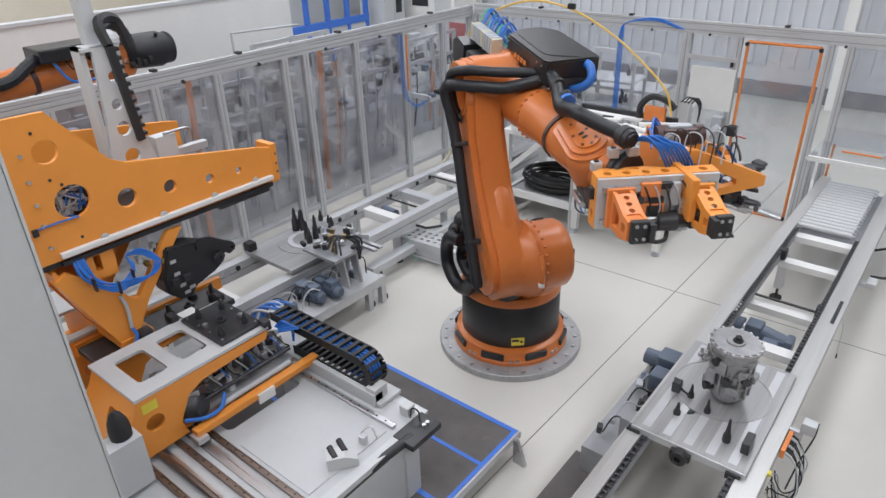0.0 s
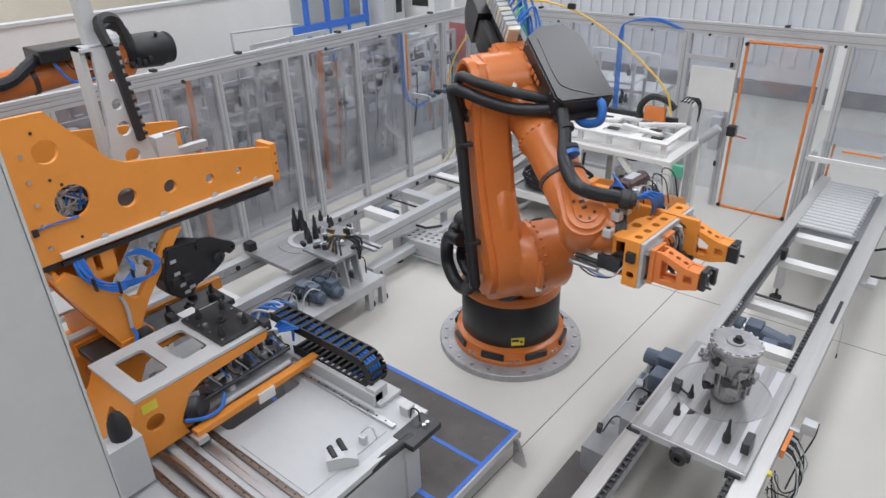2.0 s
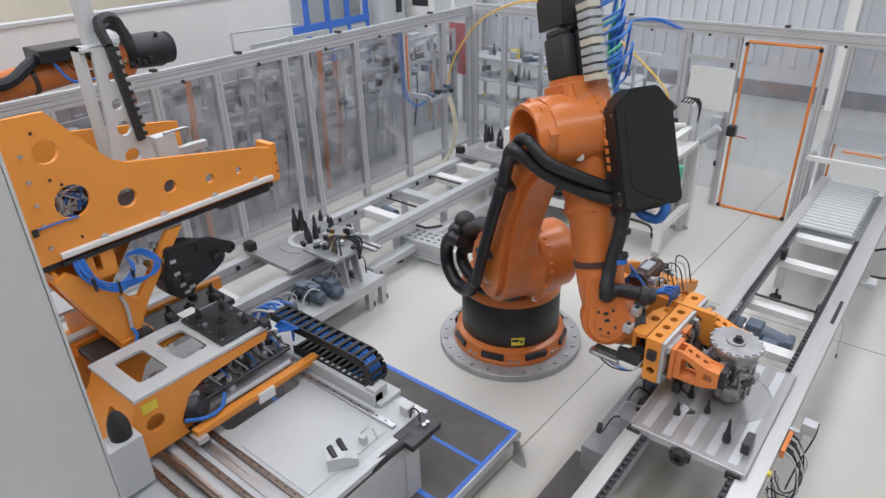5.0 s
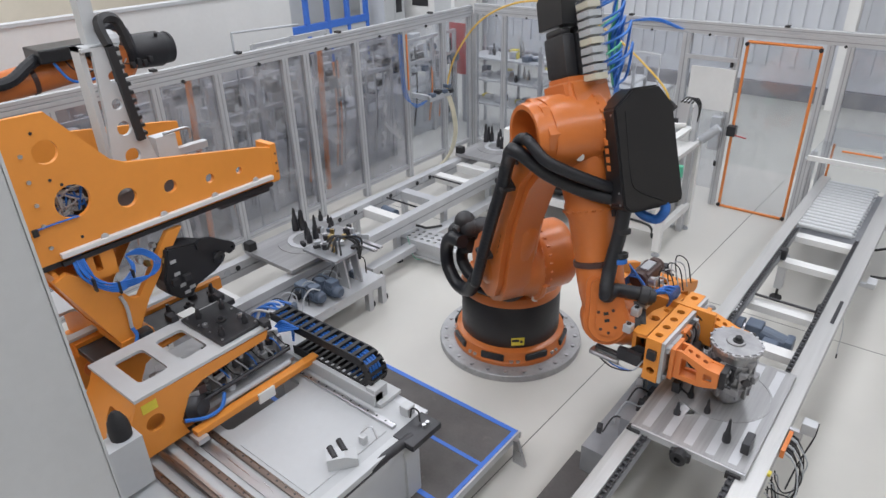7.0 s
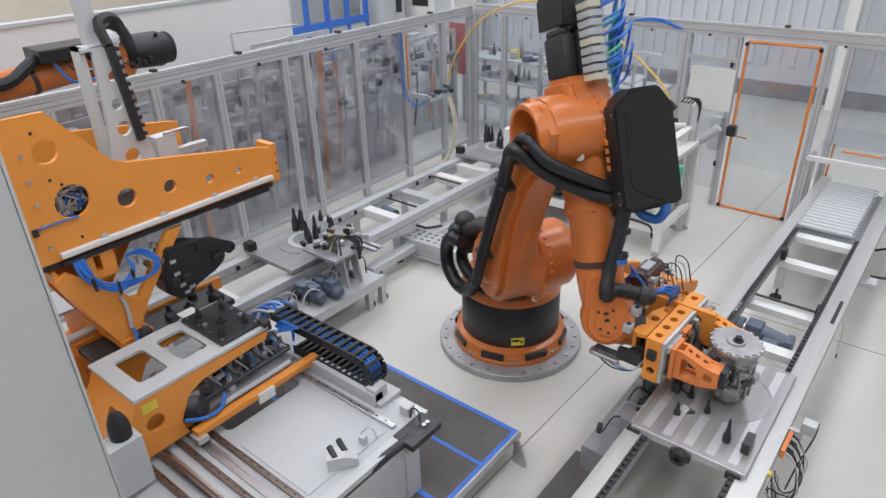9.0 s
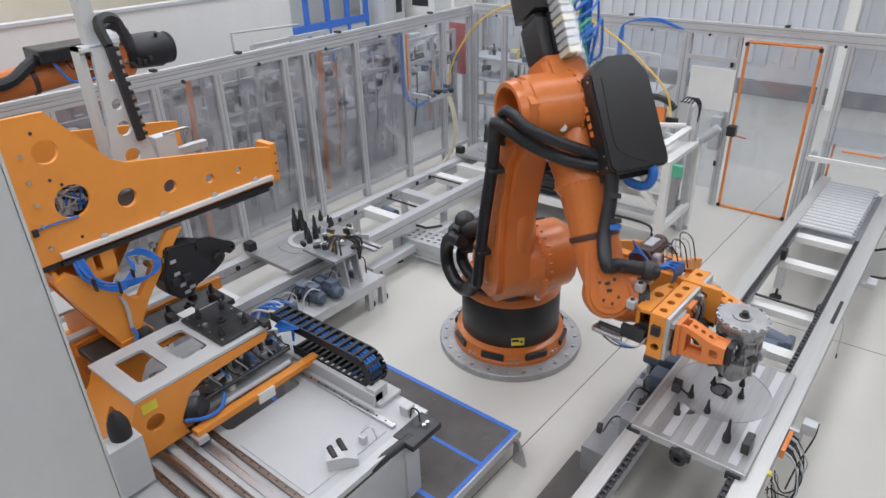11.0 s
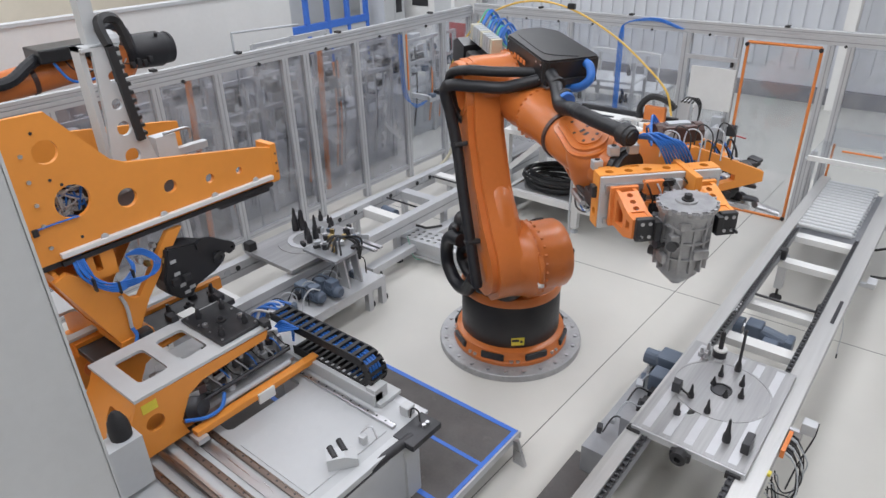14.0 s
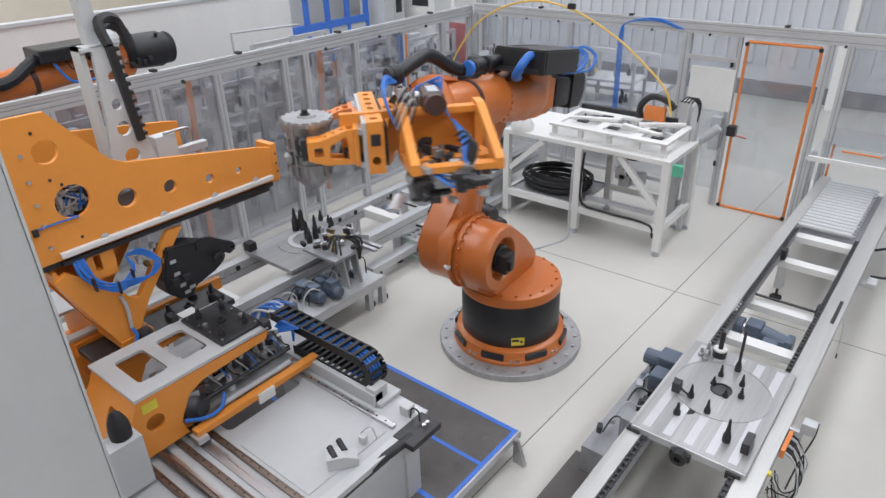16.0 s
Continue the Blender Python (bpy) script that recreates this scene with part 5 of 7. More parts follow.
def carriage():
    c = thing("slide_carriage", None, "orange and white sliding fixture carriage on the table's rails", "carriage")
    X, Z0, Z1 = -.38, .775, 1.15
    out = [(-3.26, Z0), (-2.83, Z0 + .01), (-2.86, .88), (-2.78, 1.03), (-2.68, 1.075), (-2.22, 1.10), (-2.20, Z1), (-3.07, Z1 + .01)]
    front = part("front_plate", sheet(B(), out, [circle2(-3.0, .98, .055, 24)], .025, YZ(X - .025)), M_FRAMEOR, c)
    part("yellow_label", box(B(), (X + .002, -3.01, 1.10), (.003, .09, .06)), M_YELLOW, front)
    part("back_plate", sheet(B(), out, [], .025, YZ(X - .50)), M_FRAMEOR, c)
    top = sheet(B(), [(-.90, -3.08), (X, -3.08), (X, -2.19), (-.90, -2.19)],
                [rect2(-.80, -2.98, -.50, -2.80, .03), rect2(-.80, -2.72, -.50, -2.54, .03)], .02, Matrix.Translation((0, 0, Z1 + .012)))
    part("top_plate", top, M_LGREY, c, "light grey top plate with square cut-outs")
    part("end_plate", sheet(B(), [(-.88, 0), (X - .027, 0), (X - .027, .38), (-.88, .38)], [rect2(-.62, .10, -.50, .20, .02)], .02, frame_m((0, -3.07, Z1), (1, 0, 0), (0, -.5, -.87))), M_FRAMEOR, c)
    part("inner_floor", span(B(), (-.88, -3.05, Z0 + .02), (X - .03, -2.30, Z0 + .05)), M_FRAMEOR, c)
    pp = part("pin_plate", span(B(), (-.86, -2.50, Z1 + .032), (-.42, -2.20, Z1 + .055), .005), M_DARKSTEEL, c, "dark pin plate")
    for x, y in ((-.78, -2.42), (-.76, -2.26), (-.50, -2.44), (-.50, -2.27)):
        part("pin", lathe(B(), (x, y, Z1 + .055), (0, 0, 1), [(0, .02), (.03, .02), (.045, .012), (.065, .01), (.07, .004)], 14), M_DARKSTEEL, pp, smooth=True)
    part("centre_boss", lathe(B(), (-.64, -2.35, Z1 + .055), (0, 0, 1), [(0, .035), (.012, .035), (.014, .02), (.03, .018), (.032, .006)], 18), M_DARKSTEEL, pp, smooth=True)
    bolts(pp, [(x, y, Z1 + .055) for x in (-.83, -.70, -.58, -.45) for y in (-2.47, -2.23)], .008, .006, M_STEEL)
    for x, y in ((-.66, -2.45), (-.58, -2.25)):
        part("bush", lathe(B(), (x, y, Z1 + .055), (0, 0, 1), [(0, .018), (.02, .018), (.022, .010), (.012, .009)], 14), M_STEEL, pp)
    for x, y in ((-.92, -2.52), (-.40, -2.20), (-.9, -2.19)):
        part("corner_clamp", box(B(), (x, y, Z1 + .055), (.07, .05, .04), .006), M_DARKSTEEL, c)
    # lower bar and the work bay
    bar = part("lower_bar", span(B(), (-.33, -2.84, .80), (-.27, -1.92, .845), .006), M_FRAMEOR, c)
    part("bar_rod", rod(B(), (-.345, -2.62, .865), (-.345, -2.10, .865), .018, seg=16), M_GREYP, bar, smooth=True)
    part("rod_sleeve", rod(B(), (-.40, -2.78, .92), (-.40, -2.05, .92), .014, seg=16), M_DARKSTEEL, bar, smooth=True)
    part("bay_floor", span(B(), (-.85, -2.80, .84), (-.36, -2.05, .87)), M_CAST, c)
    part("bar_foot", span(B(), (-.33, -2.86, .775), (-.24, -2.79, .81)), M_ALU, bar)
    part("switch_plate", span(B(), (-.27, -2.42, .77), (-.255, -2.30, .84)), M_WHITE, bar)
    rnd = random.Random(21)
    for i in range(26):
        y = rnd.uniform(-2.78, -2.05)
        x = rnd.uniform(-.80, -.42)
        z = .87
        h = rnd.uniform(.05, .17)
        mt = (M_CAST, M_STEEL, M_DARKSTEEL, M_BLACK, M_ALU)[i % 5]
        if i % 3:
            part("bay_fitting", lathe(B(), (x, y, z), (0, 0, 1), [(0, .03), (h * .5, .028), (h * .55, .018), (h, .015)], 12), mt, c, smooth=True)
        else:
            part("bay_block", box(B(), (x, y, z + h * .4), (rnd.uniform(.05, .1), rnd.uniform(.05, .12), h * .8), .008, pose(0, 0, 0, 0, 0, rnd.uniform(-25, 25))), mt, c)
    for i in range(46):
        c2 = (rnd.uniform(-.60, -.41), rnd.uniform(-2.76, -2.06), rnd.uniform(.87, 1.08))
        part("bay_block", box(B(), c2, (rnd.uniform(.02, .05), rnd.uniform(.02, .08), rnd.uniform(.02, .06)), .004, pose(0, 0, 0, 0, 0, rnd.uniform(-30, 30))), (M_DARKSTEEL, M_CAST, M_BLACK, M_ALU, M_STEEL, M_BROWN)[i % 6], c)
    for i in range(10):
        y = -2.70 + .065 * i
        part("bay_wire", tube(B(), [(-.46, y, 1.06), (-.41, y + .03, .98 + .03 * (i % 3)), (-.42, y + .08, .92), (-.48, y + .05, .88)], .005, 6, 6), (M_RUBBER, M_GREYP, M_BLUE)[i % 3], c)
    for i in range(10):
        x2, y2 = rnd.uniform(-.78, -.54), rnd.uniform(-2.95, -2.58)
        part("bay_block", box(B(), (x2, y2, .92 + rnd.uniform(0, .1)), (rnd.uniform(.04, .09), rnd.uniform(.04, .12), .05), .005, pose(0, 0, 0, 0, 0, rnd.uniform(-40, 40))), (M_DARKSTEEL, M_LGREY, M_ALU, M_MOTOR)[i % 4], c)
    part("bay_hub", lathe(B(), (-.44, -2.76, .90), (1, .3, .2), [(0, .09), (.05, .09), (.07, .06), (.10, .05)], 20), M_DARKSTEEL, c, smooth=True)
    part("bay_ring", lathe(B(), (-.50, -2.74, .98), (1, 0, .4), [(0, .04), (.03, .04), (.035, .025)], 18), M_ORANGE, c, smooth=True)
    part("air_line", tube(B(), [(-.34, -2.86, .91), (-.31, -2.74, .87), (-.31, -2.64, .88), (-.36, -2.58, .92)], .012, 7, 7), M_BLUE, c)
    for i in range(6):
        part("air_line", tube(B(), [(-.62, -1.99 - .02 * i, .96), (-.55 + .03 * i, -1.97, 1.03), (-.50, -1.93, .97), (-.44, -1.98, .92 + .02 * i)], .008, 6, 6), M_BLUE, c)
    # second rail of the fixture behind the top plate, with its posts
    br = part("rear_fixture", span(B(), (-1.25, -3.0, 1.06), (-.95, -2.05, 1.10), .006), M_DARKSTEEL, c)
    part("rear_edge", span(B(), (-1.30, -3.0, 1.03), (-1.26, -1.95, 1.12)), M_FRAMEOR, c)
    for x, y, h in ((-1.1, -2.45, .10), (-1.05, -2.15, .13), (-1.15, -2.1, .06), (-1.0, -2.75, .06), (-1.12, -2.3, .04), (-1.2, -2.22, .08)):
        part("pin", lathe(B(), (x, y, 1.10), (0, 0, 1), [(0, .035), (h * .4, .032), (h * .5, .018), (h, .012)], 14), M_DARKSTEEL, br, smooth=True)
    part("cable_block", box(B(), (-.95, -2.70, 1.14), (.09, .09, .13), .02), M_BLACK, c)
    # rear orange lower bracket
    part("rear_bracket", sheet(B(), [(-3.4, .76), (-2.96, .76), (-2.80, .83), (-2.743, .915), (-2.74, 1.04), (-2.815, 1.118), (-3.4, 1.13)], [], .03, YZ(-1.33)), M_FRAMEOR, c)
    part("rear_cap", sheet(B(), [(-2.0, -3.4), (-1.295, -3.4), (-1.295, -2.813), (-1.40, -2.72), (-2.0, -2.72)], [rect2(-1.66, -3.0, -1.36, -2.815, .03)], .02, Matrix.Translation((0, 0, 1.13))), M_LGREY, c)
    part("rear_well", span(B(), (-1.98, -3.38, .80), (-1.36, -2.80, .83)), M_FRAMEOR, c)
    part("rear_bracket", span(B(), (-1.98, -2.80, .80), (-1.36, -2.775, 1.128)), M_FRAMEOR, c)
    part("bracket_disc", lathe(B(), (-1.30, -2.93, .89), (1, 0, 0), [(0, .06), (.006, .058)], 24), M_FINGER, c)
    part("clear_tube", tube(B(), [(-.55, -3.12, 1.0), (-.50, -3.15, .97), (-.46, -3.2, .99)], .04, 5, 12), M_ALU, c)
    bl = part("buffer_block", sheet(B(), [(-.36, -3.40), (-.23, -3.40), (-.23, -3.14), (-.36, -3.14)], [], .32, Matrix.Translation((0, 0, .76))), M_LGREY, c)
    part("buffer", lathe(B(), (-.31, -3.21, 1.08), (0, 0, 1), [(0, .055), (.05, .057), (.10, .05), (.145, .03), (.165, .012)], 20), M_RUBBER, bl, smooth=True)


def cable_chain():
    c = thing("cable_chain", None, "black drag chain carrying blue air hoses beside the table", "cable chain")
    y0, y1 = -1.945, -1.80
    xa, xb, zb, zt = -.72, .13, .80, .99
    R = (zt - zb) / 2
    n = 12
    path = [(xa + (xb - xa) * i / n, zt) for i in range(n + 1)]
    path += [(xb + R * math.sin(a), (zb + zt) / 2 + R * math.cos(a)) for a in (math.pi * k / 6 for k in range(1, 6))]
    path += [(xb - (xb - xa) * .75 * i / n, zb) for i in range(n + 1)]
    for i in range(len(path) - 1):
        (xA, zA), (xB, zB) = path[i], path[i + 1]
        a = math.degrees(math.atan2(zB - zA, xB - xA))
        l = math.hypot(xB - xA, zB - zA)
        lk = part("chain_link", B_link(l, y1 - y0), M_RUBBER, c, m=pose((xA + xB) / 2, (y0 + y1) / 2, (zA + zB) / 2, 0, -a, 0))
    for k in range(4):
        y = y0 + .035 + .025 * k
        pts = [(x, y, z + .004 * math.sin(k + i)) for i, (x, z) in enumerate(path)][:22]
        part("air_hose", tube(B(), pts, .0095, 3, 7), M_BLUE, c, smooth=True)
    rnd = random.Random(8)
    for k in range(6):
        y = y0 + .03 * k
        part("hose_end", tube(B(), [(xa, y + .04, zt), (xa - .08, y + rnd.uniform(-.05, .05), zt + .03), (xa - .16, y - .05, zt - .02), (xa - .14, y - .12, zt - .1)], .010, 6, 7), M_BLUE if k % 3 else M_LGREY, c)
    part("trough", span(B(), (-.8, y0 - .02, .735), (.34, y1 + .02, .76)), M_LGREY, c)
    part("trough_bracket", span(B(), (-.8, y0, .0), (-.7, y1, .735)), M_LGREY, c)


def B_link(l, w):
    bm = B()
    for sy in (-1, 1):
        box(bm, (0, sy * (w / 2 - .006), 0), (l * 1.02, .012, .062), .003)
    for sz in (-1, 1):
        box(bm, (0, 0, sz * .026), (l * .42, w - .02, .010))
    box(bm, (0, 0, 0), (.006, w - .02, .05))
    return bm


def platform():
    p = thing("step_platform", None, "low dark rubber-topped platform edged with blue tape", "platform")
    x0, x1, y0, y1, z = -1.2, .83, -2.6, -1.15, .22
    part("deck", span(B(), (x0, y0, z - .03), (x1, y1, z)), M_MAT, p)
    for a, b in (((x0, y1 - .035), (x1, y1)), ((x1 - .03, y0), (x1, y1 - .035)), ((x0, -1.575), (x1 - .03, -1.545)), ((x0, -1.99), (x1 - .03, -1.955))):
        part("tape", span(B(), (*a, z), (*b, z + .003)), M_TAPE, p)
    part("edge_rail", span(B(), (x0, y1, z - .06), (x1 + .02, y1 + .012, z - .002)), M_ALU, p)
    part("edge_rail", span(B(), (x1, y0, z - .06), (x1 + .014, y1, z - .002)), M_ALU, p)
    part("corner_foot", sheet(B(), [(0, 0), (.10, 0), (.03, .20), (0, .20)], [], .03, frame_m((.845, -1.20, 0), (1, 0, 0), (0, 0, 1))), M_STEEL, p)
    for x in (-1.1, .7):
        for y in (-2.5, -1.25):
            part("leg", span(B(), (x - .03, y - .03, 0), (x + .03, y + .03, z - .03)), M_ALU, p)
    # floor plate near the right-hand conveyor
    solid("floor_cover", span(B(), (1.20, -2.2, 0.0), (1.375, -.98, .13), .004), M_MAT, "low dark grey steel cover box on the floor", "cover")


def conveyor_left():
    c = thing("transfer_conveyor", None, "aluminium pallet transfer line beside the guard fence", "conveyor")
    T = .50
    y0, y1 = -2.2, 3.5
    for x, w in ((-2.42, .09), (-1.78, .10)):
        p = part("side_rail", span(B(), (x - w / 2, y0, T - .16), (x + w / 2, y1, T), .004), M_ALU, c)
        for sx in (-1, 1):
            part("groove", span(B(), (x + sx * w / 2 - .001, y0, T - .09), (x + sx * w / 2 + .001, y1, T - .075)), M_ALUDK, p)
    hol = [(-2.374, y, T - .05) for y in (-1.25, -1.13, .08, .20, .32, .44, .9, 1.02, 1.14, 1.5, 1.62, 1.74)]
    for i, h in enumerate(hol):
        part("roller_hole", rod(B(), h, (h[0] + .006, h[1], h[2]), .026 if i % 2 else .034, seg=14), M_BLACK if i % 2 else M_GREYP, c)
    for y in (-1.5, .62, 1.25, 1.9, 2.35, -.15):
        part("cross_member", span(B(), (-2.38, y - .06, T - .15), (-1.83, y + .06, T - .05), .004), M_WHITE if y not in (1.25,) else M_ALU, c)
    for y in (.95, 1.78):
        part("drive_shaft", rod(B(), (-2.37, y, T - .05), (-1.83, y, T - .05), .011, seg=8), M_DARKSTEEL, c)
    bm = rod(B(), (-2.3, .82, T - .14), (-2.1, .80, T - .14), .06, seg=16)
    part("gearmotor", bm, M_MOTOR, c, smooth=True)
    for y in (-1.9, -.4, .48, 1.3, 2.2, 3.2):
        for x in (-2.42, -1.80):
            lg = part("leg", span(B(), (x - .03, y - .03, .1), (x + .03, y + .03, T - .16)), M_ALU, c)
            part("foot", lathe(B(), (x, y, 0), (0, 0, 1), [(0, .06), (.02, .06), (.04, .02), (.11, .012)], 16), M_RUBBER, lg)
    part("lower_beam", span(B(), (-1.72, -.1, .14), (-1.60, 3.0, .22), .004), M_ALU, c)
    part("handle", tube(B(), [(-1.72, .72, .36), (-1.66, .74, .36), (-1.6, .76, .35), (-1.5, .9, .35)], .014, 5, 8), M_RUBBER, c)
    part("cable", tube(B(), [(-1.7, .55, .30), (-1.6, .52, .1), (-1.55, .60, .05), (-1.48, .75, .1)], .004, 6, 7), M_GREEN, c)


def pallet_left(y, x=-2.10, pins=True):
    p = thing("workpiece_pallet", pose(x, y, .50), "aluminium pallet with locating pins on the transfer line", "pallet", "pallets on the transfer line")
    part("top_plate", span(B(), (-.36, -.46, .02), (.36, .46, .06), .004), M_PALLET, p)
    part("under_frame", span(B(), (-.32, -.42, 0), (.32, .42, .02)), M_ALUDK, p)
    part("turned_disc", lathe(B(), (0, .05, .06), (0, 0, 1), [(0, .30), (.006, .298), (.007, .22), (.004, .21)], 40), M_PALLET, p)
    part("arc_rib", lathe(B(), (0, .05, .06), (0, 0, 1), [(0, .20), (.018, .20), (.019, .15), (.002, .149)], 32), M_ALU, p)
    part("bumper", box(B(), (-.30, -.42, .10), (.10, .09, .09), .015), M_RUBBER, p)
    if pins:
        for (dx, dy, h, r) in ((-.27, .12, .26, .035), (-.20, .16, .24, .03), (-.02, .06, .20, .03), (.04, .12, .26, .032), (-.28, .20, .2, .03), (-.25, .44, .11, .026), (-.06, .42, .10, .024), (.0, .34, .08, .02), (-.14, .45, .09, .02), (.06, .02, .16, .03)):
            part("locating_pin", lathe(B(), (dx, dy, .06), (0, 0, 1), [(0, r), (h * .45, r * .95), (h * .6, r * .6), (h * .85, r * .5), (h, r * .2)], 14), M_DARKSTEEL, p, smooth=True)
    return p


def lift_station():
    s = thing("lift_station", None, "aluminium lift and stop station with small motors beside the line", "conveyor station")
    part("base_plate", span(B(), (-1.74, -1.55, .30), (-1.28, -.28, .335), .004), M_ALU, s)
    part("base_plate", span(B(), (-2.15, -2.1, .30), (-1.55, -1.45, .335), .004), M_ALU, s)
    for y in (-1.42, -.42, -.24):
        part("leg", span(B(), (-1.38, y - .03, 0), (-1.32, y + .03, .30), .003), M_ALU, s)
        part("foot", lathe(B(), (-1.40, y + .06, 0), (0, 0, 1), [(0, .05), (.03, .05), (.04, .02), (.3, .012)], 14), M_RUBBER, s)
    part("front_rail", span(B(), (-1.34, -1.5, .24), (-1.28, -.28, .30), .003), M_ALU, s)
    for y, x in ((-.98, -1.50), (-.82, -1.44)):
        prof = [(0, .056)]
        for k in range(6):
            prof += [(.03 + .022 * k, .056), (.031 + .022 * k, .066), (.039 + .022 * k, .066), (.04 + .022 * k, .056)]
        mo = part("gearmotor", lathe(B(), (x - .04, y, .415), (1, 0, 0), prof + [(.19, .052), (.205, .038)], 20), M_MOTOR, s, "blue-grey gearmotor")
        part("gear_head", span(B(), (x - .16, y - .06, .345), (x - .03, y + .06, .49), .014), M_MOTOR, mo)
        part("terminal_box", span(B(), (x + .0, y - .045, .462), (x + .10, y + .045, .51), .01), M_MOTOR, mo)
    for y in (-.62, -.46):
        part("bracket", sheet(B(), [(-1.62, .335), (-1.36, .335), (-1.42, .66), (-1.56, .66)], [[(-1.54, .40), (-1.46, .40), (-1.50, .56)]], .02, frame_m((0, y, 0), (1, 0, 0), (0, 0, 1))), M_ALU, s)
    part("top_plate", span(B(), (-1.80, -.78, .66), (-1.36, -.36, .685)), M_ALUDK, s)
    rnd = random.Random(17)
    for i in range(34):
        c = (rnd.uniform(-1.85, -1.35), rnd.uniform(-.78, -.30), .70 + rnd.uniform(0, .09))
        part("sensor_block", box(B(), c, (rnd.uniform(.02, .08), rnd.uniform(.02, .07), rnd.uniform(.02, .06)), .005, pose(0, 0, 0, 0, 0, rnd.uniform(-40, 40))),
             (M_DARKSTEEL, M_BLACK, M_ALU, M_MOTOR, M_BRASSY, M_GREYP)[i % 6], s)
    for i in range(5):
        a = rnd.uniform(-.05, .05)
        part("wire", tube(B(), [(-1.6 + .06 * i, -.7, .72), (-1.5 + a, -.60, .82), (-1.4, -.45 + a, .76), (-1.34, -.5, .60)], .010, 6, 6), M_RUBBER, s)
    for i in range(9):
        y = -1.42 + .12 * i
        part("valve", box(B(), (-1.60 + .05 * (i % 3), y, .37 + .02 * (i % 2)), (.06, .05, .07), .006), (M_DARKSTEEL, M_GREYP, M_MOTOR)[i % 3], s)
        part("wire", tube(B(), [(-1.58, y, .40), (-1.54, y + .06, .52), (-1.46, y + .12, .50), (-1.42, y + .10, .36)], .006, 6, 6), (M_RUBBER, M_GREYP)[i % 2], s)
    part("slide_arm", span(B(), (-1.42, -.44, .69), (-1.20, -.40, .71)), M_STEEL, s)
    part("slide_arm", span(B(), (-1.42, -.37, .69), (-1.20, -.33, .71)), M_STEEL, s)
    part("clear_shield", tube(B(), [(-1.42, -1.16, .335), (-1.42, -1.12, .46), (-1.40, -1.05, .52), (-1.38, -.97, .48)], .007, 6, 6), M_LGREY, s)
    part("t_handle", span(B(), (-2.02, -1.62, .335), (-1.82, -1.45, .36), .006), M_BLACK, s)
    part("handle_knob", rod(B(), (-1.9, -1.52, .36), (-1.9, -1.52, .44), .02, seg=10), M_BLACK, s)


def step_stool():
    s = thing("step_stool", None, "low perforated aluminium step beside the line", "step")
    m = pose(-1.42, .74, 0, 0, 0, 5)
    s.matrix_basis = m
    holes = [circle2(-.34 + .085 * i, -.08 + .08 * j, .024, 10) for i in range(9) for j in range(3)]
    part("tread", sheet(B(), rect2(-.42, -.15, .42, .15), holes, .012, Matrix.Translation((0, 0, .25))), M_ALU, s)
    part("skirt", span(B(), (-.42, -.15, .17), (.42, -.135, .25)), M_ALU, s)
    part("lower_bar", span(B(), (-.40, -.15, .06), (.40, -.13, .09)), M_ALU, s)
    part("back_skirt", span(B(), (-.42, .135, .17), (.42, .15, .25)), M_ALU, s)
    part("riser", span(B(), (-.39, -.128, .09), (.39, -.122, .17)), M_LGREY, s)
    for x in (-.4, .4):
        for y in (-.14, .14):
            part("leg", span(B(), (x - .015, y - .015, .0), (x + .015, y + .015, .25)), M_GREYP, s)


cover_panel()
station_frame()
slide_table()
carriage()
cable_chain()
platform()
conveyor_left()
pallet_left(-.52)
pallet_left(2.86, -2.12)
lift_station()
step_stool()

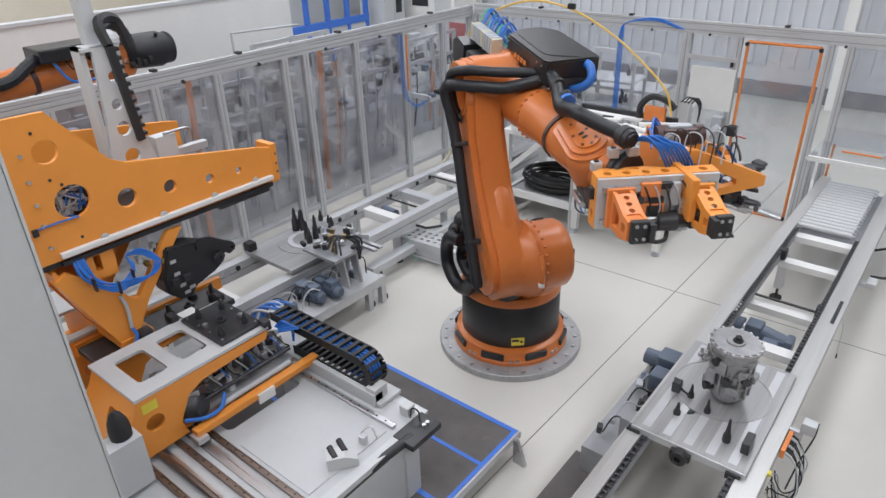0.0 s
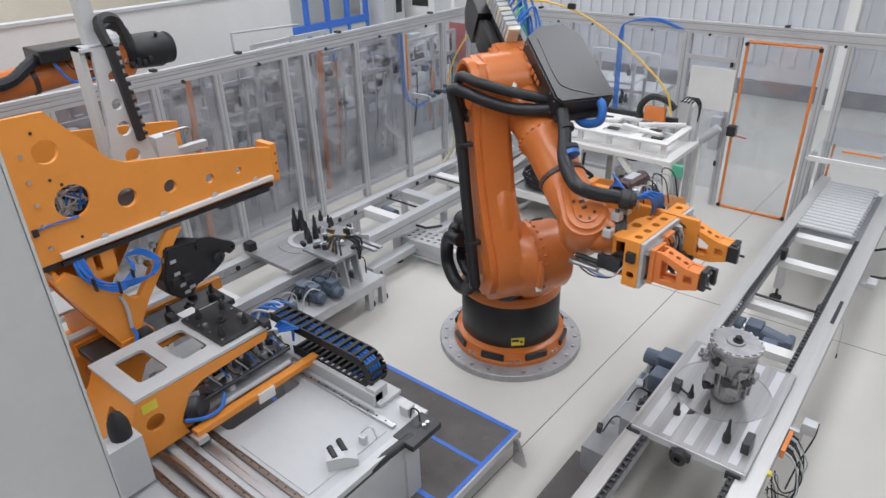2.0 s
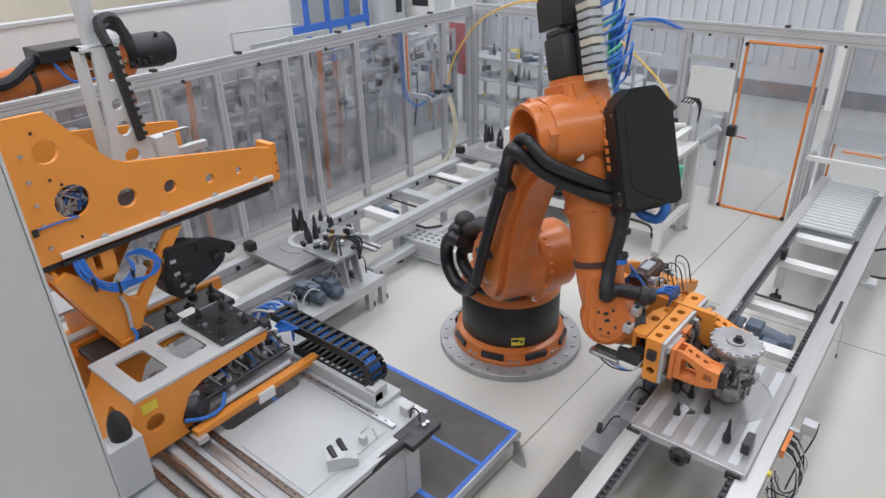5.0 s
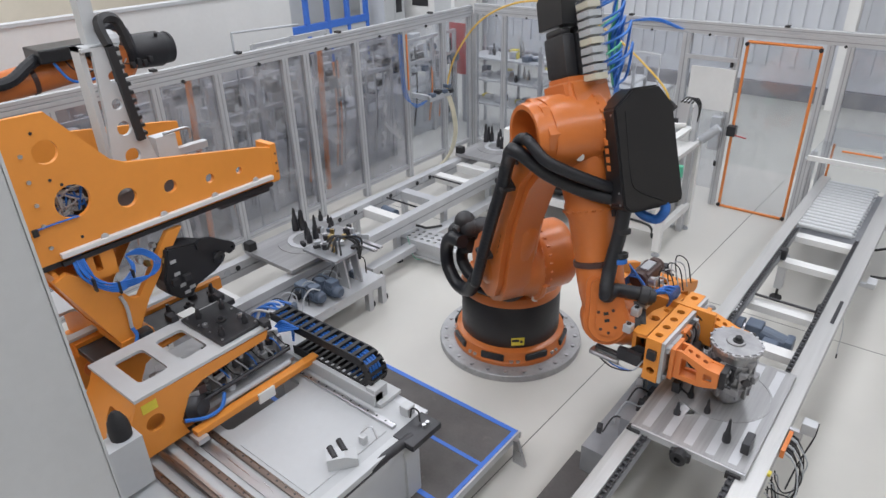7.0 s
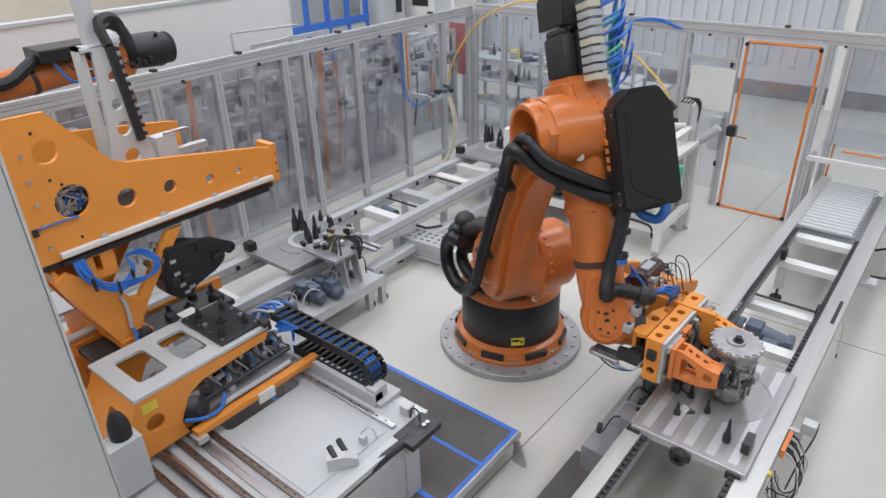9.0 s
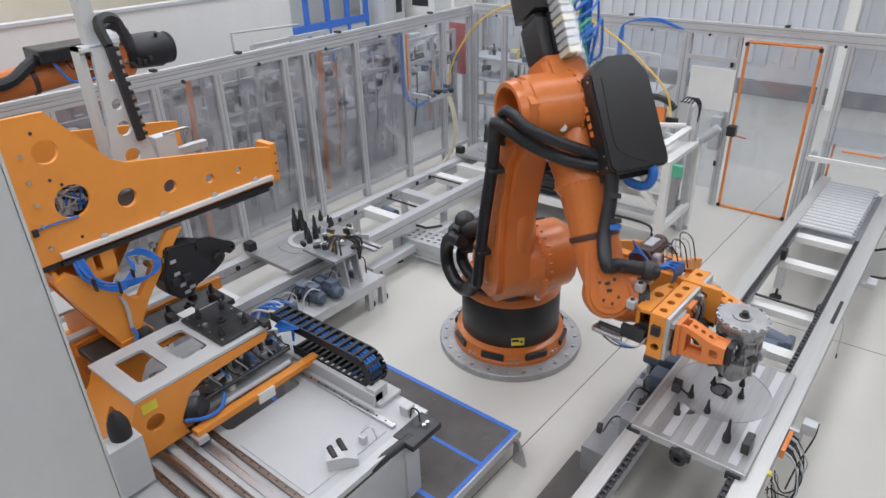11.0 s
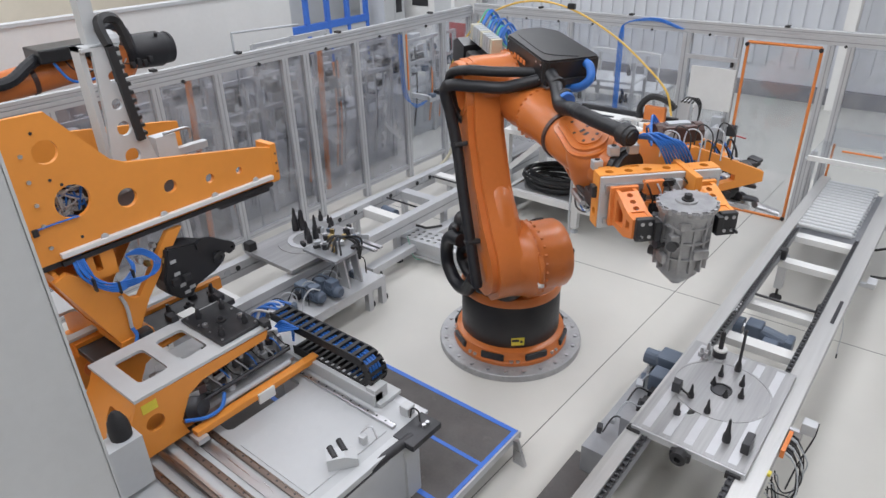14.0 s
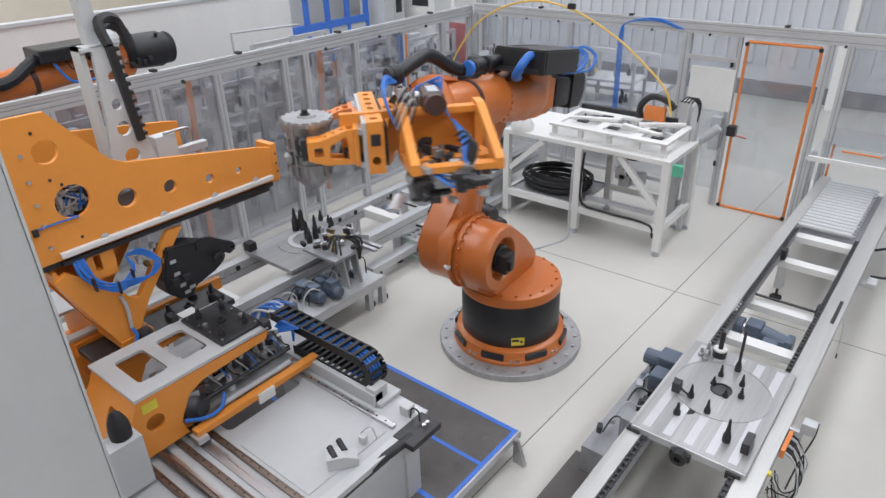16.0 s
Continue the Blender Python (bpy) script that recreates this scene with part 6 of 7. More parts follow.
# ---- back of the cell ----
def work_table():
    t = thing("work_table", None, "white welded steel table with a parts rack and shelf", "table")
    x0, x1, y0, y1, z = -1.58, .46, 2.20, 3.12, 1.10
    part("table_top", span(B(), (x0, y0, z - .05), (x1, y1, z), .004), M_WHITE, t)
    for x in (x0 + .04, -.58, x1 - .04):
        for y in (y0 + .04, y1 - .04):
            lg = part("leg", span(B(), (x - .04, y - .04, .06), (x + .04, y + .04, z - .05), .004), M_WHITE, t)
            part("foot", lathe(B(), (x, y, 0), (0, 0, 1), [(0, .045), (.015, .045), (.03, .015), (.07, .012)], 14), M_GREYP, lg)
    for y in (y0 + .04, y1 - .04):
        part("stretcher", span(B(), (x0 + .08, y - .03, .27), (x1 - .08, y + .03, .35)), M_WHITE, t)
    for x in (x0 + .04, x1 - .04):
        part("stretcher", span(B(), (x - .03, y0 + .08, .27), (x + .03, y1 - .08, .35)), M_WHITE, t)
    part("shelf", span(B(), (x0 + .08, y0 + .07, .30), (-.60, y1 - .08, .33)), M_PLATE, t, "worn tread-plate shelf")
    for a, b in (((x0 + .08, .62), (-1.05, z - .06)), ((x1 - .10, .55), (-.10, z - .06))):
        d = Vector((b[0] - a[0], 0, b[1] - a[1]))
        m = frame_m(((a[0] + b[0]) / 2, y0 + .04, (a[1] + b[1]) / 2), d, (0, 1, 0))
        part("brace", box(B(), (0, 0, 0), (d.length, .05, .06)), M_WHITE, t, m=m)
    # rack of white rails on top
    rk = part("parts_rack", span(B(), (-1.0, 2.28, z), (.36, 2.34, z + .03)), M_WHITE, t)
    part("rack_rail", span(B(), (-1.0, 2.92, z), (.36, 2.98, z + .03)), M_WHITE, rk)
    for x in (-.95, -.62, -.28, .05, .33):
        part("rack_post", span(B(), (x - .025, 2.29, z + .03), (x + .025, 2.33, z + .13)), M_WHITE, rk)
        part("rack_post", span(B(), (x - .025, 2.93, z + .03), (x + .025, 2.97, z + .13)), M_WHITE, rk)
    part("rack_plate", sheet(B(), rect2(-1.0, 2.26, .38, 2.99), [rect2(-.92, 2.36, -.50, 2.6, .02), rect2(-.92, 2.66, -.50, 2.9, .02), rect2(-.40, 2.36, -.05, 2.6, .02), rect2(-.40, 2.66, -.05, 2.9, .02), rect2(.05, 2.36, .3, 2.9, .02)], .025,
                             Matrix.Translation((0, 0, z + .13))), M_WHITE, rk)
    for x, y in ((-.7, 2.5), (-.3, 2.45), (.1, 2.62), (-.55, 2.8), (-.1, 2.85), (.22, 2.4)):
        part("rack_pad", span(B(), (x - .06, y - .035, z + .155), (x + .06, y + .035, z + .17)), M_DARKSTEEL, rk)
    for x, y, a in ((-.6, 2.6, 20), (.0, 2.5, -15), (.1, 2.8, 30)):
        part("rack_bar", box(B(), (0, 0, 0), (.5, .06, .04), .01), M_WHITE, rk, m=pose(x, y, z + .18, 0, 0, a))
    # sensors and valves behind the middle bay
    for i, (x, z2) in enumerate(((-.42, .98), (-.22, .95), (-.33, .70), (-.28, .62), (-.12, .66))):
        part("valve_block", span(B(), (x, 2.66, z2 - .10), (x + .13, 2.78, z2 + .05), .01), (M_BROWN, M_BROWN, M_STEEL, M_GREYP, M_ALU)[i], t)
    part("lower_slide", span(B(), (-.5, 2.3, .42), (.3, 2.36, .46)), M_ALU, t)
    part("cable", tube(B(), [(-.52, 2.24, 1.0), (-.53, 2.22, .7), (-.50, 2.22, .40), (-.2, 2.2, .37), (.3, 2.2, .36), (.36, 2.24, .2)], .014, 6, 7), M_RUBBER, t)
    # gantry arm, chain and green block at the end
    part("tower", span(B(), (.20, 3.0, .0), (.30, 3.1, 1.52), .004), M_ALU, t)
    part("tower", span(B(), (.36, 2.96, .0), (.42, 3.04, 1.50), .004), M_ALU, t)
    part("arm_beam", span(B(), (-1.0, 3.02, 1.24), (.25, 3.07, 1.30), .006), M_BLACK, t)
    part("arm_drop", span(B(), (-1.0, 3.02, 1.10), (-.95, 3.07, 1.30), .01), M_BLACK, t)
    part("chain_loop", tube(B(), [(-.25, 3.0, 1.22), (-.24, 2.98, 1.40), (-.12, 2.97, 1.52), (.05, 2.97, 1.50), (.16, 2.98, 1.42)], .035, 8, 8, .1), M_RUBBER, t)
    part("orange_block", span(B(), (-.18, 2.94, 1.26), (.06, 3.0, 1.42), .01), M_FINGER, t)
    part("green_block", span(B(), (.42, 2.28, .92), (.56, 2.34, 1.05), .015), M_GREEN, t)
    part("motor_stub", rod(B(), (.46, 3.06, 1.10), (.62, 3.10, 1.26), .05, seg=14), M_GREYP, t)
    for i in range(4):
        part("signal_wire", tube(B(), [(.2 + .04 * i, 3.0, 1.5), (.3 + .03 * i, 2.95, 1.58), (.42, 2.95 + .02 * i, 1.48), (.40, 2.98, 1.2)], .007, 6, 6), M_RUBBER, t)
    part("white_sack", lathe(B(), (-1.38, 2.30, 1.10), (0, 0, 1), [(0, .13), (.05, .14), (.13, .10), (.19, .05), (.20, .02)], 18), M_WHITE, t, smooth=True)


def cable_coil():
    c = thing("cable_coil", pose(-1.07, 2.66, .33), "heap of coiled black cable on the table's shelf", "cable coil")
    rnd = random.Random(4)
    for k in range(14):
        r = .22 + .08 * rnd.random() + .05 * (k % 3)
        z = .02 + .014 * k
        pts = [(r * 1.25 * math.cos(a) + rnd.uniform(-.012, .012), r * math.sin(a) + rnd.uniform(-.012, .012), z + rnd.uniform(-.008, .008)) for a in (2 * math.pi * i / 12 for i in range(13))]
        part("cable_turn", tube(B(), pts, .014, 4, 7), M_RUBBER, c)
    solid("floor_cable", tube(B(), [(-.58, 2.1, .9), (-.57, 2.06, .3), (-.56, 2.0, .02), (-.75, 1.5, .012), (-.9, 1.3, .012), (-.4, .9, .012), (-.1, .6, .04)], .012, 8, 7), M_GREYP, "grey cable lying across the floor to the robot", "cable")


def hanging_lines():
    # arched yellow hose from the tool changer to the table's gantry
    pts = [(-3.04, 2.95, 1.10), (-2.98, 2.93, 1.40), (-2.80, 2.9, 1.75), (-2.45, 2.9, 2.15), (-2.0, 2.9, 2.38), (-1.55, 2.9, 2.45), (-1.1, 2.9, 2.37), (-.6, 2.9, 2.14), (-.2, 2.9, 1.86), (.06, 2.9, 1.62), (.15, 2.9, 1.36)]
    h = thing("air_hose", None, "long yellow air hose arched over the cell", "hose")
    part("hose", tube(B(), pts, .012, 8, 8), M_YHOSE, h, smooth=True)
    part("hose_clip", box(B(), (-1.15, 2.9, 2.42), (.09, .05, .06), .01), M_RUBBER, h)
    g = thing("tool_changer", None, "small black and blue pneumatic gripper hanging by the fence", "gripper")
    part("arm", span(B(), (-3.34, 2.55, 1.14), (-3.02, 2.60, 1.20)), M_GREYP, g)
    part("arm", span(B(), (-3.05, 2.55, 1.12), (-3.0, 3.02, 1.18)), M_GREYP, g)
    for i, (y, zz) in enumerate(((2.62, 1.2), (2.75, 1.22), (2.88, 1.2), (3.0, 1.18), (2.95, 1.26))):
        part("gripper_block", box(B(), (-3.03, y, zz), (.09, .08, .05), .008), M_BLACK if i % 2 else M_MOTOR, g)
    for k in range(3):
        part("air_line", tube(B(), [(-3.32, 2.33 + .03 * k, 2.0), (-3.31, 2.33 + .03 * k, 1.5), (-3.29, 2.36 + .03 * k, 1.2), (-3.2, 2.48, 1.08 - .02 * k), (-3.06, 2.58, 1.14)], .005, 7, 7), M_BLUE, g)
    part("orange_tube", rod(B(), (-3.34, 2.50, 1.25), (-3.34, 2.50, 1.98), .014, seg=12), M_ORPOST, g)
    for k in range(3):
        part("cream_line", tube(B(), [(-3.03, 2.95 + .03 * k, 1.12), (-2.98, 2.98 + .03 * k, .9), (-2.96, 3.0 + .03 * k, .6), (-3.02, 2.96 + .03 * k, .30), (-3.1, 2.8 + .03 * k, .10)], .014, 7, 7), M_CREAM, g)
    # blue cable duct down the back fence
    b = thing("blue_duct", None, "blue hose bundle hung on the back fence", "hose")
    for k in range(4):
        part("hose", tube(B(), [(-.20 - .02 * k, 3.92, 2.10), (-.55, 3.90, 2.20 - .01 * k), (-.92, 3.90, 2.12), (-1.0 + .018 * k, 3.90, 1.95), (-1.0 + .018 * k, 3.90, 1.4), (-1.0 + .018 * k, 3.90, .95)], .007, 7, 7), M_BLUE, b)


def side_shelf():
    """Clear shelf and end stop past the conveyor's roller end."""
    s = thing("guard_shelf", None, "clear guard tunnel over the conveyor's roller end", "guard")
    part("shelf_sheet", span(B(), (1.50, 3.3, 1.04), (3.6, 4.5, 1.05)), M_CLEAR, s)
    part("shelf_edge", span(B(), (1.50, 3.27, 1.02), (3.6, 3.30, 1.07)), M_WHITE, s)
    part("orange_edge", span(B(), (1.75, 3.62, 1.055), (3.6, 3.64, 1.07)), M_ORPOST, s)
    part("orange_edge", rod(B(), (1.60, 3.98, .2), (1.62, 3.98, 1.02), .012, seg=8), M_ORPOST, s)
    post(s, 1.50, 3.32, 0, 1.03, .06)
    post(s, 1.50, 3.6, 0, 1.03, .06)
    post(s, 3.5, 3.32, 0, 1.03, .06)
    part("lever", box(B(), (2.2, 3.6, 1.09), (.16, .05, .05), .01), M_GREYP, s)
    solid("corner_bracket", sheet(B(), [(0, 0), (.12, .0), (.02, .22), (0, .22)], [], .05, frame_m((2.98, -.62, 0), (1, 0, 0), (0, 0, 1))), M_GREYP, "grey steel foot bracket bolted to the floor", "bracket")


# ---- seen beyond the fences ----
def parts_rack(x, y, rz, n):
    r = thing("tool_rack", pose(x, y, 0, 0, 0, rz), "grey rack with trays of dark tools behind the fence", "rack", "racks behind the fence")
    rnd = random.Random(n)
    for px in (-.7, 0, .7):
        for py in (-.25, .25):
            part("upright", span(B(), (px - .02, py - .02, 0), (px + .02, py + .02, 1.5)), M_ALU, r)
    for z in (.45, .85, 1.2):
        part("tray", span(B(), (-.72, -.28, z), (.72, .28, z + .03)), M_LGREY, r)
        for k in range(13):
            px, py, h = rnd.uniform(-.65, .65), rnd.uniform(-.2, .2), rnd.uniform(.08, .26)
            if rnd.random() < .6:
                part("tool", lathe(B(), (px, py, z + .03), (0, 0, 1), [(0, .03), (h * .5, .03), (h * .6, .015), (h, .012)], 8), (M_DARKSTEEL, M_STEEL, M_BLACK)[k % 3], r)
            else:
                part("bin", box(B(), (px, py, z + .03 + h * .25), (.12, .12, h * .5), .01), (M_GREYP, M_YELLOW, M_MOTOR, M_WHITE)[k % 4], r)
    return r


def far_machine(x, y, sx, sy, h, n, label, mt):
    """A machine seen dimly through the panels: body, frame, pipes and boxes."""
    m = thing("machine", pose(x, y, 0), label, "machine", "machines behind the fence")
    rnd = random.Random(n)
    part("body", span(B(), (-sx / 2, -sy / 2, .1), (sx / 2, sy / 2, h * .45), .02), mt, m)
    part("plinth", span(B(), (-sx / 2 + .03, -sy / 2 + .03, 0), (sx / 2 - .03, sy / 2 - .03, .1)), M_GREYP, m)
    for px in (-sx / 2, sx / 2):
        for py in (-sy / 2, 0, sy / 2):
            part("upright", span(B(), (px - .03, py - .03, 0), (px + .03, py + .03, h)), M_ALU, m)
    for z in (h * .55, h * .78, h):
        for px in (-sx / 2, sx / 2):
            part("rail", span(B(), (px - .025, -sy / 2, z - .05), (px + .025, sy / 2, z)), M_ALU if z > h * .6 else M_GREYP, m)
    for k in range(60):
        c = (rnd.uniform(-sx / 2, sx / 2), rnd.uniform(-sy / 2, sy / 2), rnd.uniform(h * .5, h * .92))
        part("unit", box(B(), c, (rnd.uniform(.04, .2), rnd.uniform(.04, .22), rnd.uniform(.03, .16)), .01, pose(0, 0, 0, 0, 0, rnd.uniform(-12, 12))),
             (M_GREYP, M_DARKSTEEL, M_MOTOR, M_ALUDK, M_BLACK, M_LGREY, M_ALUDK)[k % 7], m)
    for k in range(12):
        y0 = rnd.uniform(-sy / 2, sy / 2)
        part("pipe", tube(B(), [(sx / 2, y0, .2), (sx / 2 + .05, y0 + .05, h * .5), (sx / 2 - .1, y0 + .2, h * .9)], .015, 5, 6), (M_RUBBER, M_GREYP, M_ALU, M_GREYP, M_ORPOST, M_ALUDK)[k % 6], m)
    return m


def far_robot():
    """Second orange robot reaching in beyond the fence."""
    r = thing("industrial_robot", None, "second orange robot arm with black motors behind the fence", "robot", "")
    X = -5.0
    part("forearm", lathe(B(), (X, -2.6, 1.88), (0, 1, .10), [(0, .15), (.9, .15), (1.5, .165), (1.9, .18)], 28), M_ORANGE, r, smooth=True)
    part("joint_ring", lathe(B(), (X, -1.52, 1.99), (0, 1, .10), [(0, .165), (.05, .165)], 28), M_BROWN, r)
    part("elbow", lathe(B(), (X - .3, -.60, 2.0), (1, 0, 0), [(0, .2), (.45, .2), (.5, .15)], 28), M_ORANGE, r, smooth=True)
    part("motor", lathe(B(), (X, -.42, 2.08), (0, 1, -.05), [(0, .19), (.38, .20), (.42, .18), (.52, .17)], 28), M_BLACK, r, smooth=True)
    part("cable_box", span(B(), (X - .1, -1.45, 2.16), (X + .3, -.80, 2.30), .02), M_BOX, r)
    part("dress_hose", tube(B(), [(X + .2, -2.0, 2.02), (X + .22, -1.75, 2.05), (X + .2, -1.55, 2.16), (X + .1, -1.35, 2.22)], .06, 8, 10, .05), M_HOSE, r)
    part("dress_hose", tube(B(), [(X + .2, -.8, 2.3), (X + .2, -.66, 2.42), (X + .2, -.52, 2.36), (X + .2, -.46, 2.1), (X + .1, -.5, 1.9)], .06, 8, 10, .05), M_HOSE, r)
    part("motor_cap", lathe(B(), (X, .06, 2.07), (0, 1, -.05), [(0, .172), (.03, .165), (.05, .12), (.055, .04)], 28), M_BLACK, r, smooth=True)
    part("cap_bolt", rod(B(), (X + .12, -.1, 2.22), (X + .13, -.1, 2.26), .02, seg=10), M_RUBBER, r)
    for k in range(5):
        part("signal_wire", tube(B(), [(X + .2, -1.2 + .12 * k, 2.18), (X + .27, -1.15 + .12 * k, 2.06), (X + .26, -1.0 + .12 * k, 2.0), (X + .22, -.85 + .1 * k, 2.06)], .008, 5, 6), (M_RUBBER, M_GREYP)[k % 2], r)
    for i in range(4):
        part("connector", box(B(), (X + .24, -.50 + .07 * i, 1.98 + .03 * (i % 2)), (.06, .05, .07), .01), M_BLACK, r)
    part("white_cap", ball(B(), (X + .25, -.72, 2.28), .12, 14), M_LGREY, r)
    part("air_line", tube(B(), [(X + .24, -1.32, 2.15), (X + .28, -1.2, 1.95), (X + .28, -.95, 1.93), (X + .24, -.7, 2.0)], .015, 6, 7), M_BLUE, r)
    part("link_arm", span(B(), (X - .5, -.75, .7), (X - .15, -.35, 2.05), .05), M_ORANGE, r)
    part("base_drum", lathe(B(), (X - .3, -.55, 0), (0, 0, 1), [(0, .5), (.2, .48), (.25, .42), (.7, .42)], 32), M_BLACK, r, smooth=True)


def beyond():
    far_robot()
    w = thing("partition", None, "blank white partition wall of a neighbouring booth", "partition")
    part("panel", span(B(), (-6.15, -4.5, 0), (-6.0, 2.78, 2.38)), M_WHITE, w)
    part("cap_strip", span(B(), (-6.17, -4.5, 2.38), (-5.98, 2.80, 2.42)), M_LGREY, w)
    # thin pipe frame above the fence
    p = thing("pipe_frame", None, "thin grey pipe frame above the fence", "frame")
    part("pipe", tube(B(), [(-3.6, .05, 0), (-3.6, .05, 2.34)], .012, 3, 8), M_GREYP, p)
    part("pipe", rod(B(), (-3.6, .05, 2.34), (-3.6, .95, 2.30), .012, seg=8), M_GREYP, p)
    far_machine(-4.6, .55, 1.2, 1.3, 1.75, 31, "grey machine cell with rails and boxes behind hazy panels", M_GREYP)
    far_machine(-4.8, 2.3, 1.3, 1.4, 1.8, 32, "pale machine with drawers and pipes behind hazy panels", M_GREYP)
    far_machine(-4.7, -1.1, 1.1, 1.2, 1.7, 33, "low grey machine behind the guard fence", M_ALUDK)
    far_machine(-5.2, 4.4, 1.4, 1.2, 1.6, 34, "grey assembly machine past the fence corner", M_GREYP)
    for y in (-.42, 1.47):
        solid("orange_post", rod(B(), (-4.0, y, 0), (-4.0, y + .1, 1.9), .035, seg=12), M_ORPOST, "slim orange post behind the fence", "post", "orange posts")
    parts_rack(-3.4, 5.1, 0, 41)
    parts_rack(-1.75, 4.75, 4, 42)
    r = thing("red_board", None, "red fire-point board on the far side of the fence", "board")
    part("board", span(B(), (-4.62, 5.02, .85), (-4.05, 5.06, 1.69)), M_RED, r)
    part("pictogram", span(B(), (-4.28, 5.01, 1.40), (-4.18, 5.02, 1.54)), M_WHITE, r)
    part("post", span(B(), (-4.38, 5.05, 0), (-4.31, 5.10, 1.4)), M_GREYP, r)
    c = thing("tool_cart", None, "light wire cart behind the back fence", "cart")
    for x in (-2.2, -1.55):
        part("hoop", tube(B(), [(x, 5.6, .9), (x, 5.6, 1.35), (x + .05, 5.6, 1.42), (x + .40, 5.6, 1.42), (x + .45, 5.6, 1.35), (x + .45, 5.6, .9)], .014, 5, 7), M_WHITE, c)
    part("cart_top", span(B(), (-2.3, 5.4, .85), (-1.0, 6.0, .90)), M_LGREY, c)
    for x in (-2.25, -1.05):
        for y in (5.45, 5.95):
            part("leg", span(B(), (x - .02, y - .02, 0), (x + .02, y + .02, .85)), M_LGREY, c)
    # blue-framed enclosure far off
    e = thing("enclosure", None, "far glazed booth with blue frames", "booth")
    part("back_sheet", span(B(), (-10.6, 4.8, 0), (-10.4, 9.0, 3.4)), M_LGREY, e)
    for y in (4.9, 5.55, 6.15, 6.75, 7.35):
        part("blue_post", span(B(), (-9.06, y, .3), (-8.96, y + .09, 2.9)), M_TAPE, e)
    part("blue_rail", span(B(), (-9.07, 4.9, 1.08), (-8.95, 7.44, 1.22)), M_TAPE, e)
    part("lower_sheet", span(B(), (-9.03, 4.9, 0), (-8.99, 7.4, 1.08)), M_LGREY, e)
    k = thing("cabinet", None, "pale grey switch cabinet by the far wall", "cabinet")
    part("body", span(B(), (-9.4, 7.6, 0), (-8.6, 8.3, 2.2), .01), M_LGREY, k)
    part("door_gap", span(B(), (-8.598, 7.94, .1), (-8.594, 7.96, 2.1)), M_GREYP, k)
    part("display", span(B(), (-8.598, 8.0, 1.2), (-8.592, 8.2, 1.5)), M_DARKSTEEL, k)
    part("vent", span(B(), (-8.598, 7.66, .3), (-8.592, 7.9, .6)), M_GREYP, k)
    q = thing("cabinet", None, "tall beige machine cabinet by the far wall", "cabinet")
    part("body", span(B(), (-8.9, 8.6, 0), (-7.3, 9.4, 2.6), .01), M_WHITE, q)
    part("window", span(B(), (-8.6, 8.592, 1.3), (-8.1, 8.6, 2.1)), M_DARKSTEEL, q)
    part("door", span(B(), (-7.9, 8.592, .1), (-7.4, 8.6, 2.2)), M_LGREY, q)
    # steel hall column
    for x in (.72, 7.5, -7.2):
        col = thing("hall_column", None, "white steel hall column by the ribbed wall", "column", "hall columns")
        part("flange", span(B(), (x - .09, 9.2, 0), (x + .09, 9.22, 8)), M_WHITE, col)
        part("flange", span(B(), (x - .09, 9.42, 0), (x + .09, 9.44, 8)), M_WHITE, col)
        part("web", span(B(), (x - .01, 9.22, 0), (x + .01, 9.42, 8)), M_WHITE, col)


work_table()
cable_coil()
hanging_lines()
side_shelf()
beyond()

# ---- motion ----
# seconds, column yaw, link lean, forearm pitch, hand heading (degrees)
REACH = [(0, -31.7, -19.7, -8.4, -46.2), (0.5, -33.4, -19.3, -15.6, -29.3), (1, -34.2, -19.5, -22.2, -13.9), (1.5, -34.7, -18.7, -27.4, -4.1), (2, -32.6, -12.1, -32.7, -3.5),
         (2.5, -28.9, -1.8, -39.8, -3.5), (3, -28.1, 1.8, -43.6, -3.7), (3.5, -28.8, 10.8, -54.7, -3.1), (4, -28.5, 21.5, -67.6, -3.5), (4.5, -29.4, 25.8, -70.4, -1.9)]
LIFT = [(10.4, -29.4, 25.8, -70.4, -1.9), (11.5, -29.7, 4.7, -46.1, -2.0), (12, -29.9, 0.4, -39.6, -3.8), (12.5, -30.4, -5.7, -30.0, -16.4),
        (13, -31.3, -12.1, -20.5, -27.8), (13.5, -32.5, -18.4, -9.8, -41.3), (14, -31.9, -19.9, -7.8, -44.0)]
SWING = [(14.5, -33.8, -20.5, -7.4, -44.8), (15, -45.4, -22.1, -3.2, -65.5), (15.5, -66.2, -22.0, 3.6, -100.1), (16, -86.6, -31.0, 8.8, -130.4)]
JOINTS = REACH + LIFT + SWING


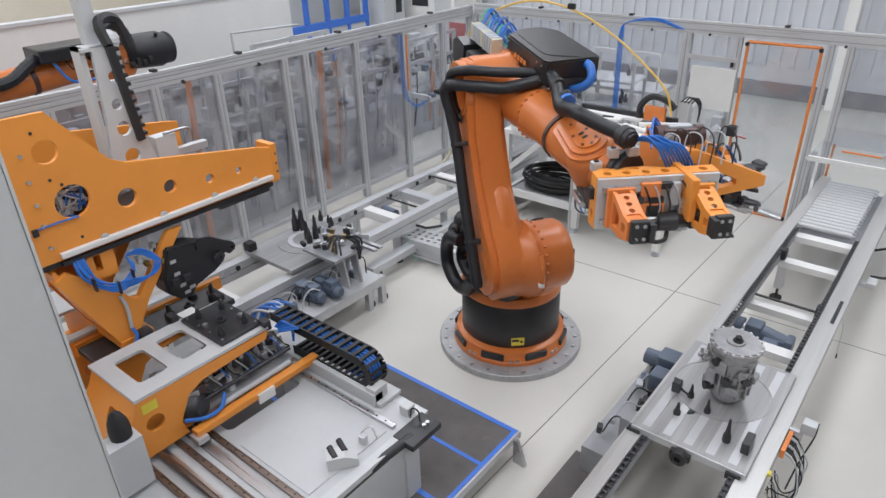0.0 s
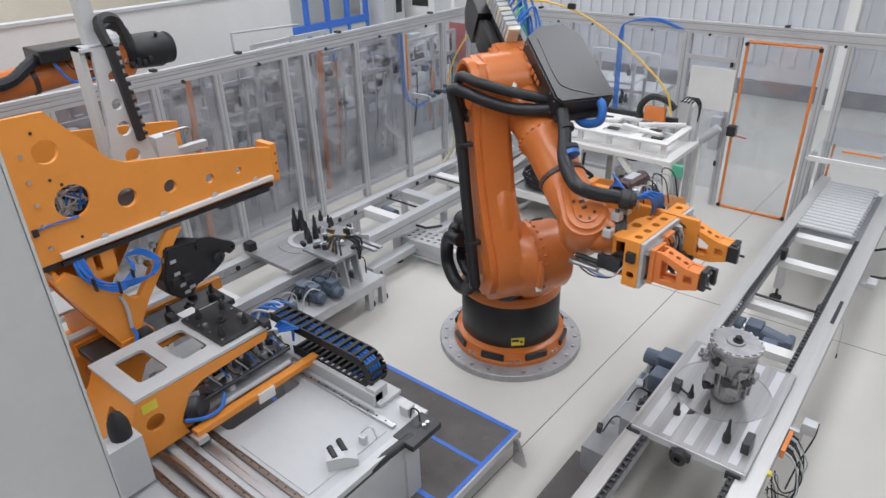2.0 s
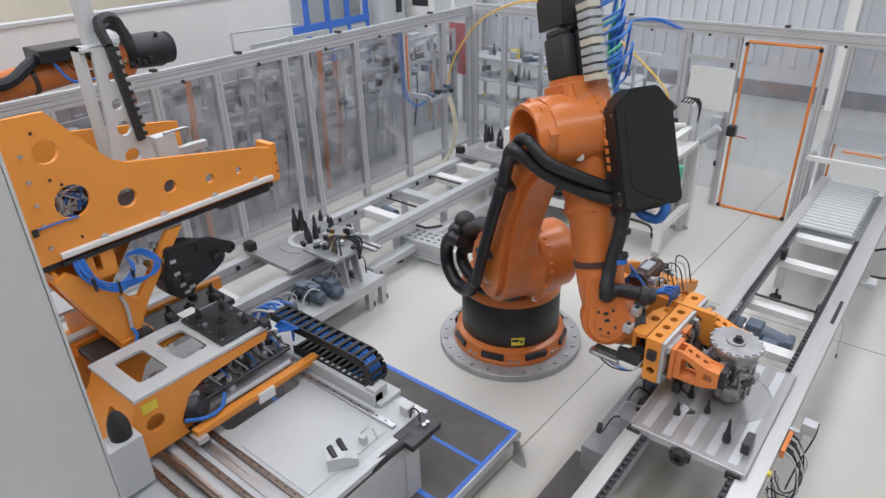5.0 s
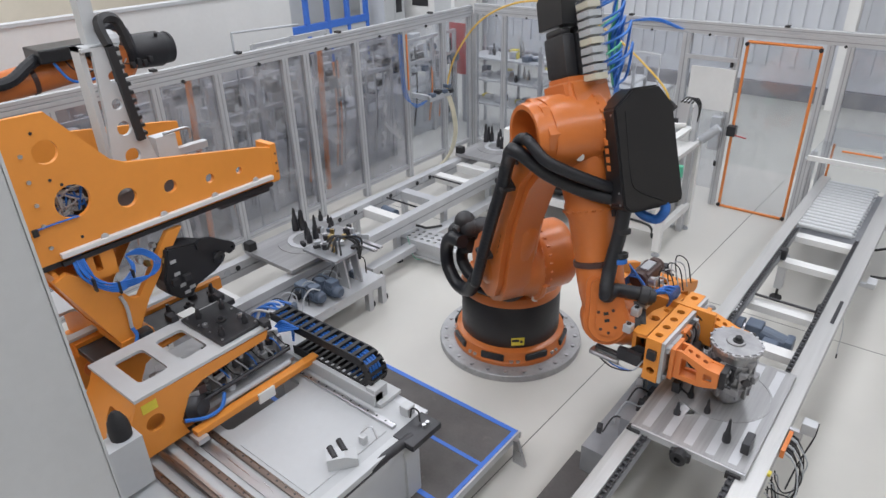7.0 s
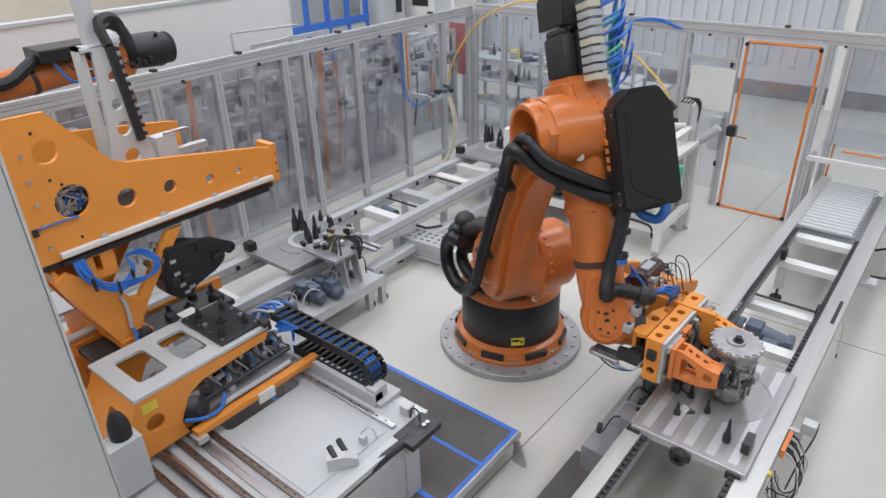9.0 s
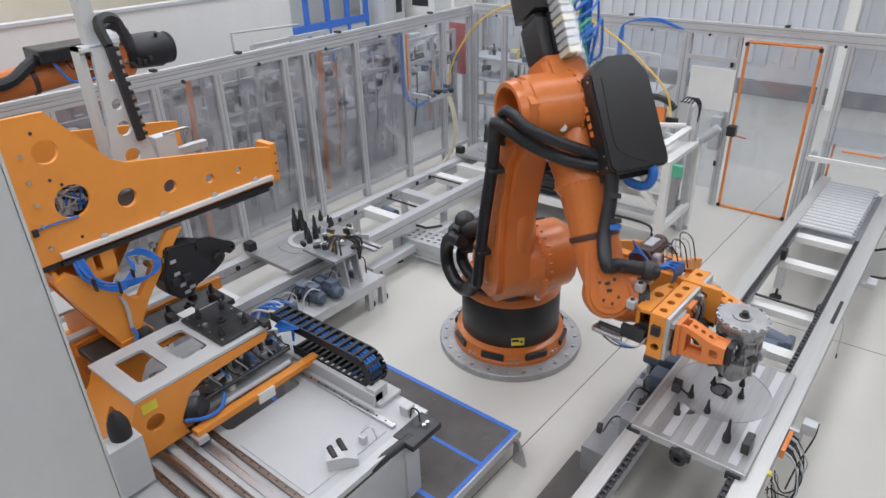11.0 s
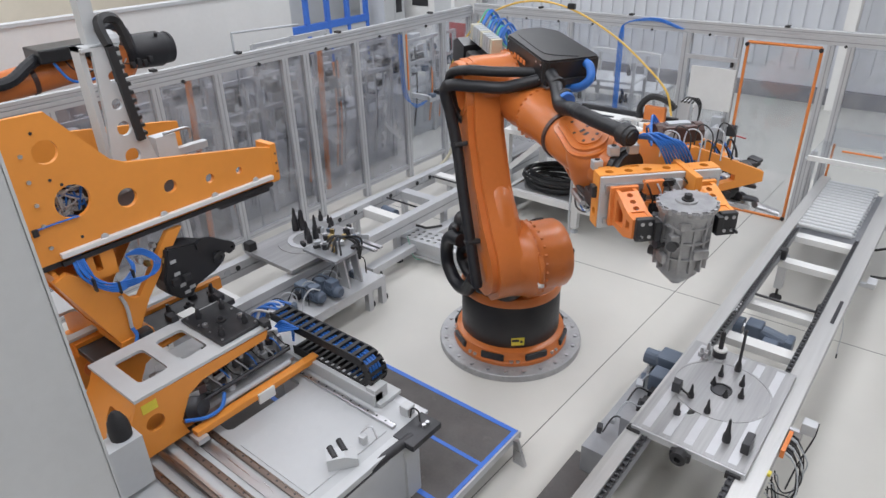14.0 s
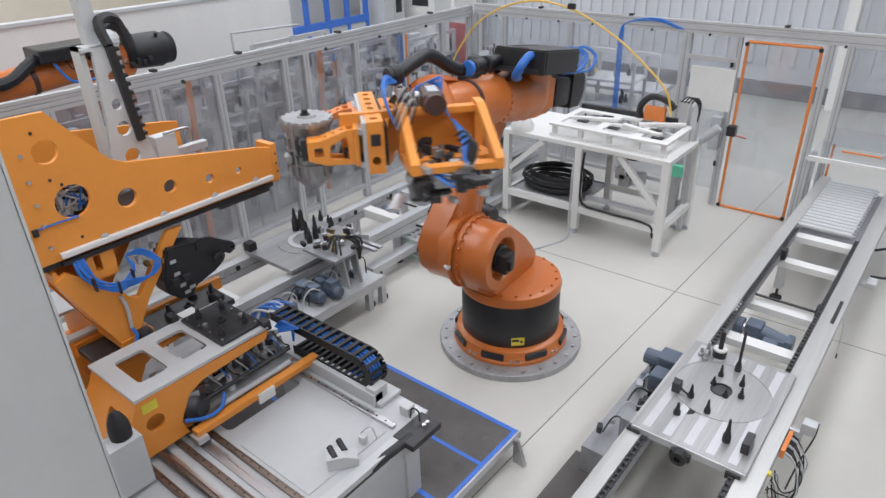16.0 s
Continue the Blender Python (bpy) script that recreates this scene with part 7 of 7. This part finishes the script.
def joints_at(t):
    """Smooth, overshoot-free values between the rows."""
    J = JOINTS
    i = max(k for k in range(len(J) - 1) if J[k][0] <= t + 1e-6)

    def slope(k, c):
        if k == 0 or k == len(J) - 1:
            a, b = (0, 1) if k == 0 else (-2, -1)
            return (J[b][c] - J[a][c]) / (J[b][0] - J[a][0])
        h0, h1 = J[k][0] - J[k - 1][0], J[k + 1][0] - J[k][0]
        d0, d1 = (J[k][c] - J[k - 1][c]) / h0, (J[k + 1][c] - J[k][c]) / h1
        if d0 * d1 <= 0:
            return 0.0
        w0, w1 = 2 * h1 + h0, h1 + 2 * h0
        return (w0 + w1) / (w0 / d0 + w1 / d1)
    h = J[i + 1][0] - J[i][0]
    u = min(1, max(0, (t - J[i][0]) / h))
    out = []
    for c in range(1, 5):
        a, b, ma, mb = J[i][c], J[i + 1][c], slope(i, c) * h, slope(i + 1, c) * h
        out.append((2 * u ** 3 - 3 * u * u + 1) * a + (u ** 3 - 2 * u * u + u) * ma + (-2 * u ** 3 + 3 * u * u) * b + (u ** 3 - u * u) * mb)
    return out


def arm_at(t):
    yaw, lean, pitch, head = joints_at(t)
    col = pose(0, 0, 0, 0, 0, yaw)
    link = col @ pose(OFF, 0, HGT, 0, lean, 0)
    elbow = link @ Vector((0, 0, LNK))
    fore = Matrix.Translation(elbow) @ pose(0, 0, 0, 0, 0, yaw) @ pose(0, 0, 0, 0, -pitch, 0)
    wc = fore @ Vector((FORE, WLAT, DROP))
    d = fore.to_3x3() @ Vector((1, 0, 0))
    h = Vector((math.cos(radians(head)), math.sin(radians(head)), 0))
    flange = Vector((math.cos(radians(head + 32)), math.sin(radians(head + 32)), 0))
    ax = d.cross(flange)
    side = fore.to_3x3() @ Vector((0, 1, 0))
    if ax.length < 0.25:
        ax = ax + side * (0.25 - ax.length)
    if ax.dot(side) < 0:
        ax = -ax
    ax.normalize()
    wrist = frame_m(wc - d * .03, d, ax - d * ax.dot(d))
    left = Vector((0, 0, 1)).cross(h)
    hand = frame_m(wc, h, left)
    return col, link, fore, wrist, hand


def along(line, s):
    """The point at the share s of a polyline's length, and the way on from it."""
    lens = [(b - a).length for a, b in zip(line, line[1:])]
    want = s * sum(lens)
    for a, b, l in zip(line, line[1:], lens):
        if want <= l or b is line[-1]:
            return a + (b - a) * (want / l if l else 0), (b - a).normalized()
        want -= l


def hose_lines(col, link, fore, wrist, hand):
    a = [link @ Vector((.04, -.53, -.12)), link @ Vector((.03, -.53, .06)), link @ Vector((.02, -.53, .22)), link @ Vector((.005, -.53, .55)), link @ Vector((.005, -.53, .92)), link @ Vector((.02, -.55, 1.14)),
         (link @ Vector((.09, -.58, 1.31)) + fore @ Vector((.07, -.58, .07))) / 2, fore @ Vector((.22, -.42, .10)), fore @ Vector((.32, -.27, .11)), fore @ Vector((.39, -.15, .15)), fore @ Vector((.43, -.06, .18))]
    b = [link @ Vector((-.02, -.46, 1.10)), link @ Vector((-.01, -.51, 1.20)), (link @ Vector((.04, -.53, 1.36)) + fore @ Vector((.02, -.53, .16))) / 2, fore @ Vector((.14, -.46, .19)), fore @ Vector((.24, -.31, .20)), fore @ Vector((.33, -.14, .21)), fore @ Vector((.37, -.05, .21))]
    c = [fore @ Vector((.48, .0, .25)), fore @ Vector((.66, -.04, .215)), fore @ Vector((.86, -.11, .18)), (fore @ Vector((1.06, -.13, .23)) + hand @ Vector((.0, -.16, .34))) / 2,
         hand @ Vector((.07, -.05, .285)), hand @ Vector((.16, .04, .255)), hand @ Vector((.24, .085, .24))]
    return a, b, c


def motions():
    steps = [i / 10 for i in range(0, 46)] + [5.0, 7.0, 9.0] + [i / 10 for i in range(100, 161)]
    rows = {}
    for t in steps:
        col, link, fore, wrist, hand = arm_at(t)
        for ob, m in ((R_COL, col), (R_LINK, link), (R_FORE, fore), (R_WRIST, wrist), (R_HAND, hand)):
            rows.setdefault(ob, []).append((t, m))
        for pieces, line in zip((HOSE_A, HOSE_B, HOSE_C), hose_lines(col, link, fore, wrist, hand)):
            line = spline(line, 8)
            for k, ob in enumerate(pieces):
                p, d = along(line, (k + .5) / len(pieces))
                q = Vector((1, 0, 0)).rotation_difference(d).to_matrix().to_4x4()
                rows.setdefault(ob, []).append((t, Matrix.Translation(p) @ q))
    held = arm_at(7.0)[4]
    rest = held @ pose(.775, .175, -.34)
    rest = Matrix.Translation((rest.translation.x - .01, rest.translation.y + .02, .70)) @ pose(0, 0, 0, 0, 0, -2.5)
    grip = held.inverted() @ rest
    for t in steps:
        rows.setdefault(GEARBOX, []).append((t, rest if t < 10 else arm_at(t)[4] @ grip))
    for ob, rr in rows.items():
        walk(ob, rr)


motions()
